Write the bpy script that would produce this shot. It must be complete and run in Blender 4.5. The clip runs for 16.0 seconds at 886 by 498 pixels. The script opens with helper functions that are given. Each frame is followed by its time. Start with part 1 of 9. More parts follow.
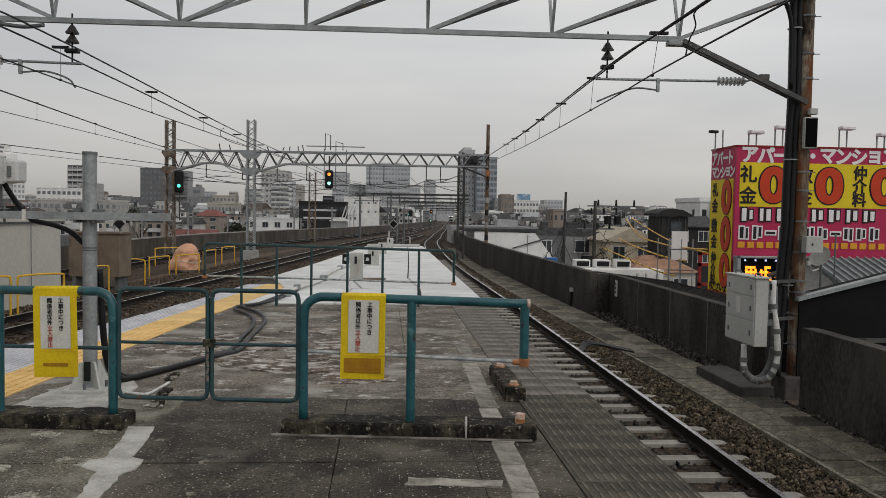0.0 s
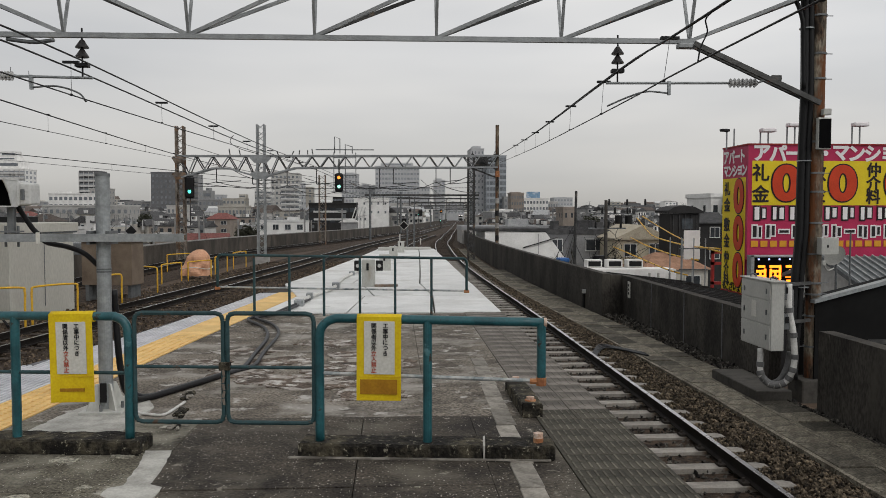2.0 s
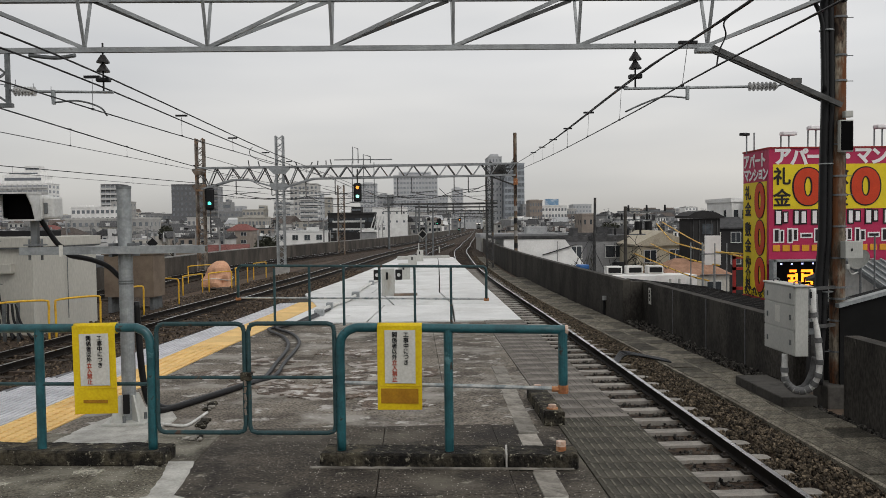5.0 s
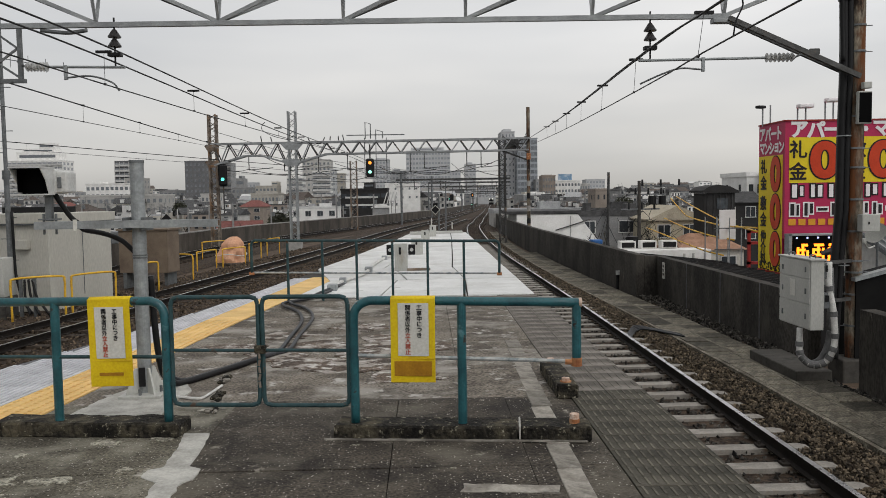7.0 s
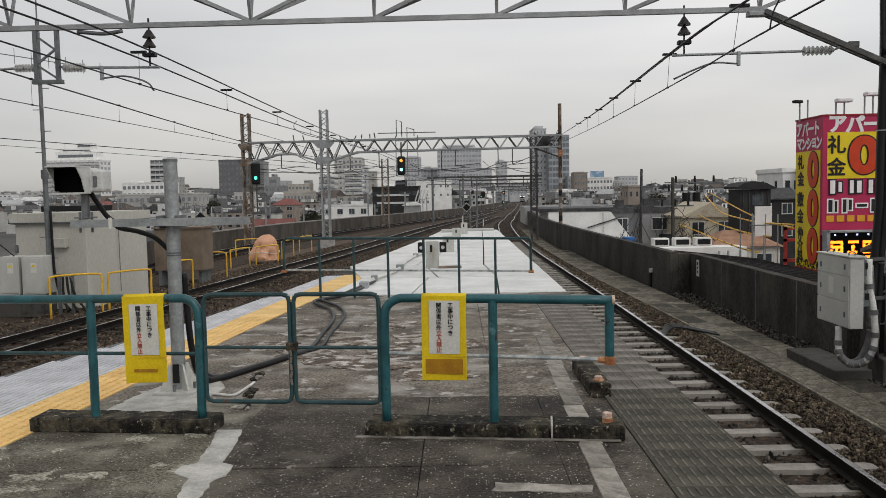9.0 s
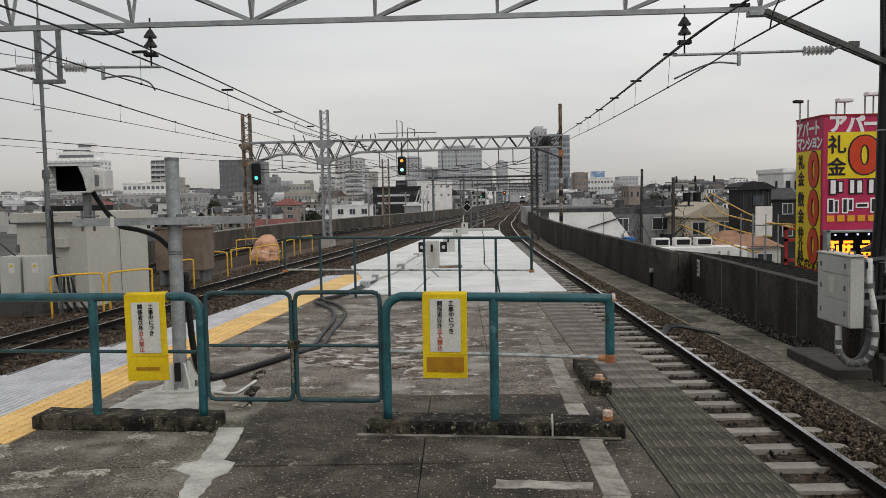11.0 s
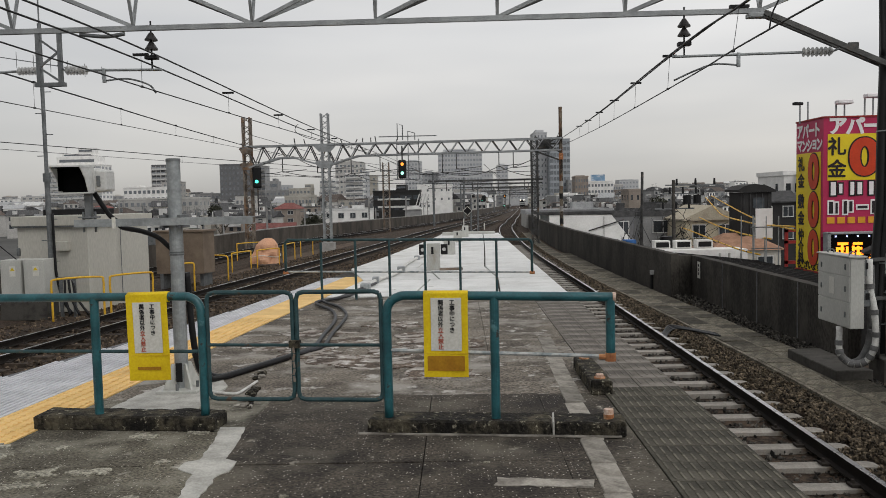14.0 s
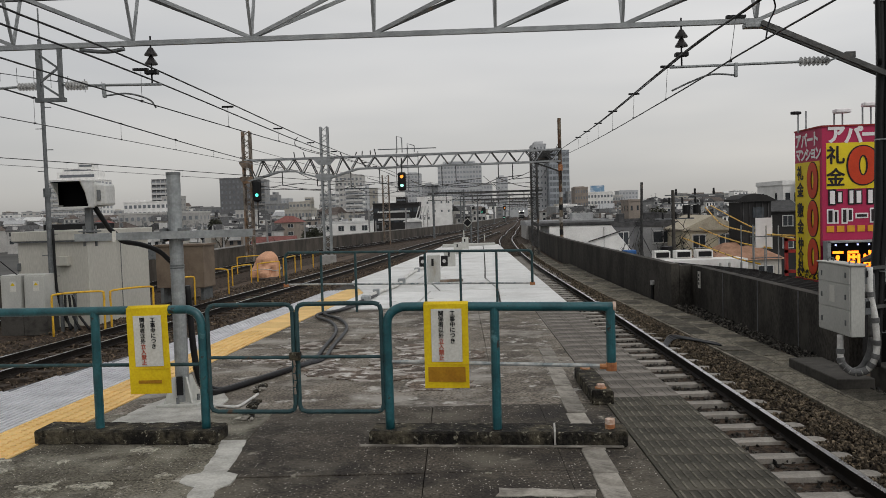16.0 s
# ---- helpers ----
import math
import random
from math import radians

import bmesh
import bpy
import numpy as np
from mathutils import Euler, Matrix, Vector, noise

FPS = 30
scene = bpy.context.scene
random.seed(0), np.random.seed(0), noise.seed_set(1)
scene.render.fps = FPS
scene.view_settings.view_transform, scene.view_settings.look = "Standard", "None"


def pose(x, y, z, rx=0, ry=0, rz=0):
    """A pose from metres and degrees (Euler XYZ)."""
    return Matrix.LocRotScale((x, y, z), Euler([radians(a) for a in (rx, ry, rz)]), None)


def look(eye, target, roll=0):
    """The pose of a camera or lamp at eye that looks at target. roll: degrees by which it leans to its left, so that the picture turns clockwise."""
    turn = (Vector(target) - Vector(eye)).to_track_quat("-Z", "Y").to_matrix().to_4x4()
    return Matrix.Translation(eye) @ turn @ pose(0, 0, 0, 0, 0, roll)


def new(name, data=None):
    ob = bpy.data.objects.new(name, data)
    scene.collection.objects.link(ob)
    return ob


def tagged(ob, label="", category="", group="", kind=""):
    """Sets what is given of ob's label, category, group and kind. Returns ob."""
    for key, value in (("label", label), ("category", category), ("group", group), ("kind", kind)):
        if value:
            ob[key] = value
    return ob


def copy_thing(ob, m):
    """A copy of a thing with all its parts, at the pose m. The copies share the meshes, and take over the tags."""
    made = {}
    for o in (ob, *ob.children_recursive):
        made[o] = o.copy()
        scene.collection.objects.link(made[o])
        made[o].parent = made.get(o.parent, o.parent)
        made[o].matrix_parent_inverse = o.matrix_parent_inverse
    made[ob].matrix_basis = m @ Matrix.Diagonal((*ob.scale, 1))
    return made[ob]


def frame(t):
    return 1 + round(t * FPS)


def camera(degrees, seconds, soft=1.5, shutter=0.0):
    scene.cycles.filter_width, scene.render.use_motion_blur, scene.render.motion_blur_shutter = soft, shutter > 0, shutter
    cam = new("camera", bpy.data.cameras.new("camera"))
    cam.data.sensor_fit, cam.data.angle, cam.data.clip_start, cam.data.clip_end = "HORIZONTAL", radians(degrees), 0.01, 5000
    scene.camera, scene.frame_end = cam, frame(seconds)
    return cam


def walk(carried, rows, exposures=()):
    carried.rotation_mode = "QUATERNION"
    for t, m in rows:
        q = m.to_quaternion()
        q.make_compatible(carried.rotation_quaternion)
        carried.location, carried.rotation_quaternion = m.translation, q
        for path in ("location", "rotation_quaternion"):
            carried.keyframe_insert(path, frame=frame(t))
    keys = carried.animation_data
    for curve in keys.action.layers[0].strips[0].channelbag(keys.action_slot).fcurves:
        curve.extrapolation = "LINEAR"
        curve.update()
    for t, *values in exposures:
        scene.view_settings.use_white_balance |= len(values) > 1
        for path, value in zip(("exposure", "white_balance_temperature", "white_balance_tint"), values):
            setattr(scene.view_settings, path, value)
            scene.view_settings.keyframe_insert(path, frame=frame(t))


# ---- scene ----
cam = camera(57.0, 16.0, soft=0.5)
PATH = [
    (0, (0.255, -1.948, 1.511), (0.3995, 0.0444, 1.4217), 0.97),
    (0.5, (0.245, -1.914, 1.542), (0.3874, 0.0787, 1.4526), 0.77),
    (1, (0.231, -1.922, 1.595), (0.3672, 0.0714, 1.5042), 0.49),
    (1.5, (0.227, -1.912, 1.633), (0.3495, 0.0815, 1.5384), 0.10),
    (2, (0.227, -1.903, 1.647), (0.3463, 0.0915, 1.5550), 0.02),
    (2.5, (0.228, -1.919, 1.663), (0.3402, 0.0769, 1.5880), -0.07),
    (3, (0.225, -1.919, 1.663), (0.3295, 0.0768, 1.6012), -0.28),
    (3.5, (0.227, -1.917, 1.658), (0.3315, 0.0791, 1.6015), -0.43),
    (4, (0.226, -1.909, 1.654), (0.3231, 0.0883, 1.5978), -0.56),
    (6.5, (0.220, -1.873, 1.626), (0.2653, 0.1228, 1.5079), -0.84),
    (7, (0.222, -1.870, 1.623), (0.2630, 0.1255, 1.4931), -0.92),
    (7.5, (0.222, -1.865, 1.621), (0.2466, 0.1307, 1.4879), -1.02),
    (8, (0.224, -1.850, 1.618), (0.2252, 0.1453, 1.4819), -1.09),
    (8.5, (0.218, -1.833, 1.619), (0.1919, 0.1625, 1.4831), -1.04),
    (9, (0.224, -1.842, 1.619), (0.1881, 0.1532, 1.4847), -1.14),
    (11.5, (0.221, -1.862, 1.602), (0.1835, 0.1332, 1.4689), -1.12),
    (12, (0.221, -1.860, 1.596), (0.1830, 0.1356, 1.4642), -1.12),
    (12.5, (0.222, -1.867, 1.594), (0.1840, 0.1283, 1.4630), -1.20),
    (13, (0.222, -1.870, 1.594), (0.1842, 0.1260, 1.4679), -1.19),
    (13.5, (0.222, -1.884, 1.585), (0.1841, 0.1118, 1.4604), -1.22),
    (14, (0.219, -1.877, 1.578), (0.1809, 0.1185, 1.4536), -1.26),
    (14.5, (0.214, -1.874, 1.577), (0.1764, 0.1221, 1.4536), -1.29),
    (15, (0.217, -1.877, 1.575), (0.1787, 0.1184, 1.4520), -1.31),
    (15.5, (0.218, -1.883, 1.573), (0.1807, 0.1130, 1.4612), -1.58),
    (16, (0.222, -1.888, 1.571), (0.1840, 0.1091, 1.4762), -1.72),
]
walk(cam, [(t, look(eye, target, roll)) for t, eye, target, roll in PATH], exposures=[(0, -0.24), (0.5, -0.10), (1, 0.02), (2, -0.11), (4, -0.08), (6.5, 0.0), (8, 0.0), (12.5, 0.0), (13, -0.05), (14.5, -0.04), (15.5, -0.08), (16, -0.18)])

# ---------------------------------------------------------------- world and light
world = bpy.data.worlds.new("sky")
scene.world = world
world.use_nodes = True
wn, wl = world.node_tree.nodes, world.node_tree.links
wn.clear()
w_out = wn.new("ShaderNodeOutputWorld")
w_sky = wn.new("ShaderNodeTexSky")
w_sky.sky_type = "NISHITA"
w_sky.sun_disc = False
w_sky.sun_elevation = radians(38)
w_sky.sun_rotation = radians(140)
w_bgs = wn.new("ShaderNodeBackground")
w_bgs.inputs["Strength"].default_value = 0.04
w_cloud = wn.new("ShaderNodeBackground")
w_cloud.inputs["Strength"].default_value = 0.565
w_tc = wn.new("ShaderNodeTexCoord")
w_map = wn.new("ShaderNodeMapping")
w_map.inputs["Scale"].default_value = (1.3, 1.3, 6.5)
w_noise = wn.new("ShaderNodeTexNoise")
w_noise.inputs["Scale"].default_value = 1.6
w_noise.inputs["Detail"].default_value = 3.0
w_noise.inputs["Roughness"].default_value = 0.45
w_ramp = wn.new("ShaderNodeValToRGB")
w_ramp.color_ramp.elements[0].position = 0.36
w_ramp.color_ramp.elements[0].color = (0.80, 0.81, 0.825, 1)
w_ramp.color_ramp.elements[1].position = 0.68
w_ramp.color_ramp.elements[1].color = (1.08, 1.065, 1.045, 1)
w_sep = wn.new("ShaderNodeSeparateXYZ")
w_hor = wn.new("ShaderNodeValToRGB")
w_hor.color_ramp.elements[0].position = 0.0
w_hor.color_ramp.elements[0].color = (0.645, 0.615, 0.565, 1)
w_hor.color_ramp.elements[1].position = 0.19
w_hor.color_ramp.elements[1].color = (0.97, 0.97, 0.97, 1)
w_low = w_hor.color_ramp.elements.new(0.10)
w_low.color = (0.795, 0.78, 0.755, 1)
w_zen = w_hor.color_ramp.elements.new(0.45)
w_zen.color = (1.20, 1.20, 1.19, 1)
w_mul = wn.new("ShaderNodeMixRGB")
w_mul.blend_type = "MULTIPLY"
w_mul.inputs[0].default_value = 1.0
w_add = wn.new("ShaderNodeAddShader")
wl.new(w_tc.outputs["Generated"], w_map.inputs["Vector"])
wl.new(w_map.outputs[0], w_noise.inputs["Vector"])
wl.new(w_noise.outputs[0], w_ramp.inputs[0])
wl.new(w_tc.outputs["Generated"], w_sep.inputs[0])
wl.new(w_sep.outputs[2], w_hor.inputs[0])
wl.new(w_ramp.outputs[0], w_mul.inputs[1])
w_side = wn.new("ShaderNodeMapRange")
w_side.inputs["From Min"].default_value, w_side.inputs["From Max"].default_value = -1.0, 1.0
w_side.inputs["To Min"].default_value, w_side.inputs["To Max"].default_value = 0.59, 1.41
w_glow = wn.new("ShaderNodeMixRGB")
w_glow.blend_type = "MULTIPLY"
w_glow.inputs[0].default_value = 1.0
wl.new(w_sep.outputs[0], w_side.inputs[0])
wl.new(w_hor.outputs[0], w_glow.inputs[1])
wl.new(w_side.outputs[0], w_glow.inputs[2])
wl.new(w_glow.outputs[0], w_mul.inputs[2])
wl.new(w_mul.outputs[0], w_cloud.inputs[0])
w_hsv = wn.new("ShaderNodeHueSaturation")
w_hsv.inputs["Saturation"].default_value = 0.12
wl.new(w_sky.outputs[0], w_hsv.inputs["Color"])
wl.new(w_hsv.outputs[0], w_bgs.inputs[0])
wl.new(w_bgs.outputs[0], w_add.inputs[0])
wl.new(w_cloud.outputs[0], w_add.inputs[1])
wl.new(w_add.outputs[0], w_out.inputs[0])

sun = new("sun", bpy.data.lights.new("sun", "SUN"))
sun.data.energy = 0.7
sun.data.angle = radians(25)
sun.data.color = (1.0, 0.97, 0.93)
sun.matrix_world = look((20, -25, 40), (0, 10, 0))


# ---------------------------------------------------------------- mesh tools
def box(bm, c, s, rz=0.0, bevel=0.0, m=None):
    """A box with centre c and size s, turned by rz degrees."""
    mat = Matrix.Translation(c) @ Matrix.Rotation(radians(rz), 4, "Z") @ Matrix.Diagonal((*s, 1))
    if m is not None:
        mat = m @ mat
    r = bmesh.ops.create_cube(bm, size=1.0, matrix=mat)
    if bevel:
        edges = list({e for v in r["verts"] for e in v.link_edges})
        bmesh.ops.bevel(bm, geom=edges, offset=bevel, segments=2, affect="EDGES", profile=0.5)


def rod(bm, a, b, r, seg=10, r2=None):
    """A round bar from a to b."""
    a, b = Vector(a), Vector(b)
    d = b - a
    q = d.to_track_quat("Z", "Y").to_matrix().to_4x4()
    bmesh.ops.create_cone(bm, cap_ends=True, segments=seg, radius1=r, radius2=r if r2 is None else r2,
                          depth=d.length, matrix=Matrix.Translation((a + b) / 2) @ q)


def bar(bm, a, b, w, h):
    """A square bar from a to b, w wide and h high."""
    a, b = Vector(a), Vector(b)
    d = b - a
    q = d.to_track_quat("Y", "Z").to_matrix().to_4x4()
    bmesh.ops.create_cube(bm, size=1.0, matrix=Matrix.Translation((a + b) / 2) @ q @ Matrix.Diagonal((w, d.length, h, 1)))


def smooth_path(pts, n=6):
    """Points along a soft curve through pts."""
    pts = [Vector(p) for p in pts]
    ext = [2 * pts[0] - pts[1]] + pts + [2 * pts[-1] - pts[-2]]
    out = []
    for i in range(1, len(ext) - 2):
        p0, p1, p2, p3 = ext[i - 1:i + 3]
        for k in range(n):
            t = k / n
            out.append(0.5 * (2 * p1 + (p2 - p0) * t + (2 * p0 - 5 * p1 + 4 * p2 - p3) * t * t + (3 * p1 - p0 - 3 * p2 + p3) * t ** 3))
    out.append(pts[-1])
    return out


def sweep(bm, pts, profile, closed=True):
    """Sweep a profile of (side, up) along pts."""
    pts = [Vector(p) for p in pts]
    rings = []
    for i, p in enumerate(pts):
        d = (pts[min(i + 1, len(pts) - 1)] - pts[max(i - 1, 0)]).normalized()
        if abs(d.z) > 0.95:
            side = Vector((1, 0, 0))
        else:
            side = d.cross(Vector((0, 0, 1))).normalized()
        up = side.cross(d).normalized()
        rings.append([bm.verts.new(p + side * a + up * b) for a, b in profile])
    n = len(profile)
    for r0, r1 in zip(rings, rings[1:]):
        for k in range(n if closed else n - 1):
            bm.faces.new((r0[k], r0[(k + 1) % n], r1[(k + 1) % n], r1[k]))
    if closed:
        bm.faces.new(rings[0])
        bm.faces.new(list(reversed(rings[-1])))


def tube(bm, pts, r, seg=8, n=6):
    """A bent pipe through pts, round in section, with a frame carried along it."""
    path = smooth_path(pts, n) if len(pts) > 2 else [Vector(p) for p in pts]
    d = (path[1] - path[0]).normalized()
    side = d.cross(Vector((0.12, 0.31, 0.94))).normalized()
    rings = []
    for i, p in enumerate(path):
        d = (path[min(i + 1, len(path) - 1)] - path[max(i - 1, 0)]).normalized()
        side = (side - d * side.dot(d)).normalized()
        up = d.cross(side)
        rings.append([bm.verts.new(p + (side * math.cos(2 * math.pi * k / seg) + up * math.sin(2 * math.pi * k / seg)) * r) for k in range(seg)])
    for r0, r1 in zip(rings, rings[1:]):
        for k in range(seg):
            bm.faces.new((r0[k], r0[(k + 1) % seg], r1[(k + 1) % seg], r1[k])).smooth = True
    bm.faces.new(list(reversed(rings[0])))
    bm.faces.new(rings[-1])


def prism(bm, outline, a, b, axis="z"):
    """Raise a closed outline of 2D points from a to b along an axis."""
    def at(p, h):
        return {"z": (p[0], p[1], h), "y": (p[0], h, p[1]), "x": (h, p[0], p[1])}[axis]
    lo = [bm.verts.new(at(p, a)) for p in outline]
    hi = [bm.verts.new(at(p, b)) for p in outline]
    n = len(outline)
    for k in range(n):
        bm.faces.new((lo[k], lo[(k + 1) % n], hi[(k + 1) % n], hi[k]))
    bm.faces.new(list(reversed(lo)))
    bm.faces.new(hi)


def mesh_of(name, bm, material):
    bmesh.ops.recalc_face_normals(bm, faces=bm.faces[:])
    me = bpy.data.meshes.new(name)
    bm.to_mesh(me)
    bm.free()
    me.materials.append(material)
    return me


def part(name, bm, material, parent, label="", kind=""):
    """One mesh object under a thing or part, or at top level with no parent."""
    ob = new(name, mesh_of(name, bm, material))
    if parent is not None:
        ob.parent = parent
    return tagged(ob, label, kind=kind)


def shared(name, me, parent, m):
    """A further piece on a mesh that other pieces use too."""
    ob = new(name, me)
    ob.parent = parent
    ob.matrix_basis = m
    return ob


def thing(name, label, category, m=None, group="", kind=""):
    ob = new(name)
    ob.empty_display_size = 0.2
    if m is not None:
        ob.matrix_basis = m
    return tagged(ob, label, category, group, kind)


def solid(name, bm, material, label, category, group="", kind="", m=None):
    """A thing that is one mesh."""
    ob = new(name, mesh_of(name, bm, material))
    if m is not None:
        ob.matrix_basis = m
    return tagged(ob, label, category, group, kind)


def lettering(name, text, size, material, parent, m, depth=0.002, sx=1.0, label="", fat=0.0, bold=0.0):
    """Raised characters, centred on m's origin in its XY plane; bold thickens every stroke."""
    cu = bpy.data.curves.new("txt", "FONT")
    cu.body, cu.size, cu.extrude, cu.align_x, cu.align_y, cu.offset = text, size, depth, "CENTER", "CENTER", fat
    cu.resolution_u = 8 if size > 1 else 3
    tmp = bpy.data.objects.new("txt", cu)
    scene.collection.objects.link(tmp)
    bpy.context.view_layer.update()
    me = bpy.data.meshes.new_from_object(tmp.evaluated_get(bpy.context.evaluated_depsgraph_get()))
    bpy.data.objects.remove(tmp)
    bpy.data.curves.remove(cu)
    xs = [v.co.x for v in me.vertices]
    ys = [v.co.y for v in me.vertices]
    if xs:
        me.transform(Matrix.Diagonal((sx, 1, 1, 1)) @ Matrix.Translation((-(min(xs) + max(xs)) / 2, -(min(ys) + max(ys)) / 2, 0)))
    if bold:
        bm = bmesh.new()
        for k in range(8):
            a = math.pi * k / 4
            step = Matrix.Translation((bold * math.cos(a), bold * math.sin(a), 0.0004 * k))
            old = set(bm.verts)
            bm.from_mesh(me)
            bmesh.ops.transform(bm, matrix=step, verts=[v for v in bm.verts if v not in old])
        bm.to_mesh(me)
        bm.free()
    me.materials.clear()
    me.materials.append(material)
    ob = new(name, me)
    ob.parent = parent
    ob.matrix_basis = m
    return tagged(ob, label)


def interp(table, y):
    """x at y on a polyline of (x, y) points."""
    for (x0, y0), (x1, y1) in zip(table, table[1:]):
        if y <= y1:
            return x0 + (x1 - x0) * (y - y0) / (y1 - y0)
    (x0, y0), (x1, y1) = table[-2:]
    return x0 + (x1 - x0) * (y - y0) / (y1 - y0)


# ---------------------------------------------------------------- materials
def mat(name, c1, c2=None, scale=6.0, rough=0.7, metal=0.0, bump=0.15, fine=60.0, stain=None, stain_at=0.62, stain_scale=1.3,
        stretch=(1, 1, 1), emit=None, power=0.0, rand=0.0, spec=0.25, speck=None, speck_scale=70.0, speck_at=0.2, bump_dist=0.01, sharp=0.08, grain_mix=0.10, stain2=None, stain2_at=0.62, stain2_scale=4.0):
    """A two-scale surface: broad mottling, fine grain with relief, and stains, flakes or specks of another colour."""
    m = bpy.data.materials.new(name)
    m.use_nodes = True
    n, l = m.node_tree.nodes, m.node_tree.links
    bsdf = n["Principled BSDF"]
    bsdf.inputs["Roughness"].default_value = rough
    bsdf.inputs["Metallic"].default_value = metal
    bsdf.inputs["Specular IOR Level"].default_value = spec
    if c2 is None:
        c2 = tuple(min(1, c * 0.75) for c in c1)
    tc = n.new("ShaderNodeTexCoord")
    mp = n.new("ShaderNodeMapping")
    mp.inputs["Scale"].default_value = stretch
    l.new(tc.outputs["Object"], mp.inputs["Vector"])
    big = n.new("ShaderNodeTexNoise")
    big.inputs["Scale"].default_value = scale
    big.inputs["Detail"].default_value = 6.0
    big.inputs["Roughness"].default_value = 0.62
    l.new(mp.outputs[0], big.inputs["Vector"])
    ramp = n.new("ShaderNodeValToRGB")
    ramp.color_ramp.elements[0].position, ramp.color_ramp.elements[1].position = 0.38, 0.62
    ramp.color_ramp.elements[0].color, ramp.color_ramp.elements[1].color = (*c2, 1), (*c1, 1)
    l.new(big.outputs[0], ramp.inputs[0])
    col = ramp.outputs[0]
    grain = n.new("ShaderNodeTexNoise")
    grain.inputs["Scale"].default_value = fine
    grain.inputs["Detail"].default_value = 3.0
    l.new(mp.outputs[0], grain.inputs["Vector"])
    gmix = n.new("ShaderNodeMixRGB")
    gmix.blend_type = "OVERLAY"
    gmix.inputs[0].default_value = grain_mix
    l.new(col, gmix.inputs[1])
    gr = n.new("ShaderNodeValToRGB")
    gr.color_ramp.elements[0].position, gr.color_ramp.elements[1].position = 0.34, 0.66
    l.new(grain.outputs[0], gr.inputs[0])
    l.new(gr.outputs[0], gmix.inputs[2])
    col = gmix.outputs[0]
    for tint, at_, size, edge in ((stain, stain_at, stain_scale, sharp), (stain2, stain2_at, stain2_scale, 0.035)):
        if tint is None:
            continue
        sn = n.new("ShaderNodeTexNoise")
        sn.inputs["Scale"].default_value = size
        sn.inputs["Detail"].default_value = 8.0
        sn.inputs["Roughness"].default_value = 0.65
        l.new(mp.outputs[0], sn.inputs["Vector"])
        sr = n.new("ShaderNodeValToRGB")
        sr.color_ramp.elements[0].position, sr.color_ramp.elements[1].position = at_ - edge, at_ + edge
        l.new(sn.outputs[0], sr.inputs[0])
        sm = n.new("ShaderNodeMixRGB")
        l.new(sr.outputs[0], sm.inputs[0])
        l.new(col, sm.inputs[1])
        sm.inputs[2].default_value = (*tint, 1)
        col = sm.outputs[0]
    if speck is not None:
        vo = n.new("ShaderNodeTexVoronoi")
        vo.inputs["Scale"].default_value = speck_scale
        l.new(tc.outputs["Object"], vo.inputs["Vector"])
        vr = n.new("ShaderNodeValToRGB")
        vr.color_ramp.elements[0].position, vr.color_ramp.elements[1].position = speck_at * 0.7, speck_at
        vr.color_ramp.elements[0].color, vr.color_ramp.elements[1].color = (1, 1, 1, 1), (0, 0, 0, 1)
        l.new(vo.outputs["Distance"], vr.inputs[0])
        vsep = n.new("ShaderNodeSeparateColor")
        l.new(vo.outputs["Color"], vsep.inputs[0])
        vgt = n.new("ShaderNodeMath")
        vgt.operation = "GREATER_THAN"
        vgt.inputs[1].default_value = 0.62
        l.new(vsep.outputs[0], vgt.inputs[0])
        vm = n.new("ShaderNodeMath")
        vm.operation = "MULTIPLY"
        # specks of many sizes
        vo.inputs["Randomness"].default_value = 1.0
        vsz = n.new("ShaderNodeMath")
        vsz.operation = "DIVIDE"
        vsa = n.new("ShaderNodeMath")
        vsa.operation = "MULTIPLY_ADD"
        vsa.inputs[1].default_value, vsa.inputs[2].default_value = 1.15, 0.25
        l.new(vsep.outputs[1], vsa.inputs[0])
        l.new(vo.outputs["Distance"], vsz.inputs[0])
        l.new(vsa.outputs[0], vsz.inputs[1])
        l.new(vsz.outputs[0], vr.inputs[0])
        l.new(vr.outputs[0], vm.inputs[0])
        l.new(vgt.outputs[0], vm.inputs[1])
        pm = n.new("ShaderNodeMixRGB")
        l.new(vm.outputs[0], pm.inputs[0])
        l.new(col, pm.inputs[1])
        pm.inputs[2].default_value = (*speck, 1)
        col = pm.outputs[0]
    if rand:
        oi = n.new("ShaderNodeObjectInfo")
        ge = n.new("ShaderNodeNewGeometry")
        ad = n.new("ShaderNodeMath")
        ad.operation = "ADD"
        l.new(oi.outputs["Random"], ad.inputs[0])
        l.new(ge.outputs["Random Per Island"], ad.inputs[1])
        fr = n.new("ShaderNodeMath")
        fr.operation = "FRACT"
        l.new(ad.outputs[0], fr.inputs[0])
        mr = n.new("ShaderNodeMapRange")
        mr.inputs["To Min"].default_value, mr.inputs["To Max"].default_value = 1 - rand, 1 + rand
        l.new(fr.outputs[0], mr.inputs[0])
        hs = n.new("ShaderNodeHueSaturation")
        l.new(mr.outputs[0], hs.inputs["Value"])
        l.new(col, hs.inputs["Color"])
        col = hs.outputs[0]
    l.new(col, bsdf.inputs["Base Color"])
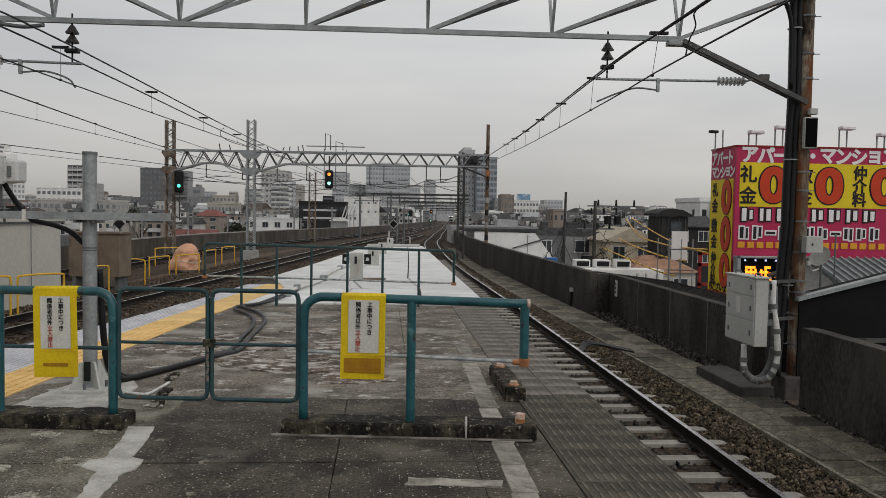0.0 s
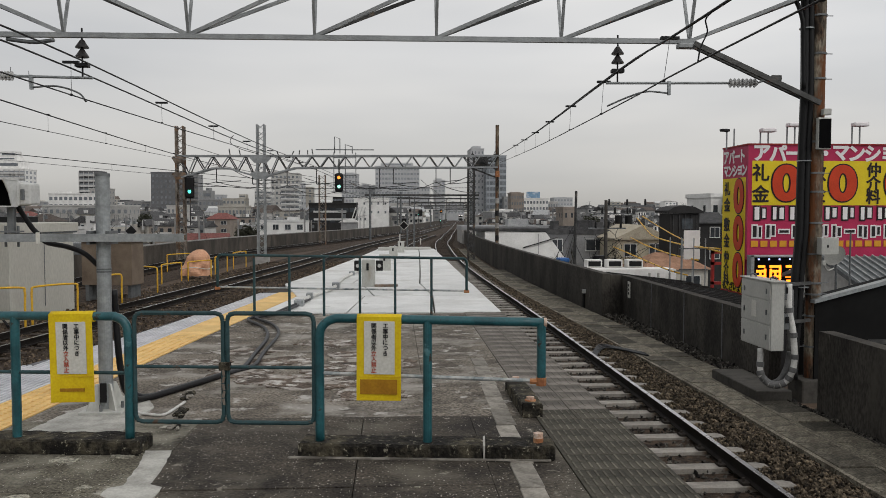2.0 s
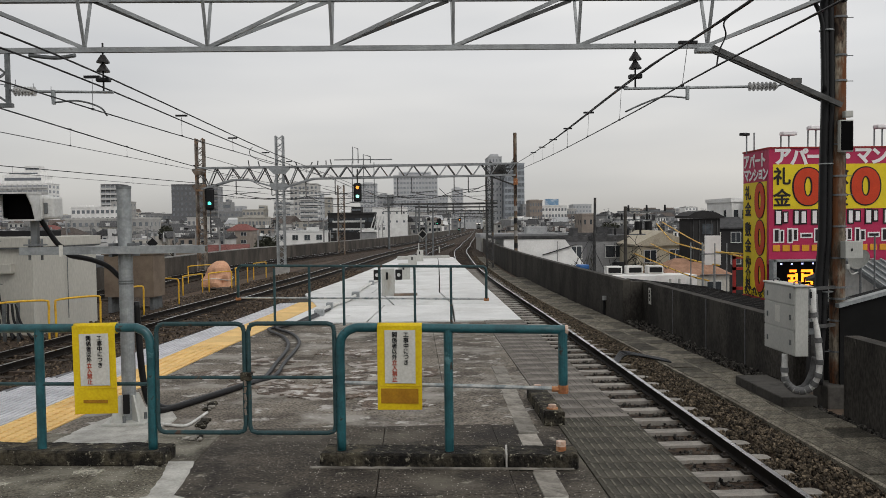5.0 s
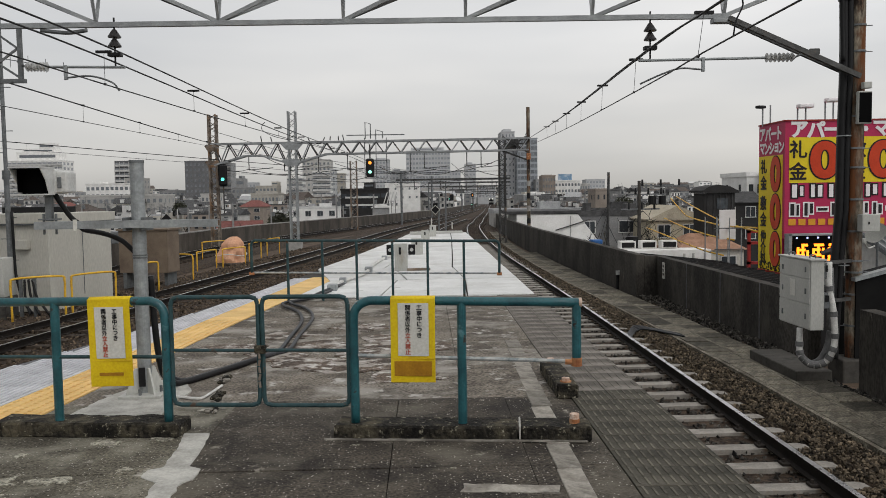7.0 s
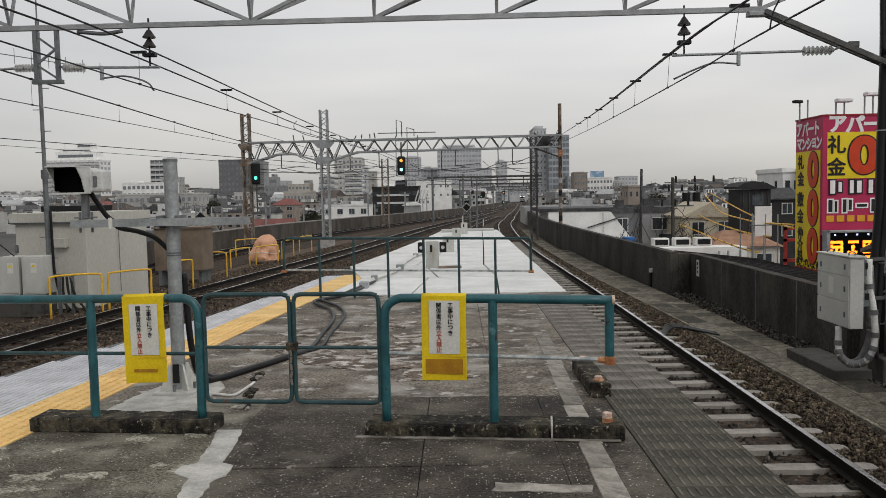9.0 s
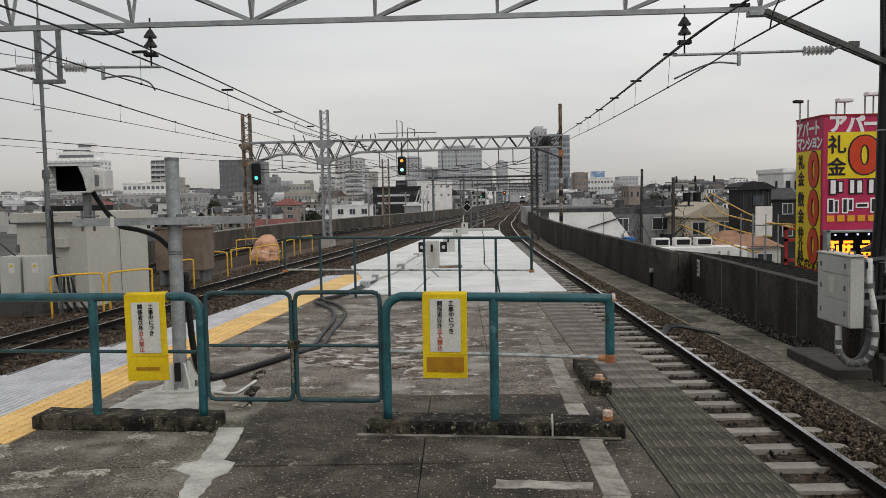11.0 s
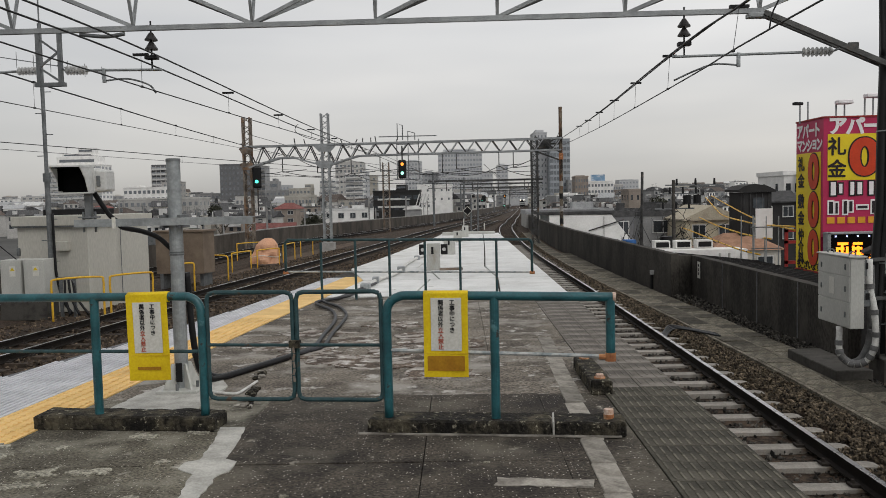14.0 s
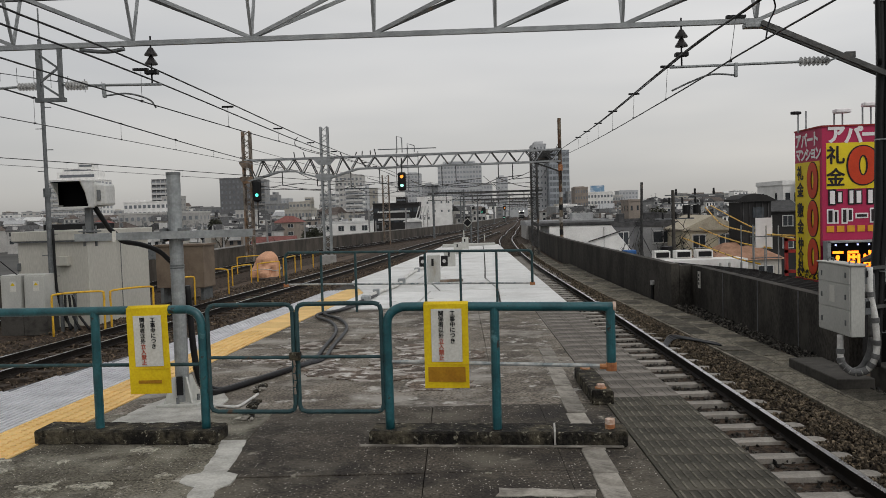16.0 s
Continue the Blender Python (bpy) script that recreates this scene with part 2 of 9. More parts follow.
    if bump:
        bp = n.new("ShaderNodeBump")
        bp.inputs["Strength"].default_value = bump
        bp.inputs["Distance"].default_value = bump_dist
        l.new(grain.outputs[0], bp.inputs["Height"])
        l.new(bp.outputs[0], bsdf.inputs["Normal"])
    rr = n.new("ShaderNodeMapRange")
    rr.inputs["To Min"].default_value, rr.inputs["To Max"].default_value = max(0.05, rough - 0.12), min(1.0, rough + 0.12)
    l.new(big.outputs[0], rr.inputs[0])
    l.new(rr.outputs[0], bsdf.inputs["Roughness"])
    if emit is not None:
        bsdf.inputs["Emission Color"].default_value = (*emit, 1)
        bsdf.inputs["Emission Strength"].default_value = power
    return m


M_SLAB = mat("dark_concrete", (0.079, 0.067, 0.053), (0.022, 0.018, 0.015), 1.5, 0.85, fine=55, bump=0.6, grain_mix=0.6, stain=(0.145, 0.130, 0.103), stain_at=0.58, stain_scale=0.9, stain2=(0.27, 0.25, 0.21), stain2_at=0.66, stain2_scale=4.5, speck=(0.52, 0.485, 0.43), speck_scale=58, speck_at=0.26)
M_SLAB_PALE = mat("scuffed_concrete", (0.155, 0.141, 0.109), (0.053, 0.047, 0.036), 1.2, 0.88, fine=55, bump=0.6, grain_mix=0.6, stain=(0.265, 0.25, 0.205), stain_at=0.56, stain_scale=1.5, stain2=(0.42, 0.40, 0.35), stain2_at=0.645, stain2_scale=3.5, speck=(0.50, 0.47, 0.42), speck_scale=58, speck_at=0.24)
M_PLINTH = mat("dark_plinth", (0.089, 0.083, 0.074), (0.051, 0.047, 0.042), 2.0, 0.9, fine=30, bump=0.3, stain=(0.035, 0.033, 0.03), stain_at=0.57, stain_scale=2)
M_SLAB_OLD = mat("flaked_concrete", (0.20, 0.175, 0.145), (0.075, 0.063, 0.051), 1.6, 0.9, fine=42, bump=0.7, grain_mix=0.6, stain=(0.30, 0.28, 0.25), stain_at=0.57, stain_scale=1.2, stain2=(0.43, 0.41, 0.38), stain2_at=0.61, stain2_scale=4.0, stretch=(1, 1.15, 1), sharp=0.06)
M_PEEL = mat("peeled_topping", (0.155, 0.118, 0.092), (0.065, 0.050, 0.040), 3.0, 0.92, fine=40, bump=0.7, grain_mix=0.55, stain=(0.34, 0.31, 0.28), stain_at=0.53, stain_scale=3.4, stain2=(0.55, 0.53, 0.50), stain2_at=0.585, stain2_scale=6.0, stretch=(1, 1.3, 1), sharp=0.03)
M_EDGE_PALE = mat("weathered_bar_tile", (0.185, 0.165, 0.145), (0.085, 0.076, 0.066), 1.8, 0.88, fine=50, bump=0.4, rand=0.14, stain=(0.26, 0.24, 0.215), stain_at=0.60, stain_scale=1.4)
M_SCUFF = mat("pale_scuff", (0.34, 0.325, 0.27), (0.17, 0.158, 0.125), 5.0, 0.9, fine=60, bump=0.3, grain_mix=0.6)
M_EDGE_TILE = mat("worn_bar_tile", (0.092, 0.084, 0.067), (0.036, 0.033, 0.026), 2.2, 0.85, fine=50, bump=0.4, rand=0.14)
M_EDGE_BAR = mat("worn_bar_top", (0.165, 0.151, 0.121), (0.075, 0.068, 0.054), 3.0, 0.85, fine=50, bump=0.3, rand=0.2)
M_PALE = mat("pale_paving", (0.36, 0.335, 0.295), (0.16, 0.146, 0.126), 5.0, 0.85, fine=60, bump=0.3, stain=(0.10, 0.09, 0.078), stain_at=0.60, stain_scale=3, rand=0.25)
M_MORTAR = mat("grey_mortar", (0.50, 0.49, 0.455), (0.33, 0.32, 0.295), 5.0, 0.9, fine=60, bump=0.35)
M_YELLOW_TILE = mat("yellow_tactile", (0.80, 0.545, 0.225), (0.70, 0.45, 0.165), 4.0, 0.7, fine=60, bump=0.2, stain=(0.40, 0.26, 0.12), stain_at=0.70, stain_scale=3, rand=0.08)
M_RIB = mat("ribbed_edge", (0.62, 0.62, 0.65), (0.48, 0.48, 0.51), 3.0, 0.6, fine=60, bump=0.15, rand=0.06)
M_RIB_DARK = mat("rib_groove", (0.16, 0.16, 0.17), (0.10, 0.10, 0.105), 4.0, 0.8)
M_WHITE_SHEET = mat("white_sheet", (0.72, 0.72, 0.71), (0.60, 0.60, 0.59), 1.0, 0.6, fine=30, bump=0.12, stain=(0.52, 0.51, 0.49), stain_at=0.60, stain_scale=0.9, stain2=(0.40, 0.39, 0.37), stain2_at=0.68, stain2_scale=2.5, rand=0.05)
M_KERB = mat("mossy_kerb", (0.034, 0.030, 0.022), (0.007, 0.006, 0.005), 6.0, 0.95, fine=45, bump=0.9, bump_dist=0.02, grain_mix=0.6, stain=(0.085, 0.073, 0.050), stain_at=0.58, stain_scale=6, stain2=(0.27, 0.25, 0.19), stain2_at=0.62, stain2_scale=22)
M_WALL = mat("soot_concrete", (0.060, 0.054, 0.047), (0.022, 0.020, 0.0175), 1.0, 0.9, fine=30, bump=0.4, grain_mix=0.4, stain=(0.078, 0.071, 0.060), stain_at=0.60, stain_scale=0.9, stain2=(0.15, 0.138, 0.118), stain2_at=0.70, stain2_scale=7.0, stretch=(1, 1, 0.45))
M_WALL_L = mat("grey_parapet", (0.115, 0.099, 0.083), (0.050, 0.043, 0.037), 0.8, 0.9, fine=20, bump=0.3, stain=(0.045, 0.041, 0.037), stain_at=0.57, stain_scale=0.7, stretch=(1, 1, 0.4))
M_CAP = mat("wall_cap", (0.36, 0.35, 0.33), (0.24, 0.23, 0.22), 2.0, 0.9)
M_STRIP = mat("walkway_concrete", (0.165, 0.150, 0.118), (0.060, 0.053, 0.041), 2.5, 0.9, fine=40, bump=0.4, stain=(0.06, 0.05, 0.038), stain_at=0.60, stain_scale=2, rand=0.62, grain_mix=0.5)
M_DECK = mat("deck_dirt", (0.125, 0.088, 0.062), (0.055, 0.039, 0.028), 3.0, 0.95, fine=25, bump=0.8)
M_BALLAST = mat("ballast_bed", (0.080, 0.055, 0.038), (0.018, 0.013, 0.010), 9.0, 0.95, fine=22, bump=1.0, bump_dist=0.05)
M_STONE = mat("ballast_stone", (0.155, 0.121, 0.083), (0.028, 0.022, 0.016), 9.0, 0.9, fine=50, bump=0.4, rand=0.85)
M_STONE_DARK = mat("dark_ballast_stone", (0.150, 0.112, 0.078), (0.030, 0.023, 0.017), 9.0, 0.9, fine=50, bump=0.4, rand=0.65)
M_STONE_GREY = mat("grey_stone", (0.10, 0.092, 0.080), (0.020, 0.018, 0.016), 9.0, 0.9, fine=50, bump=0.4, rand=0.9)
M_SLEEPER = mat("concrete_sleeper", (0.342, 0.318, 0.285), (0.218, 0.201, 0.180), 5.0, 0.88, fine=60, bump=0.3, stain=(0.17, 0.12, 0.08), stain_at=0.66, stain_scale=3, rand=0.12)
M_SLEEPER_W = mat("timber_sleeper", (0.075, 0.056, 0.042), (0.03, 0.023, 0.018), 5.0, 0.9, fine=40, bump=0.5, rand=0.2)
M_RAIL = mat("rail_web", (0.021, 0.016, 0.013), (0.009, 0.007, 0.006), 12.0, 0.75, 0.3)
M_RAIL_TOP = mat("rail_head", (0.50, 0.50, 0.51), (0.36, 0.36, 0.37), 3.0, 0.28, 0.9, bump=0.05)
M_CLIP = mat("rail_fastening", (0.05, 0.042, 0.037), (0.028, 0.024, 0.02), 20, 0.8, 0.3)
M_TEAL = mat("teal_paint", (0.020, 0.105, 0.122), (0.010, 0.060, 0.072), 8.0, 0.34, spec=0.5, fine=60, bump=0.1, stain=(0.030, 0.022, 0.018), stain_at=0.635, stain_scale=8, sharp=0.02, stain2=(0.10, 0.22, 0.24), stain2_at=0.66, stain2_scale=5)
M_TEAL_DULL = mat("dull_teal_paint", (0.034, 0.074, 0.080), (0.018, 0.042, 0.046), 8.0, 0.5, fine=60, bump=0.1, stain=(0.07, 0.045, 0.032), stain_at=0.62, stain_scale=8, sharp=0.03)
M_PIPE_GREY = mat("worn_thin_rail", (0.27, 0.30, 0.305), (0.13, 0.16, 0.165), 10.0, 0.5, 0.2, stain=(0.45, 0.45, 0.44), stain_at=0.52, stain_scale=9)
M_RUST = mat("orange_rust", (0.42, 0.19, 0.085), (0.24, 0.09, 0.04), 14, 0.9, stain=(0.55, 0.34, 0.20), stain_at=0.6, stain_scale=10)
M_PINKCAP = mat("pale_cap", (0.62, 0.50, 0.42), (0.48, 0.33, 0.25), 20, 0.8, stain=(0.30, 0.13, 0.06), stain_at=0.60, stain_scale=16)
M_SIGN_Y = mat("yellow_sign", (0.70, 0.51, 0.010), (0.60, 0.42, 0.008), 4, 0.5, bump=0.05)
M_SIGN_Y2 = mat("faded_yellow", (0.68, 0.47, 0.02), (0.56, 0.36, 0.012), 4, 0.55, bump=0.05)
M_SIGN_BROWN = mat("brown_tape", (0.38, 0.19, 0.012), (0.30, 0.14, 0.01), 8, 0.6)
M_PAPER = mat("notice_paper", (0.60, 0.59, 0.545), (0.53, 0.52, 0.475), 6, 0.6, bump=0.03)
M_INK = mat("black_ink", (0.018, 0.018, 0.02), (0.012, 0.012, 0.014), 5, 0.6, bump=0)
M_RED_INK = mat("red_ink", (0.44, 0.10, 0.06), (0.36, 0.075, 0.045), 5, 0.6, bump=0)
M_GALV = mat("galvanised_steel", (0.36, 0.38, 0.385), (0.25, 0.265, 0.27), 7, 0.48, 0.55, fine=40, bump=0.08)
M_GALV_DARK = mat("dull_steel", (0.19, 0.20, 0.205), (0.12, 0.127, 0.13), 6, 0.55, 0.45, fine=40, bump=0.08)
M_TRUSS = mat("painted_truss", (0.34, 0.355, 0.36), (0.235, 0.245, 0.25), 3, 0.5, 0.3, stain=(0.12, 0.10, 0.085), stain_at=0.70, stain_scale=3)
M_TRUSS_DARK = mat("dark_rusted_lattice", (0.10, 0.10, 0.098), (0.042, 0.042, 0.042), 3, 0.7, 0.3, stain=(0.23, 0.14, 0.07), stain_at=0.66, stain_scale=1.5)
M_BRACE = mat("dull_brace_steel", (0.125, 0.125, 0.122), (0.07, 0.07, 0.068), 5, 0.65, 0.3, fine=40, bump=0.1, stain=(0.13, 0.075, 0.045), stain_at=0.62, stain_scale=2.5)
M_RUSTY_POLE = mat("rusty_pole", (0.25, 0.215, 0.165), (0.035, 0.025, 0.018), 3.0, 0.85, fine=30, bump=0.5, grain_mix=0.4, stain=(0.14, 0.052, 0.020), stain_at=0.52, stain_scale=2.6, stain2=(0.025, 0.018, 0.014), stain2_at=0.57, stain2_scale=3.5, stretch=(1, 1, 0.3), sharp=0.05)
M_RUSTY_LATTICE = mat("rusty_lattice", (0.24, 0.21, 0.18), (0.085, 0.065, 0.05), 2, 0.85, stain=(0.22, 0.12, 0.06), stain_at=0.58, stain_scale=1.2)
M_BLACK = mat("black_rubber", (0.010, 0.010, 0.011), (0.006, 0.006, 0.0065), 9, 0.5, bump=0.1)
M_HOSE = mat("dark_hose", (0.046, 0.047, 0.052), (0.022, 0.023, 0.025), 9, 0.5, bump=0.2)
M_BLACK_GLASS = mat("black_screen", (0.002, 0.002, 0.0022), (0.0015, 0.0015, 0.0018), 5, 0.6, bump=0, spec=0.05)
M_CAB = mat("cabinet_paint", (0.47, 0.47, 0.44), (0.40, 0.40, 0.375), 1.5, 0.5, fine=50, bump=0.03, grain_mix=0.08, stain=(0.28, 0.25, 0.20), stain_at=0.74, stain_scale=2, stretch=(1, 1, 0.4))
M_HOOD = mat("white_hood_paint", (0.60, 0.60, 0.585), (0.50, 0.50, 0.485), 3, 0.5, fine=40, bump=0.03, stain=(0.36, 0.35, 0.32), stain_at=0.72, stain_scale=5)
M_CREAM = mat("cream_panel", (0.49, 0.475, 0.425), (0.43, 0.415, 0.37), 0.6, 0.6, fine=25, bump=0.03, grain_mix=0.08, stain=(0.40, 0.38, 0.33), stain_at=0.70, stain_scale=0.8, stretch=(1, 1, 0.3))
M_CONDUIT = mat("pale_conduit", (0.66, 0.655, 0.63), (0.50, 0.495, 0.475), 8, 0.55, stain=(0.25, 0.235, 0.215), stain_at=0.66, stain_scale=6)
M_CONDUIT_DARK = mat("dark_conduit_joint", (0.16, 0.16, 0.16), (0.09, 0.09, 0.09), 8, 0.6)
M_PORC = mat("porcelain", (0.52, 0.52, 0.51), (0.40, 0.40, 0.395), 9, 0.25, bump=0.03)
M_PORC_DARK = mat("dark_insulator", (0.035, 0.032, 0.032), (0.02, 0.018, 0.018), 9, 0.3, bump=0.03)
M_WIRE = mat("dark_wire", (0.016, 0.016, 0.017), (0.010, 0.010, 0.011), 9, 0.5, 0.2, bump=0)
M_WIRE_L = mat("light_wire", (0.15, 0.15, 0.155), (0.10, 0.10, 0.105), 9, 0.4, 0.4, bump=0)
M_YPIPE = mat("yellow_pipe", (0.75, 0.46, 0.045), (0.58, 0.33, 0.03), 8, 0.5, stain=(0.25, 0.14, 0.05), stain_at=0.70, stain_scale=6)
M_TARP = mat("orange_tarp", (0.62, 0.35, 0.22), (0.52, 0.265, 0.155), 1.2, 0.55, fine=12, bump=0.5, bump_dist=0.05)
M_BROWN_BOX = mat("brown_cabinet", (0.20, 0.155, 0.115), (0.14, 0.105, 0.078), 2, 0.6)
M_MAGENTA = mat("magenta_sheet", (0.46, 0.028, 0.095), (0.40, 0.022, 0.08), 1.5, 0.45, bump=0.03)
M_BB_YELLOW = mat("billboard_yellow", (0.78, 0.60, 0.02), (0.70, 0.52, 0.016), 1.5, 0.45, bump=0.03)
M_BB_WHITE = mat("billboard_white", (0.84, 0.80, 0.81), (0.78, 0.74, 0.75), 3, 0.45, bump=0)
M_BB_RED = mat("billboard_red", (0.58, 0.055, 0.015), (0.50, 0.045, 0.012), 3, 0.45, bump=0)
M_BB_BLACK = mat("billboard_black", (0.022, 0.016, 0.018), (0.016, 0.012, 0.014), 3, 0.45, bump=0)
M_BB_ORANGE = mat("billboard_gold", (0.72, 0.34, 0.03), (0.62, 0.28, 0.025), 3, 0.45, bump=0)
M_LED = mat("amber_led", (0.6, 0.15, 0.02), None, 3, 0.5, bump=0, emit=(1.0, 0.22, 0.012), power=3.2)
M_LED_BLUE = mat("blue_white_led", (0.5, 0.5, 0.7), None, 3, 0.5, bump=0, emit=(0.45, 0.5, 1.0), power=1.6)
M_GLOW_GREEN = mat("green_aspect", (0.1, 0.5, 0.4), None, 3, 0.4, bump=0, emit=(0.10, 0.95, 0.62), power=1.7)
M_GLOW_GREENW = mat("pale_green_aspect", (0.3, 0.6, 0.5), None, 3, 0.4, bump=0, emit=(0.34, 1.0, 0.72), power=1.7)
M_GLOW_AMBER = mat("amber_aspect", (0.7, 0.3, 0.05), None, 3, 0.4, bump=0, emit=(1.0, 0.30, 0.04), power=1.7)
M_GLOW_HEAD = mat("headlight", (0.8, 0.8, 0.7), None, 3, 0.4, bump=0, emit=(1.0, 0.95, 0.85), power=2.5)
M_TRAIN = mat("train_silver", (0.50, 0.50, 0.49), (0.42, 0.42, 0.41), 2, 0.4, 0.4)
M_TRAIN_DARK = mat("train_dark", (0.02, 0.021, 0.024), (0.014, 0.015, 0.017), 2, 0.2)
M_GLASS_DARK = mat("window_glass", (0.055, 0.062, 0.070), (0.032, 0.037, 0.042), 2, 0.18, bump=0, rand=0.35)
# panes for distant buildings: air haze is put into their pale colour
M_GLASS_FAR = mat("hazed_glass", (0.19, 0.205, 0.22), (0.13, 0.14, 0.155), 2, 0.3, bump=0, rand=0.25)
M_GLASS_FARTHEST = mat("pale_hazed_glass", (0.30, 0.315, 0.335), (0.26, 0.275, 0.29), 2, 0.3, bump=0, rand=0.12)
M_WALLS = {
    "white": mat("white_render", (0.82, 0.81, 0.79), (0.68, 0.67, 0.65), 0.5, 0.8, fine=8, bump=0.05, rand=0.08),
    "offwhite": mat("offwhite_render", (0.46, 0.45, 0.43), (0.37, 0.36, 0.345), 0.5, 0.8, fine=8, bump=0.05, rand=0.12),
    "grey": mat("grey_render", (0.29, 0.29, 0.29), (0.225, 0.225, 0.225), 0.5, 0.8, fine=8, bump=0.05, rand=0.12),
    # wall colour with distance haze mixed in, as the scene has no hazy air
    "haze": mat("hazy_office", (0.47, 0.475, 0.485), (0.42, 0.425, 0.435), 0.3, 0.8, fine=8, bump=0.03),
    "dark": mat("dark_tile", (0.16, 0.16, 0.165), (0.125, 0.125, 0.13), 0.5, 0.7, fine=8, bump=0.05),
    "brown": mat("brown_tile", (0.30, 0.255, 0.22), (0.23, 0.195, 0.165), 0.5, 0.75, fine=8, bump=0.05, rand=0.12),
    "beige": mat("beige_render", (0.45, 0.425, 0.38), (0.36, 0.34, 0.30), 0.5, 0.8, fine=8, bump=0.05, rand=0.12),
    "cream": mat("cream_render", (0.56, 0.50, 0.38), (0.46, 0.405, 0.30), 0.5, 0.8, fine=8, bump=0.05),
    "black": mat("black_cladding", (0.028, 0.027, 0.027), (0.018, 0.017, 0.017), 1, 0.7, fine=10, bump=0.1),
    # also paled to include distance haze
    "bluegrey": mat("glass_tower", (0.33, 0.355, 0.38), (0.28, 0.30, 0.325), 0.4, 0.4, bump=0),
}
M_ROOFS = {
    "slate": mat("slate_roof", (0.085, 0.084, 0.086), (0.042, 0.042, 0.043), 2, 0.75, fine=12, bump=0.3, rand=0.25),
    "brown": mat("brown_roof", (0.13, 0.105, 0.092), (0.07, 0.057, 0.05), 2, 0.8, fine=12, bump=0.3, rand=0.25),
    "red": mat("red_roof", (0.22, 0.085, 0.075), (0.14, 0.055, 0.048), 2, 0.8, fine=12, bump=0.3, rand=0.2),
    "pale": mat("pale_roof", (0.40, 0.405, 0.41), (0.30, 0.305, 0.31), 2, 0.7, fine=12, bump=0.2, rand=0.15),
    "orange": mat("clay_roof", (0.42, 0.245, 0.165), (0.30, 0.17, 0.11), 2, 0.8, fine=12, bump=0.3, rand=0.15),
}
M_ROOFS["white"] = mat("white_metal_roof", (0.62, 0.62, 0.61), (0.52, 0.52, 0.51), 1.5, 0.6, fine=10, bump=0.1)
M_ROOFS["cream"] = mat("tan_roof", (0.45, 0.40, 0.31), (0.36, 0.315, 0.24), 1.5, 0.75, fine=12, bump=0.2)
M_SOOT_CLAD = mat("soot_black_cladding", (0.012, 0.012, 0.012), (0.007, 0.007, 0.007), 1, 0.9, fine=10, bump=0.1, spec=0.15)
M_ROOFS["black"] = M_WALLS["black"]
M_BALC = mat("balcony_parapet", (0.56, 0.555, 0.545), (0.47, 0.465, 0.455), 1, 0.8, bump=0.04)
M_BALC_GREY = mat("balcony_grey", (0.27, 0.265, 0.26), (0.22, 0.215, 0.21), 1, 0.8, bump=0.04)
M_GROUND = mat("city_ground", (0.10, 0.098, 0.094), (0.06, 0.059, 0.057), 0.05, 0.95, fine=2, bump=0.2)
M_TREE = mat("dull_foliage", (0.060, 0.062, 0.042), (0.030, 0.032, 0.022), 4, 0.9, bump=0.3, rand=0.4)
# sign blue paled, distance haze being part of the colour
M_BLUE_PALE = mat("hazed_blue_sign", (0.20, 0.33, 0.47), (0.15, 0.25, 0.38), 0.4, 0.5, bump=0, stain=(0.55, 0.60, 0.66), stain_at=0.56, stain_scale=0.3)
M_BLUE = mat("blue_sheet", (0.05, 0.16, 0.42), (0.035, 0.11, 0.30), 3, 0.5)
M_RED_PAINT = mat("red_paint", (0.33, 0.03, 0.025), (0.24, 0.022, 0.02), 3, 0.6)

# ---------------------------------------------------------------- plan of the line
R_PATH = [(3.51, -30), (3.51, 0), (3.51, 14), (3.48, 21), (3.41, 27), (3.34, 36), (3.45, 46), (3.80, 57), (4.35, 69), (5.15, 80), (5.95, 88), (7.25, 105), (8.7, 121), (10.5, 142), (13.4, 176), (21.0, 270), (30.0, 378), (47.0, 570)]
L1_PATH = [(-9.2, -12), (-7.0, 0), (-4.3, 13), (-2.5, 28), (-0.9, 42), (1.35, 71), (3.2, 88), (5.2, 105)]
L2_PATH = [(-12.6, -14), (-10.4, 0), (-8.5, 14), (-7.15, 24), (-6.2, 31), (-4.8, 42), (-1.7, 70), (0.9, 92), (3.3, 112), (8.3, 160), (15.0, 225), (26.0, 345), (43.0, 570)]
L3_PATH = [(-15.0, -14), (-13.6, 10), (-12.5, 30), (-11.55, 44.3), (-10.1, 56), (-8.1, 65), (-5.6, 79), (-1.4, 104), (4.5, 150), (22.0, 345), (39.0, 570)]
PLAT_L = [(-5.7, -14), (-4.95, 1), (-4.12, 5.63), (-3.66, 7.46), (-3.18, 9.92), (-2.72, 12.83), (-1.85, 20), (-0.95, 28.5), (-0.5, 34)]
YEL_OUT = [(-4.3, -14), (-3.60, 0.5), (-3.25, 4.1), (-2.74, 9.35), (-2.13, 14.7)]
YEL_IN = [(-3.85, -14), (-3.15, 0.5), (-2.80, 3.74), (-2.35, 8.4), (-1.76, 13.22), (-1.60, 14.7)]
PLAT_R = 2.0
PLAT_END = 34.0


def grade(y):
    """Height of the rail heads: level by the platform, then falling gently."""
    return -1.1 - max(0.0, y - 62.0) * 0.0066


def along(path, y0, y1, step, dz=0.0, off=0.0):
    pts, y = [], y0
    while y <= y1 + 1e-6:
        d = (interp(path, y + 0.5) - interp(path, y - 0.5))
        n = math.hypot(1, d)
        pts.append(Vector((interp(path, y) + off / n, y - off * d / n, grade(y) + dz)))
        y += step
    return pts


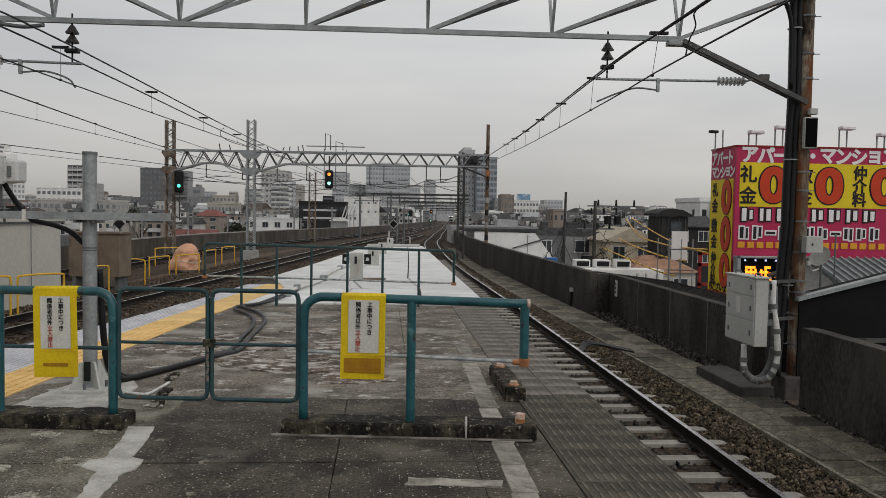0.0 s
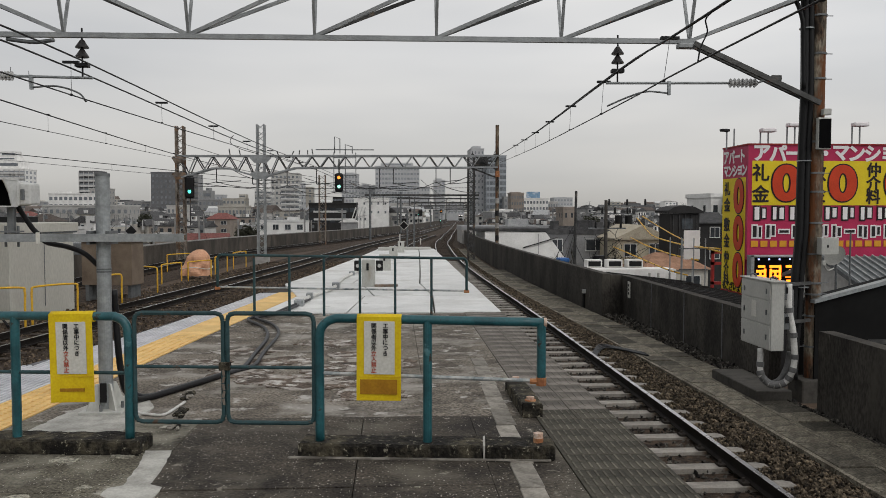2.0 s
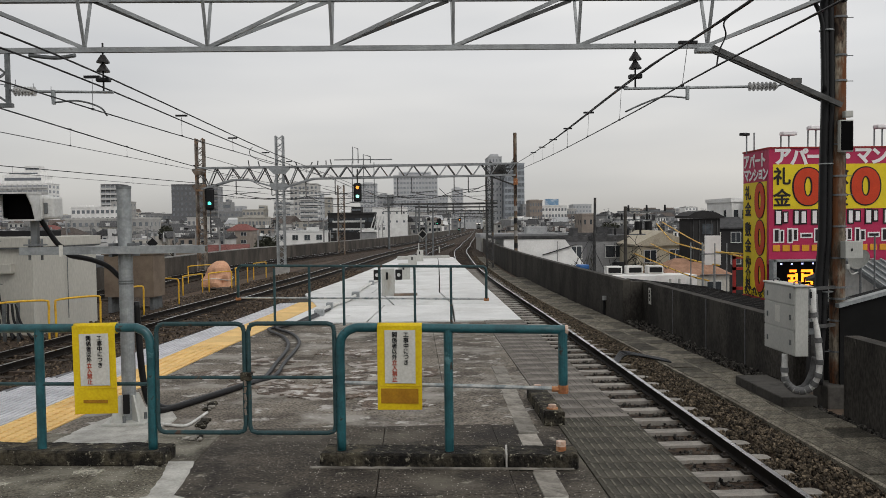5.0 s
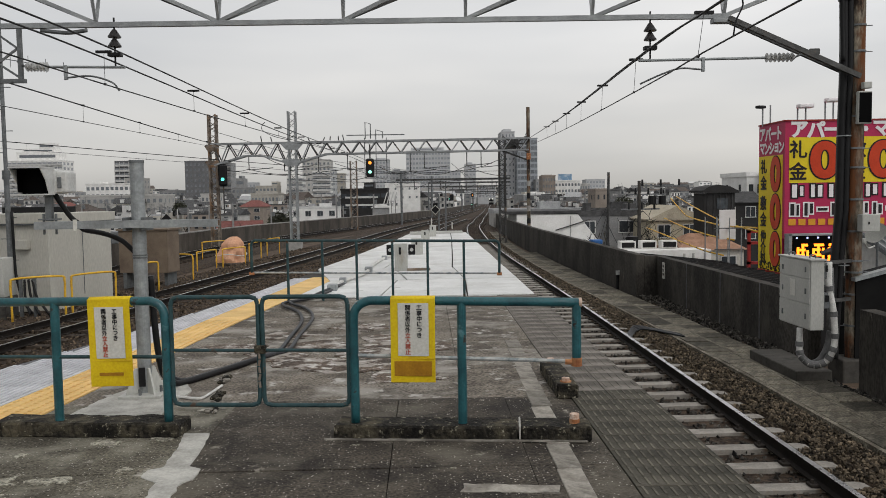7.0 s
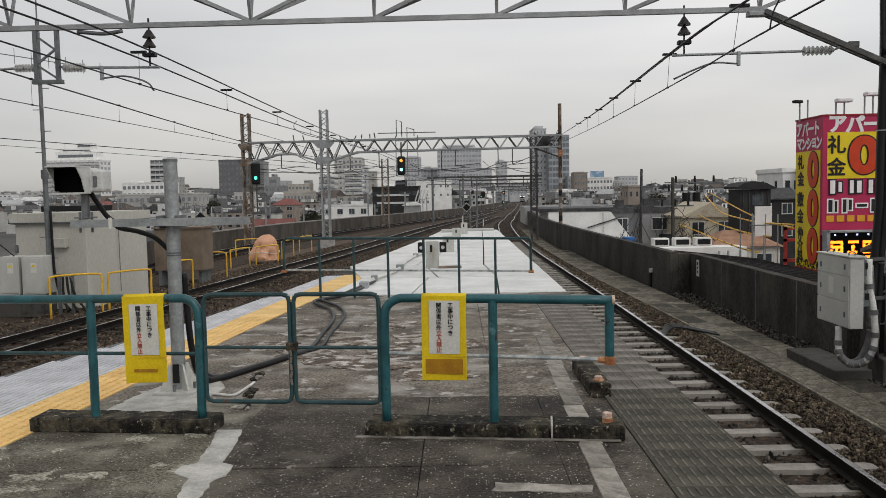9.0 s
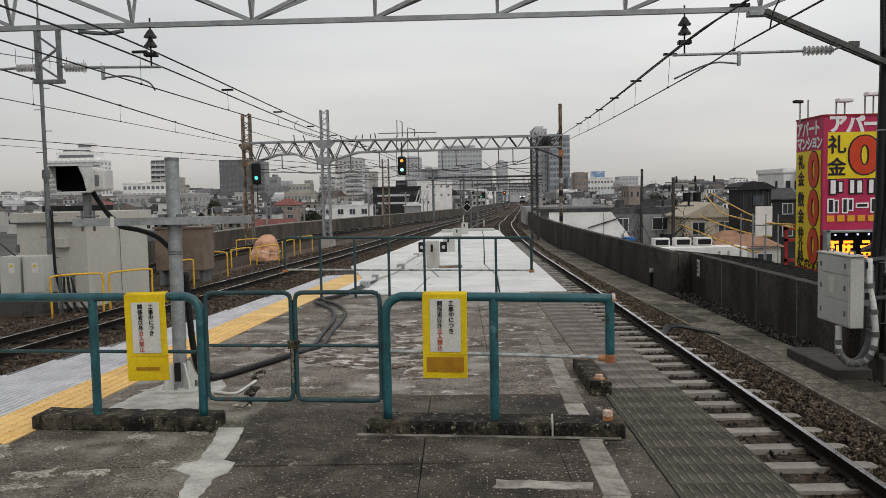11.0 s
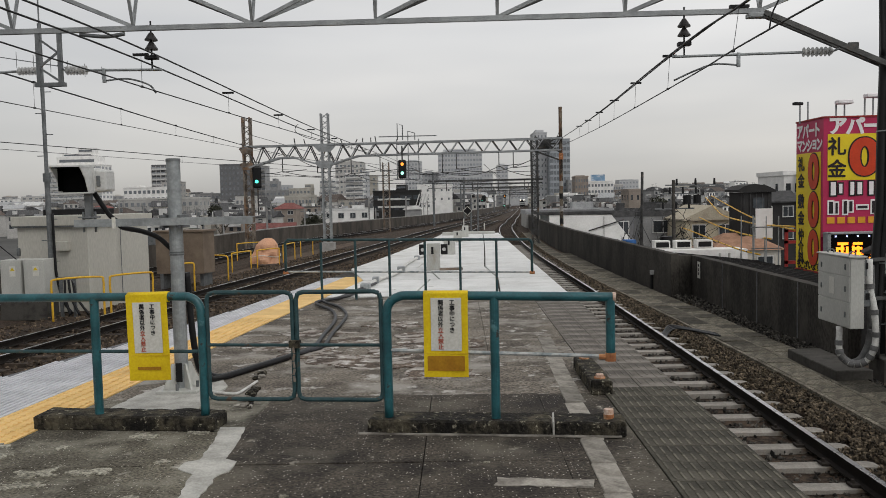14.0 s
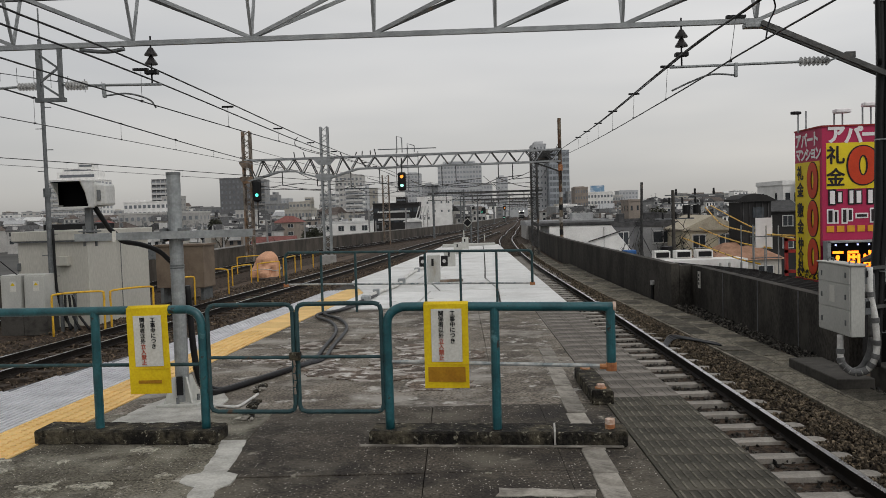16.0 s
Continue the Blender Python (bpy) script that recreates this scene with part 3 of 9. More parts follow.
def soft(path):
    """The same line with its corners rounded."""
    return [(p.x, p.y) for p in smooth_path([(x, y, 0) for x, y in path], 6)]


R_PATH, L1_PATH, L2_PATH, L3_PATH = soft(R_PATH), soft(L1_PATH), soft(L2_PATH), soft(L3_PATH)
R_WALL = [(6.05, 20.6), (5.92, 26), (5.80, 31), (5.70, 38), (5.70, 46), (5.95, 57), (6.4, 67), (7.2, 80), (8.9, 100), (11.0, 124), (15.9, 180), (23.5, 270), (32.6, 378), (50.0, 570)]


TROUGH = [(5.12, -6), (5.12, 11), (5.02, 15), (4.94, 18), (4.70, 25), (4.60, 31), (4.58, 38), (4.68, 46), (5.0, 57), (5.4, 66)]


# ---------------------------------------------------------------- large structure
def build_ground():
    bm = bmesh.new()
    box(bm, (0, 900, -7.5), (6000, 6000, 1.0))
    solid("ground", bm, M_GROUND, "grey city ground far below the viaduct", "ground", kind="structure")
    # the viaduct's deck, one slab that follows the tracks
    bm = bmesh.new()
    ys = [-30, -10, 0, 10, 20, 30, 40, 50, 62, 70, 80, 90, 100, 112, 124, 150, 180, 225, 270, 320, 378, 450, 570]
    rows = []
    for y in ys:
        xl = interp(L3_PATH, max(y, -13)) - 2.6
        xr = 7.4 if y < 21 else interp(R_WALL, y) + 0.35
        z = grade(y) - 0.32
        rows.append([bm.verts.new(p) for p in ((xl, y, z), (xr, y, z), (xr, y, z - 1.0), (xl, y, z - 1.0))])
    for a, b in zip(rows, rows[1:]):
        for k in range(4):
            bm.faces.new((a[k], a[(k + 1) % 4], b[(k + 1) % 4], b[k]))
    bm.faces.new(rows[0])
    bm.faces.new(list(reversed(rows[-1])))
    solid("viaduct_deck", bm, M_DECK, "dirty concrete deck of the railway viaduct", "viaduct", kind="structure")
    bm = bmesh.new()
    for y in range(-20, 560, 14):
        z = grade(y) - 1.3
        xm = (interp(L3_PATH, max(y, -13)) + (5.5 if y < 21 else interp(R_WALL, y))) / 2
        for dx in (-4, 4):
            box(bm, (xm + dx, y, (z - 7) / 2 - 0.1), (1.4, 1.4, abs(-7 - z) + 0.2))
    solid("viaduct_pier", bm, M_WALL_L, "rows of concrete piers under the viaduct", "pier", kind="structure")


def ballast_bed(name, path, y0, y1, half_l, half_r, z_top):
    bm = bmesh.new()
    rows, y = [], y0
    rng = random.Random(7)
    while y <= y1:
        x = interp(path, y)
        z = grade(y)
        step = 0.35 if y < 26 else (1.5 if y < 70 else 8)
        cols = [-half_l - 0.5, -half_l, -half_l * 0.6, -0.8, -0.3, 0.3, 0.8, half_r * 0.6, half_r, half_r + 0.5]
        row = []
        for i, c in enumerate(cols):
            h = z_top if 0 < i < len(cols) - 1 else -0.31
            row.append(bm.verts.new((x + c, y, z + h + (rng.uniform(-0.02, 0.02) if 0 < i < len(cols) - 1 else 0))))
        rows.append(row)
        y += step
    for a, b in zip(rows, rows[1:]):
        for k in range(len(a) - 1):
            bm.faces.new((a[k], a[k + 1], b[k + 1], b[k]))
    return solid(name, bm, M_BALLAST, "brown crushed-stone bed under the rails", "ballast", kind="structure")


RAIL_PROFILE = [(-0.063, -0.150), (0.063, -0.150), (0.063, -0.138), (0.012, -0.122), (0.009, -0.045), (0.032, -0.033), (0.032, -0.004), (-0.032, -0.004), (-0.032, -0.033), (-0.009, -0.045), (-0.012, -0.122), (-0.063, -0.138)]
HEAD_PROFILE = [(-0.031, -0.006), (0.031, -0.006), (0.031, -0.001), (0.026, 0.0), (-0.026, 0.0), (-0.031, -0.001)]


def build_track(path, y0, y1, near, pitch, timber, label):
    """A track with two rails, sleepers as pieces up to 'near' and joined further on, and rail clips."""
    track = thing("railway_track", label, "railway track", kind="structure")
    ys = [y0 + i * 1.0 for i in range(int((min(70, y1) - y0) / 1.0) + 1)]
    y = ys[-1]
    while y < y1:
        y += 5
        ys.append(min(y, y1))
    for side in (-0.5335, 0.5335):
        line = []
        for y in ys:
            line += along(path, y, y, 1, 0.0, side)
        bm = bmesh.new()
        sweep(bm, line, RAIL_PROFILE)
        rail = part("rail", bm, M_RAIL, track)
        bm = bmesh.new()
        sweep(bm, line, HEAD_PROFILE)
        part("running_surface", bm, M_RAIL_TOP, rail, "bright worn top of the rail")
    material = M_SLEEPER_W if timber else M_SLEEPER
    bm = bmesh.new()
    if timber:
        box(bm, (0, 0, -0.07), (2.1, 0.20, 0.14), bevel=0.008)
    else:
        prism(bm, [(-1.0, -0.16), (1.0, -0.16), (1.0, -0.02), (0.90, -0.005), (-0.90, -0.005), (-1.0, -0.02)], -0.10, 0.10, "y")
        bmesh.ops.bevel(bm, geom=bm.edges[:], offset=0.012, segments=1, affect="EDGES")
    me = mesh_of("sleeper", bm, material)
    bm = bmesh.new()
    for s in (-0.5335, 0.5335):
        for dx in (-0.1, 0.1):
            box(bm, (s + dx, 0, 0.012), (0.09, 0.12, 0.03), bevel=0.006)
            rod(bm, (s + dx * 1.1, 0, 0.02), (s + dx * 1.1, 0, 0.065), 0.018, 6)
    clip = mesh_of("rail_clip", bm, M_CLIP)
    far = bmesh.new()
    y = y0
    count = 0
    while y < min(y1, 150):
        p = along(path, y, y, 1)[0]
        d = along(path, y + 0.4, y + 0.4, 1)[0] - p
        rz = -math.degrees(math.atan2(d.x, d.y))
        p.z -= 0.15
        if y < near and count < 290:
            ob = shared("sleeper", me, track, pose(*p, 0, 0, rz))
            if y < 26:
                shared("rail_clip", clip, ob, Matrix.Identity(4))
            count += 1
        else:
            box(far, (p.x, p.y, p.z - 0.06), (2.0, 0.2, 0.12), rz=rz)
        y += pitch
    if far.verts:
        part("far_sleepers", far, M_SLEEPER_W, track, kind="stuff")
    else:
        far.free()
    return track


def scatter(name, spots, material, lo, hi, label, seed):
    """Loose broken stones: jittered eight-sided lumps joined into one mesh."""
    rng = np.random.default_rng(seed)
    n = len(spots)
    base = np.array([(1, 0, 0), (0, 1, 0), (-1, 0, 0), (0, -1, 0), (0, 0, 1), (0, 0, -1)], float)
    tri = np.array([(0, 1, 4), (1, 2, 4), (2, 3, 4), (3, 0, 4), (1, 0, 5), (2, 1, 5), (3, 2, 5), (0, 3, 5)])
    v = base[None] * rng.uniform(0.6, 1.25, (n, 6, 1)) + rng.normal(0, 0.16, (n, 6, 3))
    s = rng.uniform(lo, hi, (n, 1, 1)) * rng.uniform(0.7, 1.2, (n, 1, 3))
    v = v * s
    q = rng.normal(0, 1, (n, 4))
    q /= np.linalg.norm(q, axis=1, keepdims=True)
    w, x, y, z = q.T
    rot = np.stack([np.stack([1 - 2 * (y * y + z * z), 2 * (x * y - z * w), 2 * (x * z + y * w)], 1),
                    np.stack([2 * (x * y + z * w), 1 - 2 * (x * x + z * z), 2 * (y * z - x * w)], 1),
                    np.stack([2 * (x * z - y * w), 2 * (y * z + x * w), 1 - 2 * (x * x + y * y)], 1)], 1)
    v = np.einsum("nij,nkj->nki", rot, v) + np.asarray(spots)[:, None, :]
    f = (tri[None] + 6 * np.arange(n)[:, None, None]).reshape(-1, 3)
    me = bpy.data.meshes.new(name)
    me.from_pydata(v.reshape(-1, 3).tolist(), [], f.tolist())
    me.materials.append(material)
    ob = new(name, me)
    return tagged(ob, label, "ballast", kind="stuff")


def build_stones():
    rng = random.Random(3)

    def off_sleeper(y):
        f = (y + 13.101) / 0.631
        return abs(f - round(f)) > 0.19
    spots = []
    for _ in range(34000):
        y = rng.uniform(3.0, 28) if rng.random() < 0.8 else rng.uniform(3, 62)
        c = interp(R_PATH, y)
        x = rng.uniform(c + 0.62, interp(TROUGH, y) - 0.02)
        if x < c + 1.04 and not off_sleeper(y):
            continue
        spots.append((x, y, -1.1 - 0.175 + 0.05 * math.exp(-((x - c - 1.25) / 0.3) ** 2) + rng.uniform(-0.025, 0.025)))
    scatter("ballast_stones", spots, M_STONE, 0.014, 0.031, "loose brown broken stones beside the rail", 1)
    spots = []
    for _ in range(12000):
        y = rng.uniform(3.0, 34)
        c = interp(R_PATH, y)
        if off_sleeper(y):
            spots.append((rng.uniform(c - 1.3, c + 0.62), y, -1.1 - 0.197 + rng.uniform(-0.015, 0.02)))
    scatter("ballast_stones", spots, M_STONE_GREY, 0.016, 0.038, "dark grey broken stones between the sleepers", 4)
    spots = []
    for _ in range(11000):
        y = rng.uniform(8, 46)
        x = interp(L2_PATH, y) + rng.uniform(-2.6, 2.6)
        spots.append((x, y, -1.1 - 0.19 + rng.uniform(-0.02, 0.03)))
    scatter("ballast_stones", spots, M_STONE_DARK, 0.025, 0.055, "loose brown stones round the outer tracks", 2)
    spots = []
    for _ in range(2600):
        y = rng.uniform(4, 22)
        spots.append((rng.uniform(6.08, 6.58) if y > 12 else rng.uniform(6.16, 6.27), y, -1.24 + rng.uniform(-0.02, 0.03)))
    scatter("gravel", spots, M_STONE_GREY, 0.018, 0.045, "dark gravel and rubble at the foot of the wall", 3)


def build_platform():
    plat = thing("platform", "old dark concrete island platform with worn paving", "platform", kind="structure")
    ys = [-14, -6, 1, 3, 5.63, 7.46, 9.92, 12.83, 16, 20, 24, 28.5, 34]
    outline = [(interp(PLAT_L, y), y) for y in ys] + [(PLAT_R, 34), (PLAT_R, -14)]
    bm = bmesh.new()
    prism(bm, outline, -1.35, -0.03)
    part("platform_body", bm, M_WALL, plat)
    # paving slabs, each a little apart from the next
    rng = random.Random(5)

    def slab(x0, x1, y0, y1, z, material, name="paving_slab", g=0.005):
        bm2 = bmesh.new()
        box(bm2, ((x0 + x1) / 2, (y0 + y1) / 2, z - 0.03), (x1 - x0 - g, y1 - y0 - g, 0.06), bevel=0.003)
        return part(name, bm2, material, plat)

    def quad_slab(pts, z, material, name="paving_slab"):
        bm2 = bmesh.new()
        prism(bm2, pts, z - 0.06, z)
        bmesh.ops.bevel(bm2, geom=[e for e in bm2.edges if e.verts[0].co.z > z - 0.01 and e.verts[1].co.z > z - 0.01], offset=0.006, segments=1, affect="EDGES")
        return part(name, bm2, material, plat)

    def yi(y):
        return interp(YEL_IN, y) + 0.004

    for y0, y1 in ((-14, -7), (-7, -2), (-2, 1.1), (1.1, 2.93), (2.93, 4.6)):
        quad_slab([(yi(y0) + 0.01, y0 + 0.004), (-1.30, y0 + 0.004), (-1.30, y1 - 0.004), (yi(y1) + 0.01, y1 - 0.004)], 0.0, M_SLAB_PALE)
        slab(-1.295, -0.02, y0, y1, rng.uniform(-0.003, 0.003), M_SLAB)
        slab(-0.02, 0.83, y0, y1, rng.uniform(-0.003, 0.003), M_SLAB)
    for y0, y1 in ((4.6, 8.0), (8.0, 11.25)):
        quad_slab([(yi(y0) + 0.01, y0 + 0.004), (-1.0, y0 + 0.004), (-1.0, y1 - 0.004), (yi(y1) + 0.01, y1 - 0.004)], 0.0, M_SLAB_OLD)
        slab(-1.0, 0.50, y0, y1, 0.0, M_SLAB_OLD)
    slab(0.50, 1.09, 4.6, 7.2, -0.006, M_SLAB_OLD, g=0.003)
    slab(1.15, 1.36, 4.6, 7.2, -0.006, M_SLAB_OLD, g=0.003)
    slab(0.50, 1.36, 7.2, 11.25, -0.002, M_SLAB_OLD, g=0.003)
    # flaked topping left on the old slabs, in ragged sheets
    for k in range(16):
        bm2 = bmesh.new()
        cx, cy = rng.uniform(-1.9, 0.2), rng.uniform(5.0, 8.6)
        pts = []
        for i in range(14):
            a = 2 * math.pi * i / 14
            rr = rng.uniform(0.55, 1.0)
            pts.append((min(0.48, cx + rr * rng.uniform(0.35, 0.55) * math.cos(a)), cy + rr * 0.34 * math.sin(a)))
        prism(bm2, pts, 0.0, 0.006 + 0.0004 * k)
        part("flaked_topping", bm2, M_PEEL, plat)
    for y0, y1 in ((-14, -7), (-7, -2), (-2, 1.1), (1.1, 2.93), (2.93, 4.6)):
        xm = 1.06 + 0.026 * ((y0 + y1) / 2 - 3.3)
        slab(0.83, xm, y0, y1, -0.006, M_SLAB, g=0.003)
        slab(xm, 1.36, y0, y1, -0.006, M_SLAB, g=0.003)
    # thin pale scuffs and cement smears on the slabs before the fence
    for k in range(26):
        bm2 = bmesh.new()
        if k < 19:
            cx, cy = rng.uniform(-2.9, -1.55), rng.uniform(1.6, 3.9)
        else:
            cx, cy = rng.uniform(-0.9, 0.8), rng.uniform(1.6, 3.9)
        size = rng.uniform(0.03, 0.17) if k < 19 else rng.uniform(0.02, 0.06)
        pts = []
        for i in range(18):
            a = 2 * math.pi * i / 18
            rr = rng.uniform(0.25, 1.0) * size
            pts.append((cx + rr * 1.3 * math.cos(a), cy + rr * 0.8 * math.sin(a)))
        prism(bm2, pts, -0.004, 0.0045 + 0.0002 * k)
        part("cement_smear", bm2, M_SCUFF, plat)
    # a line of old pale kerb stones
    bm2 = bmesh.new()
    box(bm2, (0, 0, -0.03), (0.15, 0.472, 0.06), bevel=0.006)
    pale = mesh_of("kerb_stone", bm2, M_PALE)
    for k in range(44):
        shared("kerb_stone", pale, plat, pose(1.06 + 0.026 * (-13.7 + 0.48 * k - 3.3) + rng.uniform(-0.004, 0.004), -13.7 + 0.48 * k, rng.uniform(-0.004, 0.004), 0, 0, rng.uniform(-0.5, 0.5)))
    # non-slip edge tiles with raised bars, alternating
    bm2 = bmesh.new()
    box(bm2, (0, 0, -0.03), (0.316, 0.316, 0.06), bevel=0.0025)
    for i in range(6):
        for q in (-1, 1):
            box(bm2, (0.051 * (i - 2.5), 0.078 * q + 0.012 * (-1) ** i, 0.001), (0.013, 0.118, 0.0075))
    tile = mesh_of("edge_tile", bm2, M_EDGE_TILE)
    tile.materials.append(M_EDGE_BAR)
    for f in tile.polygons:
        f.material_index = 1 if f.center.z > 0.0008 else 0
    bm2 = bmesh.new()
    box(bm2, (0, 0, -0.03), (0.315, 0.316, 0.06), bevel=0.003)
    for i in range(5):
        box(bm2, (0.0625 * (i - 2), 0.035 * (-1) ** i, 0.001), (0.014, 0.18, 0.006))
    tile_pale = mesh_of("edge_tile", bm2, M_EDGE_PALE)
    for i in range(2):
        for j in range(80):
            shared("edge_tile", tile if j < 59 else tile_pale, plat, pose(1.522 + 0.318 * i, -14 + 0.158 + 0.318 * j, rng.uniform(-0.003, 0.002), 0, 0, 90 * ((i + j) % 2) * 0))
    # yellow tactile line and the ribbed pale edge
    y = -14.0
    while y < 14.6:
        y1 = y + 0.30
        quad = [(interp(YEL_OUT, y) + 0.004, y + 0.002), (interp(YEL_IN, y), y + 0.002), (interp(YEL_IN, y1), y1 - 0.002), (interp(YEL_OUT, y1) + 0.004, y1 - 0.002)]
        bm2 = bmesh.new()
        prism(bm2, quad, -0.06, 0.003)
        w = quad[1][0] - quad[0][0]
        if 0 < y < 9:
            for a in range(5):
                for b in range(5):
                    box(bm2, (quad[0][0] + w * (a + 0.5) / 5 + (b / 5) * (quad[3][0] - quad[0][0]), y + 0.3 * (b + 0.5) / 5, 0.005), (0.03, 0.03, 0.008))
        part("tactile_tile", bm2, M_YELLOW_TILE, plat)
        y = y1
    bm2 = bmesh.new()
    base = [(interp(PLAT_L, yy) + 0.005, yy) for yy in ys if yy < 14] + [(interp(PLAT_L, 14.7) + 0.005, 14.7), (interp(YEL_OUT, 14.7), 14.7)]
    base += [(interp(YEL_OUT, yy), yy) for yy in (9.35, 4.1, 0.5, -14)]
    prism(bm2, base, -0.07, -0.012)
    part("ribbed_base", bm2, M_RIB_DARK, plat)
    for k in range(20):
        bm2 = bmesh.new()
        pts = []
        for yy in [-14 + 0.7 * i for i in range(41)] + [14.7]:
            x = interp(YEL_OUT, yy) - 0.03 - 0.06 * k
            if x > interp(PLAT_L, yy) + 0.03:
                pts.append(Vector((x, yy, -0.006)))
        if len(pts) > 2:
            sweep(bm2, pts, [(-0.019, -0.012), (0.019, -0.012), (0.015, 0.009), (-0.015, 0.009)])
            part("rib", bm2, M_RIB, plat)
        else:
            bm2.free()
    # white sheets over the far part, some butted unevenly
    for j, (y0, y1) in enumerate(((11.3, 13.9), (13.9, 16.6), (16.6, 19.5), (19.5, 22.5), (22.5, 26), (26, 30), (30, 33.9))):
        cuts = [0.0, 0.36 + 0.05 * (j % 2), 0.72, 1.0]
        for a, b in zip(cuts, cuts[1:]):
            def xx(f, yq):
                left = max(interp(PLAT_L, yq) + 0.02, (interp(YEL_IN, yq) + 0.02) if yq < 14.7 else -99)
                return left + f * (PLAT_R - 0.01 - left)
            quad_slab([(xx(a, y0) + 0.015, y0 + 0.02), (xx(b, y0) - 0.015, y0 + 0.02), (xx(b, y1) - 0.015, y1 - 0.02), (xx(a, y1) + 0.015, y1 - 0.02)], 0.012 + 0.003 * ((j + int(a * 10)) % 3), M_WHITE_SHEET, "white_sheet")
    # mortar patches
    for name, pts, h in (("mortar_patch", [(-1.48, 3.74), (-1.30, 3.74), (-1.26, 3.36), (-1.24, 3.04), (-1.15, 2.98), (-1.15, 2.82), (-1.21, 2.76), (-1.20, 2.44), (-1.18, 1.38), (-1.16, 0.18), (-1.26, 0.18), (-1.29, 1.38), (-1.32, 2.44), (-1.36, 2.76), (-1.47, 2.85), (-1.48, 2.98), (-1.40, 3.02), (-1.42, 3.37)], 0.005),
                         ("mortar_patch", [(-2.52, 4.2), (-1.80, 4.2), (-1.83, 4.6), (-1.78, 5.0), (-2.0, 5.45), (-2.24, 5.42), (-2.42, 4.9)], 0.012),
                         ("mortar_patch", [(0.39, 2.51), (0.93, 2.46), (0.94, 2.57), (0.41, 2.63)], 0.004)):
        ragged = []
        for (ax, ay), (bx, by) in zip(pts, pts[1:] + pts[:1]):
            steps = max(1, int(math.hypot(bx - ax, by - ay) / 0.06))
            for q in range(steps):
                f = q / steps
                ragged.append((ax + (bx - ax) * f + rng.uniform(-0.011, 0.011), ay + (by - ay) * f + rng.uniform(-0.011, 0.011)))
        bm2 = bmesh.new()
        prism(bm2, ragged, -0.01, h)
        part(name, bm2, M_MORTAR if h > 0.0045 else M_PALE, plat)


def wall_run(name, line, z0, z1, thick, material, label, cap=None):
    """A parapet along line (x, y), its inner face on the line and its body to the right of it (thick < 0: to the left)."""
    bm = bmesh.new()
    pts = [Vector((x, y, grade(y) + 1.1)) for x, y in line]
    prof = [(0, z0), (thick, z0), (thick, z1), (0, z1)]
    sweep(bm, pts, prof)
    ob = solid(name, bm, material, label, "wall", kind="structure")
    if cap:
        bm = bmesh.new()
        sweep(bm, pts, [(-0.02 if thick > 0 else 0.02, z1 + 0.003), (thick * 1.1, z1 + 0.003), (thick * 1.1, z1 + 0.06), (-0.02 if thick > 0 else 0.02, z1 + 0.06)])
        part("coping", bm, cap, ob)
    return ob


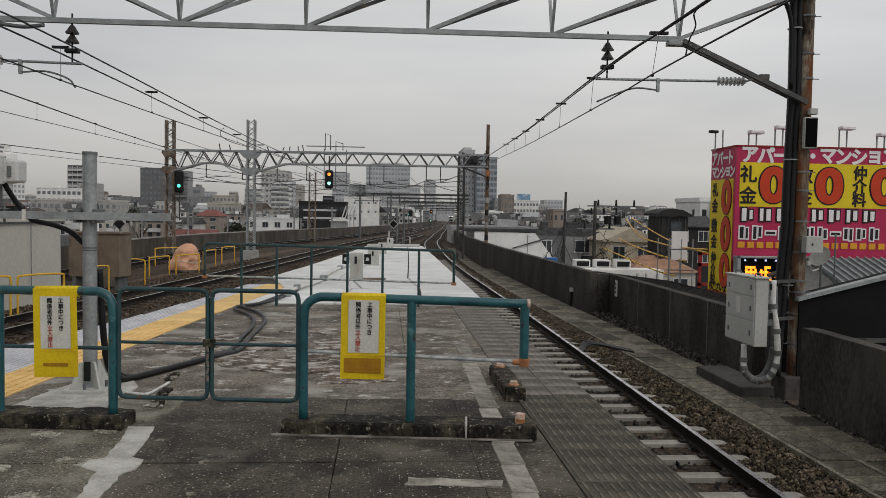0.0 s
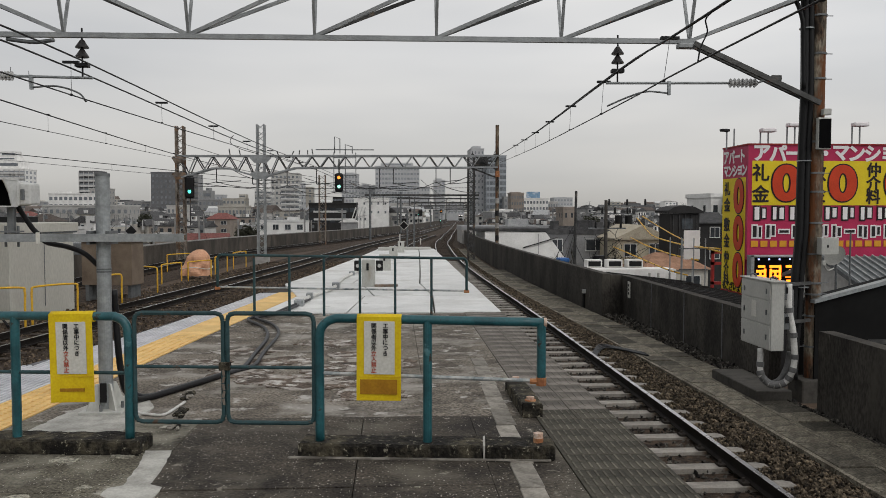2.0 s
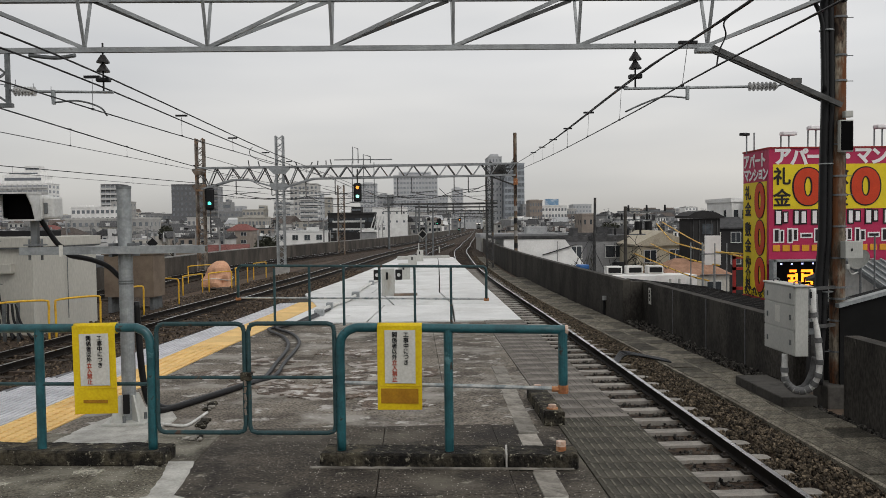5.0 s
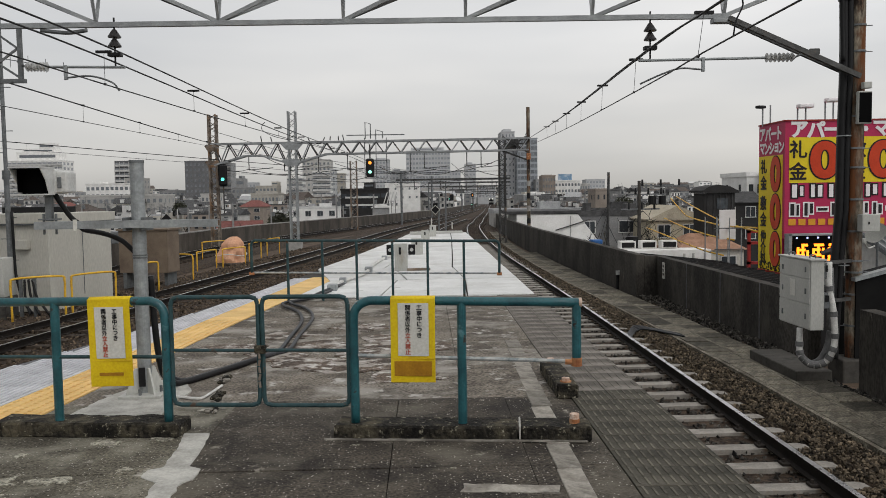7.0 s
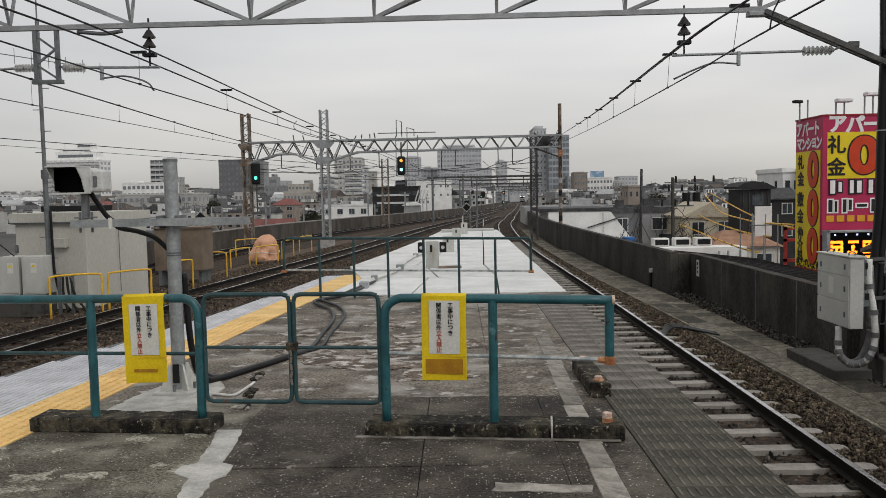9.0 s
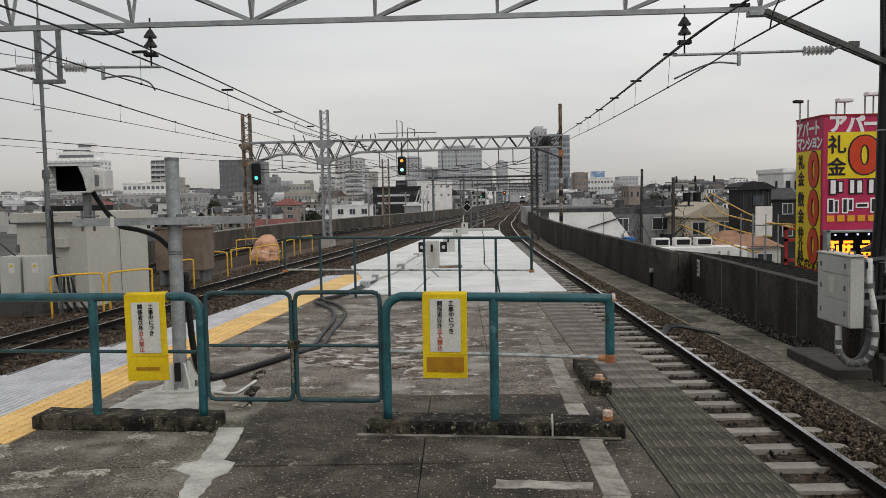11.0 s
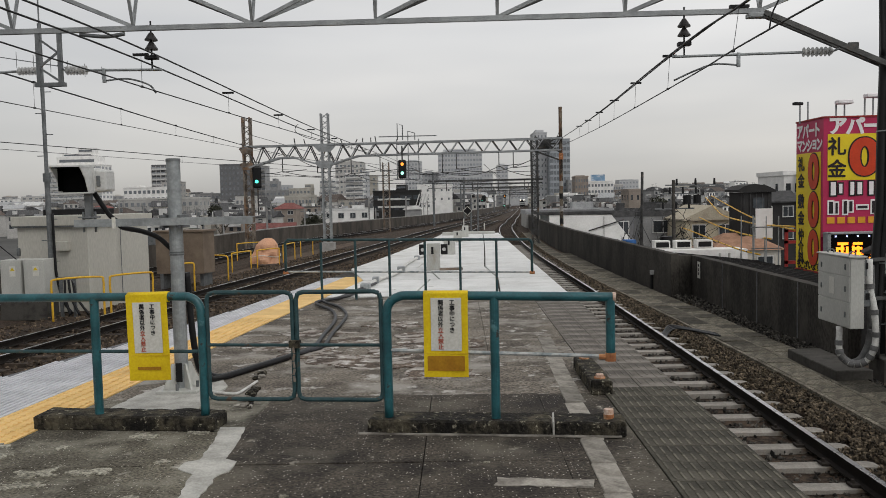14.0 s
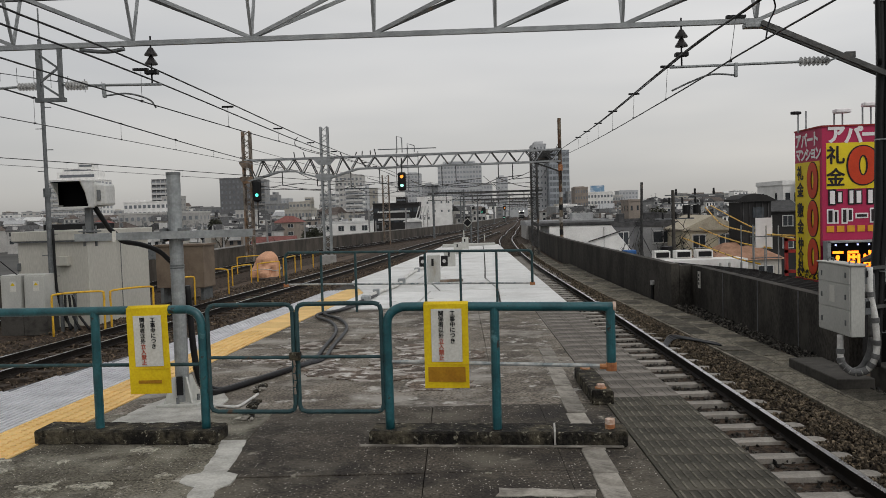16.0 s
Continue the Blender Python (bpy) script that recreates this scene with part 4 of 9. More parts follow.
def build_walls():
    wall_run("wall_near", [(6.28, -25), (6.28, 0), (6.28, 9.35)], -1.45, -0.06, 0.22, M_WALL, "soot-stained concrete parapet beside the track")
    wall_run("wall_middle", [(6.62, 11.6), (6.62, 15), (6.62, 20.8)], -1.45, -0.14, 0.22, M_WALL, "soot-stained concrete parapet set back from the track")
    wall_run("wall_far", R_WALL, -1.45, -0.09, 0.22, M_WALL, "long dark concrete parapet along the curving viaduct")
    bm = bmesh.new()
    box(bm, (6.45, 20.72, -0.79), (0.34, 0.2, 1.31), bevel=0.01)
    solid("wall_return", bm, M_WALL, "dark concrete return joining two parapets", "wall", kind="structure")
    for y in (13.6, 15.7, 18.0):
        bm = bmesh.new()
        box(bm, (6.616, y, -0.8), (0.012, 0.03, 1.3))
        solid("wall_joint", bm, M_RIB_DARK, "dark vertical joint in the parapet", "joint", kind="structure")
    left = [(interp(L3_PATH, y) - 1.75, y) for y in (-10, 5, 20, 32, 40, 48, 56, 65, 72, 79, 90, 104, 125, 150, 200, 260, 345, 570)]
    wall_run("wall_left", left, -1.45, -0.26, -0.25, M_WALL_L, "long grey concrete parapet behind the outer tracks", M_CAP)
    # trough lids and slabs between the track and the parapet
    walk_strip = thing("cable_trough", "line of worn concrete trough lids beside the track", "cable trough", kind="structure")
    rng = random.Random(11)
    bm = bmesh.new()
    box(bm, (0, 0, 0), (0.43, 0.488, 0.07), bevel=0.01)
    lid = mesh_of("trough_lid", bm, M_STRIP)
    bm = bmesh.new()
    box(bm, (0, 0, 0), (0.50, 0.485, 0.06), bevel=0.01)
    paver = mesh_of("walkway_paver", bm, M_STRIP)
    ys = [-6 + 2 * k for k in range(35)]
    for off in (0.0, 0.50):
        bm = bmesh.new()
        sweep(bm, [Vector((interp(TROUGH, y) + off, y, -1.25)) for y in ys], [(-0.03, -0.15), (0.03, -0.15), (0.03, 0.055), (-0.03, 0.055)])
        part("trough_side", bm, M_STRIP, walk_strip)
    for k in range(124):
        y = -2 + 0.5 * k
        turn = -math.degrees(math.atan(interp(TROUGH, y + 0.5) - interp(TROUGH, y - 0.5)))
        shared("trough_lid", lid, walk_strip, pose(interp(TROUGH, y) + 0.25 + rng.uniform(-0.008, 0.008), y, -1.225 + rng.uniform(-0.008, 0.006), rng.uniform(-0.6, 0.6), rng.uniform(-0.8, 0.8), turn + rng.uniform(-0.6, 0.6)))
        if y < 38:
            shared("walkway_paver", paver, walk_strip, pose(interp(TROUGH, y) + 0.785, y, -1.232 + rng.uniform(-0.01, 0.006), rng.uniform(-0.7, 0.7), rng.uniform(-1.2, 1.2), turn + rng.uniform(-0.8, 0.8)))


build_ground()
ballast_bed("ballast_bed", R_PATH, -14, 565, 1.15, 1.55, -0.2)
ballast_bed("ballast_bed", L2_PATH, -14, 565, 2.6, 2.2, -0.2)
ballast_bed("ballast_bed", L1_PATH, -12, 104, 1.2, 1.3, -0.21)
ballast_bed("ballast_bed", L3_PATH, -14, 565, 1.2, 2.2, -0.22)
build_walls()


# ---------------------------------------------------------------- things on the platform
FENCE = pose(-0.7, 3.65, 0, 0, 0, -5.73)


def block(bm, c, s, seed, amp):
    """A worn, chipped concrete block."""
    rng = random.Random(seed)
    r = bmesh.ops.create_cube(bm, size=1.0, matrix=Matrix.Translation(c) @ Matrix.Diagonal((*s, 1)))
    edges = list({e for v in r["verts"] for e in v.link_edges})
    long = max(range(3), key=lambda i: s[i])
    axis = Vector([1 if i == long else 0 for i in range(3)])
    bmesh.ops.subdivide_edges(bm, edges=[e for e in edges if abs((e.verts[1].co - e.verts[0].co).normalized().dot(axis)) > 0.9], cuts=max(3, int(s[long] / 0.05)), use_grid_fill=True)
    bmesh.ops.bevel(bm, geom=bm.edges[:], offset=0.012, segments=1, affect="EDGES")
    for v in bm.verts:
        if v.co.z > c[2] - s[2] * 0.4:
            n = noise.noise(v.co * 9.0 + Vector((seed, 0, 0)))
            v.co += Vector((rng.uniform(-1, 1) * amp * 0.4, rng.uniform(-1, 1) * amp * 0.7 + n * amp, n * amp * 1.2))


def build_kerbs():
    bm = bmesh.new()
    block(bm, (-1.455, 0.03, 0.048), (1.34, 0.24, 0.105), 1, 0.008)
    solid("concrete_kerb", bm, M_KERB, "dark mossy concrete kerb under the fence posts", "kerb", "fence kerbs", m=FENCE)
    kerb = thing("concrete_kerb", "chipped dark concrete kerb with a rusty stub on it", "kerb", FENCE, "fence kerbs")
    bm = bmesh.new()
    block(bm, (0.905, 0.03, 0.046), (1.23, 0.24, 0.10), 2, 0.007)
    part("kerb_block", bm, M_KERB, kerb)
    bm = bmesh.new()
    block(bm, (1.775, 0.03, 0.046), (0.46, 0.24, 0.10), 3, 0.007)
    part("kerb_block", bm, M_KERB, kerb)
    bm = bmesh.new()
    box(bm, (1.535, 0.03, 0.046), (0.012, 0.236, 0.1))
    part("mortar_joint", bm, M_MORTAR, kerb)
    bm = bmesh.new()
    box(bm, (1.10, -0.10, 0.006), (1.75, 0.03, 0.012), bevel=0.004)
    part("mortar_fillet", bm, M_PALE, kerb)
    bm = bmesh.new()
    rod(bm, (1.90, 0.02, 0.09), (1.90, 0.02, 0.125), 0.034, 14)
    part("cut_stub", bm, M_RUST, kerb, "cut rusty pipe stub")
    bm = bmesh.new()
    rod(bm, (1.90, 0.02, 0.125), (1.90, 0.02, 0.158), 0.032, 14)
    part("stub_cap", bm, M_PINKCAP, kerb, "pale pink cap")
    # a short block further on, with two stubs
    b2 = thing("concrete_block", "short mossy concrete block with two cut pipe stubs", "kerb")
    bm = bmesh.new()
    block(bm, (1.33, 5.02, 0.05), (0.17, 1.02, 0.12), 4, 0.007)
    part("block_body", bm, M_KERB, b2)
    for y in (4.62, 5.42):
        bm = bmesh.new()
        rod(bm, (1.33, y, 0.10), (1.33, y, 0.118), 0.046, 14)
        st = part("cut_stub", bm, M_RUST, b2, "cut rusty pipe stub")
        bm = bmesh.new()
        rod(bm, (1.33, y, 0.118), (1.33, y, 0.142), 0.032, 14)
        part("stub_cap", bm, M_PINKCAP, st)


def build_fences():
    f = thing("pipe_fence", "teal painted steel pipe fence with chipped paint", "fence", FENCE, "pipe fences")
    bm = bmesh.new()
    tube(bm, [(-3.3, 0, 0.932), (-2.0, 0, 0.932), (-1.1, 0, 0.934), (-0.97, 0, 0.927), (-0.905, 0, 0.88), (-0.886, 0, 0.78), (-0.886, 0, 0.5), (-0.886, 0, 0.09)], 0.031, 12, 5)
    part("top_rail", bm, M_TEAL, f)
    for u in (-1.675, -2.72):
        bm = bmesh.new()
        rod(bm, (u, 0, 0.09), (u, 0, 0.928), 0.031, 14)
        part("post", bm, M_TEAL, f)
    bm = bmesh.new()
    rod(bm, (-3.3, 0, 0.546), (-0.886, 0, 0.546), 0.013, 8)
    part("middle_rail", bm, M_TEAL_DULL, f)
    g = thing("pipe_fence", "teal painted steel pipe fence with a rusted cut end", "fence", FENCE, "pipe fences")
    bm = bmesh.new()
    tube(bm, [(0.424, 0, 0.09), (0.424, 0, 0.5), (0.424, 0, 0.78), (0.442, 0, 0.87), (0.51, 0, 0.920), (0.63, 0, 0.928), (1.2, 0, 0.920), (1.93, 0, 0.908)], 0.031, 12, 5)
    part("top_rail", bm, M_TEAL, g)
    bm = bmesh.new()
    rod(bm, (1.154, 0, 0.08), (1.154, 0, 0.918), 0.031, 14)
    part("post", bm, M_TEAL, g)
    bm = bmesh.new()
    rod(bm, (1.915, 0, 0.53), (1.915, 0, 0.906), 0.031, 14)
    end = part("hanging_post", bm, M_TEAL, g)
    bm = bmesh.new()
    rod(bm, (1.915, 0, 0.485), (1.915, 0, 0.54), 0.035, 12)
    rod(bm, (1.84, 0, 0.512), (1.90, 0, 0.512), 0.019, 8)
    part("rusted_joint", bm, M_RUST, end, "orange rusted joint")
    bm = bmesh.new()
    rod(bm, (1.93, 0, 0.908), (1.95, 0, 0.908), 0.032, 12)
    part("pipe_cap", bm, M_PINKCAP, g, "pale cap on the pipe's end")
    bm = bmesh.new()
    rod(bm, (0.424, 0, 0.556), (1.90, 0, 0.515), 0.013, 8)
    part("middle_rail", bm, M_PIPE_GREY, g)
    # two gate leaves
    for u0, u1, name in ((-0.845, -0.235, "hinge"), (-0.205, 0.385, "hinge")):
        gate = thing("gate_leaf", "thin teal pipe gate leaf, closed and chained", "gate", FENCE, "gate leaves")
        z0, z1, r = 0.212, 0.958, 0.05
        bm = bmesh.new()
        pts = [(u0 + r, z1), (u1 - r, z1), (u1 - 0.012, z1 - 0.012), (u1, z1 - r), (u1, z0 + r), (u1 - 0.012, z0 + 0.012), (u1 - r, z0), (u0 + r, z0), (u0 + 0.012, z0 + 0.012), (u0, z0 + r), (u0, z1 - r), (u0 + 0.012, z1 - 0.012), (u0 + r, z1)]
        for a, b in zip(pts, pts[1:]):
            rod(bm, (a[0], 0, a[1]), (b[0], 0, b[1]), 0.0155, 8)
        part("gate_frame", bm, M_TEAL_DULL, gate)
        bm = bmesh.new()
        rod(bm, (u0, 0, 0.592), (u1, 0, 0.590), 0.0115, 8)
        part("gate_rail", bm, M_TEAL_DULL, gate)
        hu = u0 if u0 < -0.5 else u1
        hs = -0.02 if u0 < -0.5 else 0.02
        for z in (0.36, 0.80):
            bm = bmesh.new()
            box(bm, (hu + hs, 0, z), (0.04, 0.03, 0.03), bevel=0.004)
            part(name, bm, M_TEAL_DULL, gate)
    lock = thing("chain_lock", "rusty chain and latch tying two gate leaves", "lock", FENCE)
    bm = bmesh.new()
    box(bm, (-0.22, -0.01, 0.60), (0.075, 0.05, 0.055), bevel=0.006)
    part("latch", bm, M_KERB, lock)
    for k in range(5):
        bm = bmesh.new()
        rod(bm, (-0.228 + 0.008 * (k % 2), -0.03, 0.58 - 0.05 * k), (-0.222 - 0.008 * (k % 2), -0.03, 0.54 - 0.05 * k), 0.009, 6)
        part("chain_link", bm, M_RUSTY_LATTICE, lock)
    # the second fence, across the far part of the platform
    h = thing("pipe_fence", "dull green steel pipe fence across the platform", "fence", None, "pipe fences")

    def zt(x):
        return 0.935 - 0.018 * (x + 0.6)
    bm = bmesh.new()
    tube(bm, [(-2.53, 11, 0.46), (-2.53, 11, 0.80), (-2.53, 11, zt(-2.5) - 0.06), (-2.47, 11, zt(-2.5)), (-2.3, 11, zt(-2.3)), (-0.5, 11, zt(-0.5)), (1.15, 11, zt(1.15)), (1.32, 11, zt(1.3)), (1.375, 11, zt(1.4) - 0.06), (1.375, 11, 0.7), (1.375, 11, 0.38)], 0.022, 8, 4)
    part("top_rail", bm, M_TEAL_DULL, h)
    for x in (-1.965, -1.42, -0.88, -0.315, 0.24, 0.815):
        bm = bmesh.new()
        rod(bm, (x, 11, 0.0), (x, 11, zt(x)), 0.021, 10)
        part("post", bm, M_TEAL_DULL, h)
    bm = bmesh.new()
    rod(bm, (-2.53, 11, 0.465), (1.375, 11, 0.385), 0.015, 8)
    part("middle_rail", bm, M_PIPE_GREY, h)
    for x, z in ((-2.53, 0.45), (1.375, 0.375)):
        bm = bmesh.new()
        rod(bm, (x - 0.04, 11, z), (x + 0.04, 11, z), 0.026, 8)
        part("rusted_joint", bm, M_RUST, h)


def notice(m, tilt, label, brown):
    """A yellow board wrapped over the rail, with a printed notice in two upright columns."""
    s = thing("warning_sign", label, "sign", m @ pose(0, 0, 0, 0, tilt, 0), "warning signs")
    w, h, up_by = 0.298, (0.566 if brown else 0.606), (0.026 if brown else 0.002)
    bm = bmesh.new()
    box(bm, (0, -0.042, -h / 2 + 0.025), (w, 0.008, h), bevel=0.002)
    for v in bm.verts:
        v.co.y += 0.010 * math.sin(v.co.x * 18) * (-(v.co.z) / h)
    part("board", bm, M_SIGN_Y, s)
    bm = bmesh.new()
    tube(bm, [(-w / 2, 0, 0), (0, 0, 0), (w / 2, 0, 0)], 0.039, 12, 3)
    part("wrapped_sleeve", bm, M_SIGN_Y, s)
    bm = bmesh.new()
    box(bm, (0.004, -0.049, -0.21 + up_by), (0.205, 0.004, 0.355))
    paper = part("paper", bm, M_PAPER, s, "white printed paper")
    bm = bmesh.new()
    if brown:
        box(bm, (0.0, -0.049, -0.447), (0.25, 0.004, 0.10))
    else:
        box(bm, (0.0, -0.049, -0.495), (0.17, 0.004, 0.022))
    part("lower_label", bm, M_SIGN_BROWN, s, "brown tape")
    bm = bmesh.new()
    box(bm, (0, -0.048, -0.405 + up_by), (w * 0.97, 0.003, 0.006))
    part("crease", bm, M_SIGN_Y2, s)
    up = Matrix.Rotation(radians(90), 4, "X")
    for i, ch in enumerate("工事中につき"):
        lettering("character", ch, 0.038, M_INK, paper, pose(0.045, -0.052, -0.062 + up_by - 0.037 * i) @ up, 0.0008, bold=0.0007)
    for i, ch in enumerate("関係者以外立入禁止"):
        lettering("character", ch, 0.038, M_INK if i < 5 else M_RED_INK, paper, pose(-0.032, -0.052, -0.062 + up_by - 0.0372 * i) @ up, 0.0008, bold=0.0007)
    return s


def build_lamp_post():
    x, y = -2.14, 4.9
    post = thing("steel_post", "galvanised steel post with a cross arm and bolted base", "post")
    bm = bmesh.new()
    rod(bm, (x, y, 0.0), (x, y, 1.93), 0.056, 20)
    part("tube", bm, M_GALV, post)
    bm = bmesh.new()
    rod(bm, (x, y, 1.93), (x, y, 1.955), 0.059, 20)
    part("cap", bm, M_GALV_DARK, post)
    bm = bmesh.new()
    box(bm, (x, y, 0.022), (0.34, 0.34, 0.022), bevel=0.004)
    plate = part("base_plate", bm, M_CAB, post)
    for k in range(4):
        a = math.radians(45 + 90 * k)
        bm = bmesh.new()
        dx, dy = math.cos(a), math.sin(a)
        prism(bm, [(0.05, 0.03), (0.17, 0.03), (0.085, 0.24), (0.05, 0.24)], -0.008, 0.008, "y")
        bmesh.ops.transform(bm, matrix=pose(x, y, 0, 0, 0, 45 + 90 * k), verts=bm.verts[:])
        part("gusset", bm, M_CAB, post)
        bm = bmesh.new()
        rod(bm, (x + 0.13 * math.cos(a + 0.785), y + 0.13 * math.sin(a + 0.785), 0.03), (x + 0.13 * math.cos(a + 0.785), y + 0.13 * math.sin(a + 0.785), 0.085), 0.013, 8)
        part("bolt", bm, M_GALV_DARK, plate)
    bm = bmesh.new()
    box(bm, (x, y - 0.068, 0.17), (0.055, 0.012, 0.16), bevel=0.005)
    part("hand_hole", bm, M_BLACK, post, "dark slot cover")
    bm = bmesh.new()
    prism(bm, [(-0.04, -0.031), (0.04, -0.031), (0.04, -0.025), (-0.032, -0.025), (-0.032, 0.025), (0.04, 0.025), (0.04, 0.031), (-0.04, 0.031)], -2.93, -1.46, "x")
    bmesh.ops.transform(bm, matrix=Matrix.Translation((0, y - 0.10, 1.435)), verts=bm.verts[:])
    arm = part("cross_arm", bm, M_GALV, post)
    bm = bmesh.new()
    for dx in (-0.075, 0.075):
        box(bm, (x + dx, y - 0.02, 1.435), (0.03, 0.22, 0.11), bevel=0.004)
    box(bm, (x, y + 0.075, 1.435), (0.18, 0.02, 0.1), bevel=0.004)
    part("clamp", bm, M_GALV_DARK, arm)
    bm = bmesh.new()
    box(bm, (-2.60, y - 0.143, 1.435), (0.03, 0.006, 0.09))
    part("tape", bm, M_PAPER, arm, "white tape")
    bm = bmesh.new()
    for z in (1.15, 1.17):
        rod(bm, (x, y, z), (x, y, z + 0.012), 0.06, 16)
    part("band", bm, M_GALV_DARK, post)
    # monitor in a weather hood on the arm
    mon = thing("platform_monitor", "pale grey weather-hooded monitor with a black screen", "monitor")
    cx, cz, yf = -2.93, 1.79, 4.72
    bm = bmesh.new()
    box(bm, (cx + 0.03, yf + 0.22, cz), (0.265, 0.22, 0.20), bevel=0.012)
    part("housing", bm, M_HOOD, mon)
    bm = bmesh.new()
    cheek = [(yf - 0.12, cz + 0.102), (yf + 0.12, cz + 0.102), (yf + 0.12, cz - 0.10), (yf + 0.02, cz - 0.10), (yf - 0.03, cz + 0.01)]
    prism(bm, cheek, cx + 0.138, cx + 0.146, "x")
    prism(bm, cheek, cx - 0.100, cx - 0.092, "x")
    box(bm, (cx + 0.023, yf, cz + 0.108), (0.256, 0.25, 0.012))
    box(bm, (cx + 0.023, yf + 0.06, cz - 0.104), (0.246, 0.12, 0.01))
    part("hood", bm, M_HOOD, mon)
    bm = bmesh.new()
    box(bm, (cx + 0.023, yf + 0.07, cz), (0.228, 0.01, 0.196))
    part("screen", bm, M_BLACK_GLASS, mon, "black screen")
    bm = bmesh.new()
    box(bm, (cx + 0.023, yf, cz + 0.098), (0.228, 0.22, 0.006))
    box(bm, (cx - 0.089, yf + 0.04, cz + 0.005), (0.004, 0.10, 0.18))
    box(bm, (cx + 0.135, yf + 0.04, cz + 0.005), (0.004, 0.10, 0.18))
    part("hood_lining", bm, M_BLACK_GLASS, mon, "matt black lining")
    bm = bmesh.new()
    box(bm, (cx + 0.205, yf + 0.2, cz - 0.005), (0.10, 0.18, 0.18), bevel=0.02)
    part("side_box", bm, M_HOOD, mon)
    bm = bmesh.new()
    box(bm, (cx + 0.19, yf + 0.105, cz - 0.01), (0.03, 0.02, 0.09), bevel=0.006)
    part("latch", bm, M_GALV_DARK, mon)
    bm = bmesh.new()
    box(bm, (cx + 0.09, y - 0.05, 1.582), (0.05, 0.05, 0.225))
    box(bm, (cx + 0.09, y - 0.05, 1.484), (0.14, 0.12, 0.012))
    br = part("bracket", bm, M_GALV_DARK, mon)
    bm = bmesh.new()
    for dx in (-0.05, 0.05):
        rod(bm, (cx + 0.09 + dx, y - 0.05, 1.36), (cx + 0.09 + dx, y - 0.05, 1.53), 0.01, 6)
    part("bolt", bm, M_GALV_DARK, br)
    # cables of the monitor
    cab = thing("black_cable", "black cable hanging from the monitor to the post", "cable")
    bm = bmesh.new()
    tube(bm, [(-2.83, 4.86, 1.74), (-2.81, 4.90, 1.68), (-2.77, 4.95, 1.58), (-2.73, 5.0, 1.49), (-2.68, 5.02, 1.44), (-2.63, 5.0, 1.39), (-2.46, 4.98, 1.355), (-2.31, 4.95, 1.30), (-2.21, 4.97, 1.20)], 0.021, 8)
    part("cable_run", bm, M_BLACK, cab)
    bm = bmesh.new()
    tube(bm, [(-2.08, y + 0.05, 1.0), (-2.07, y + 0.06, 0.75), (-2.06, y + 0.06, 0.55), (-2.05, y + 0.08, 0.36), (-2.03, y + 0.12, 0.18), (-1.98, y + 0.2, 0.07), (-1.92, y + 0.34, 0.03), (-1.72, y + 0.75, 0.03), (-1.5, y + 1.25, 0.03), (-1.36, y + 1.7, 0.03)], 0.027, 10)
    part("cable_run", bm, M_BLACK, cab)


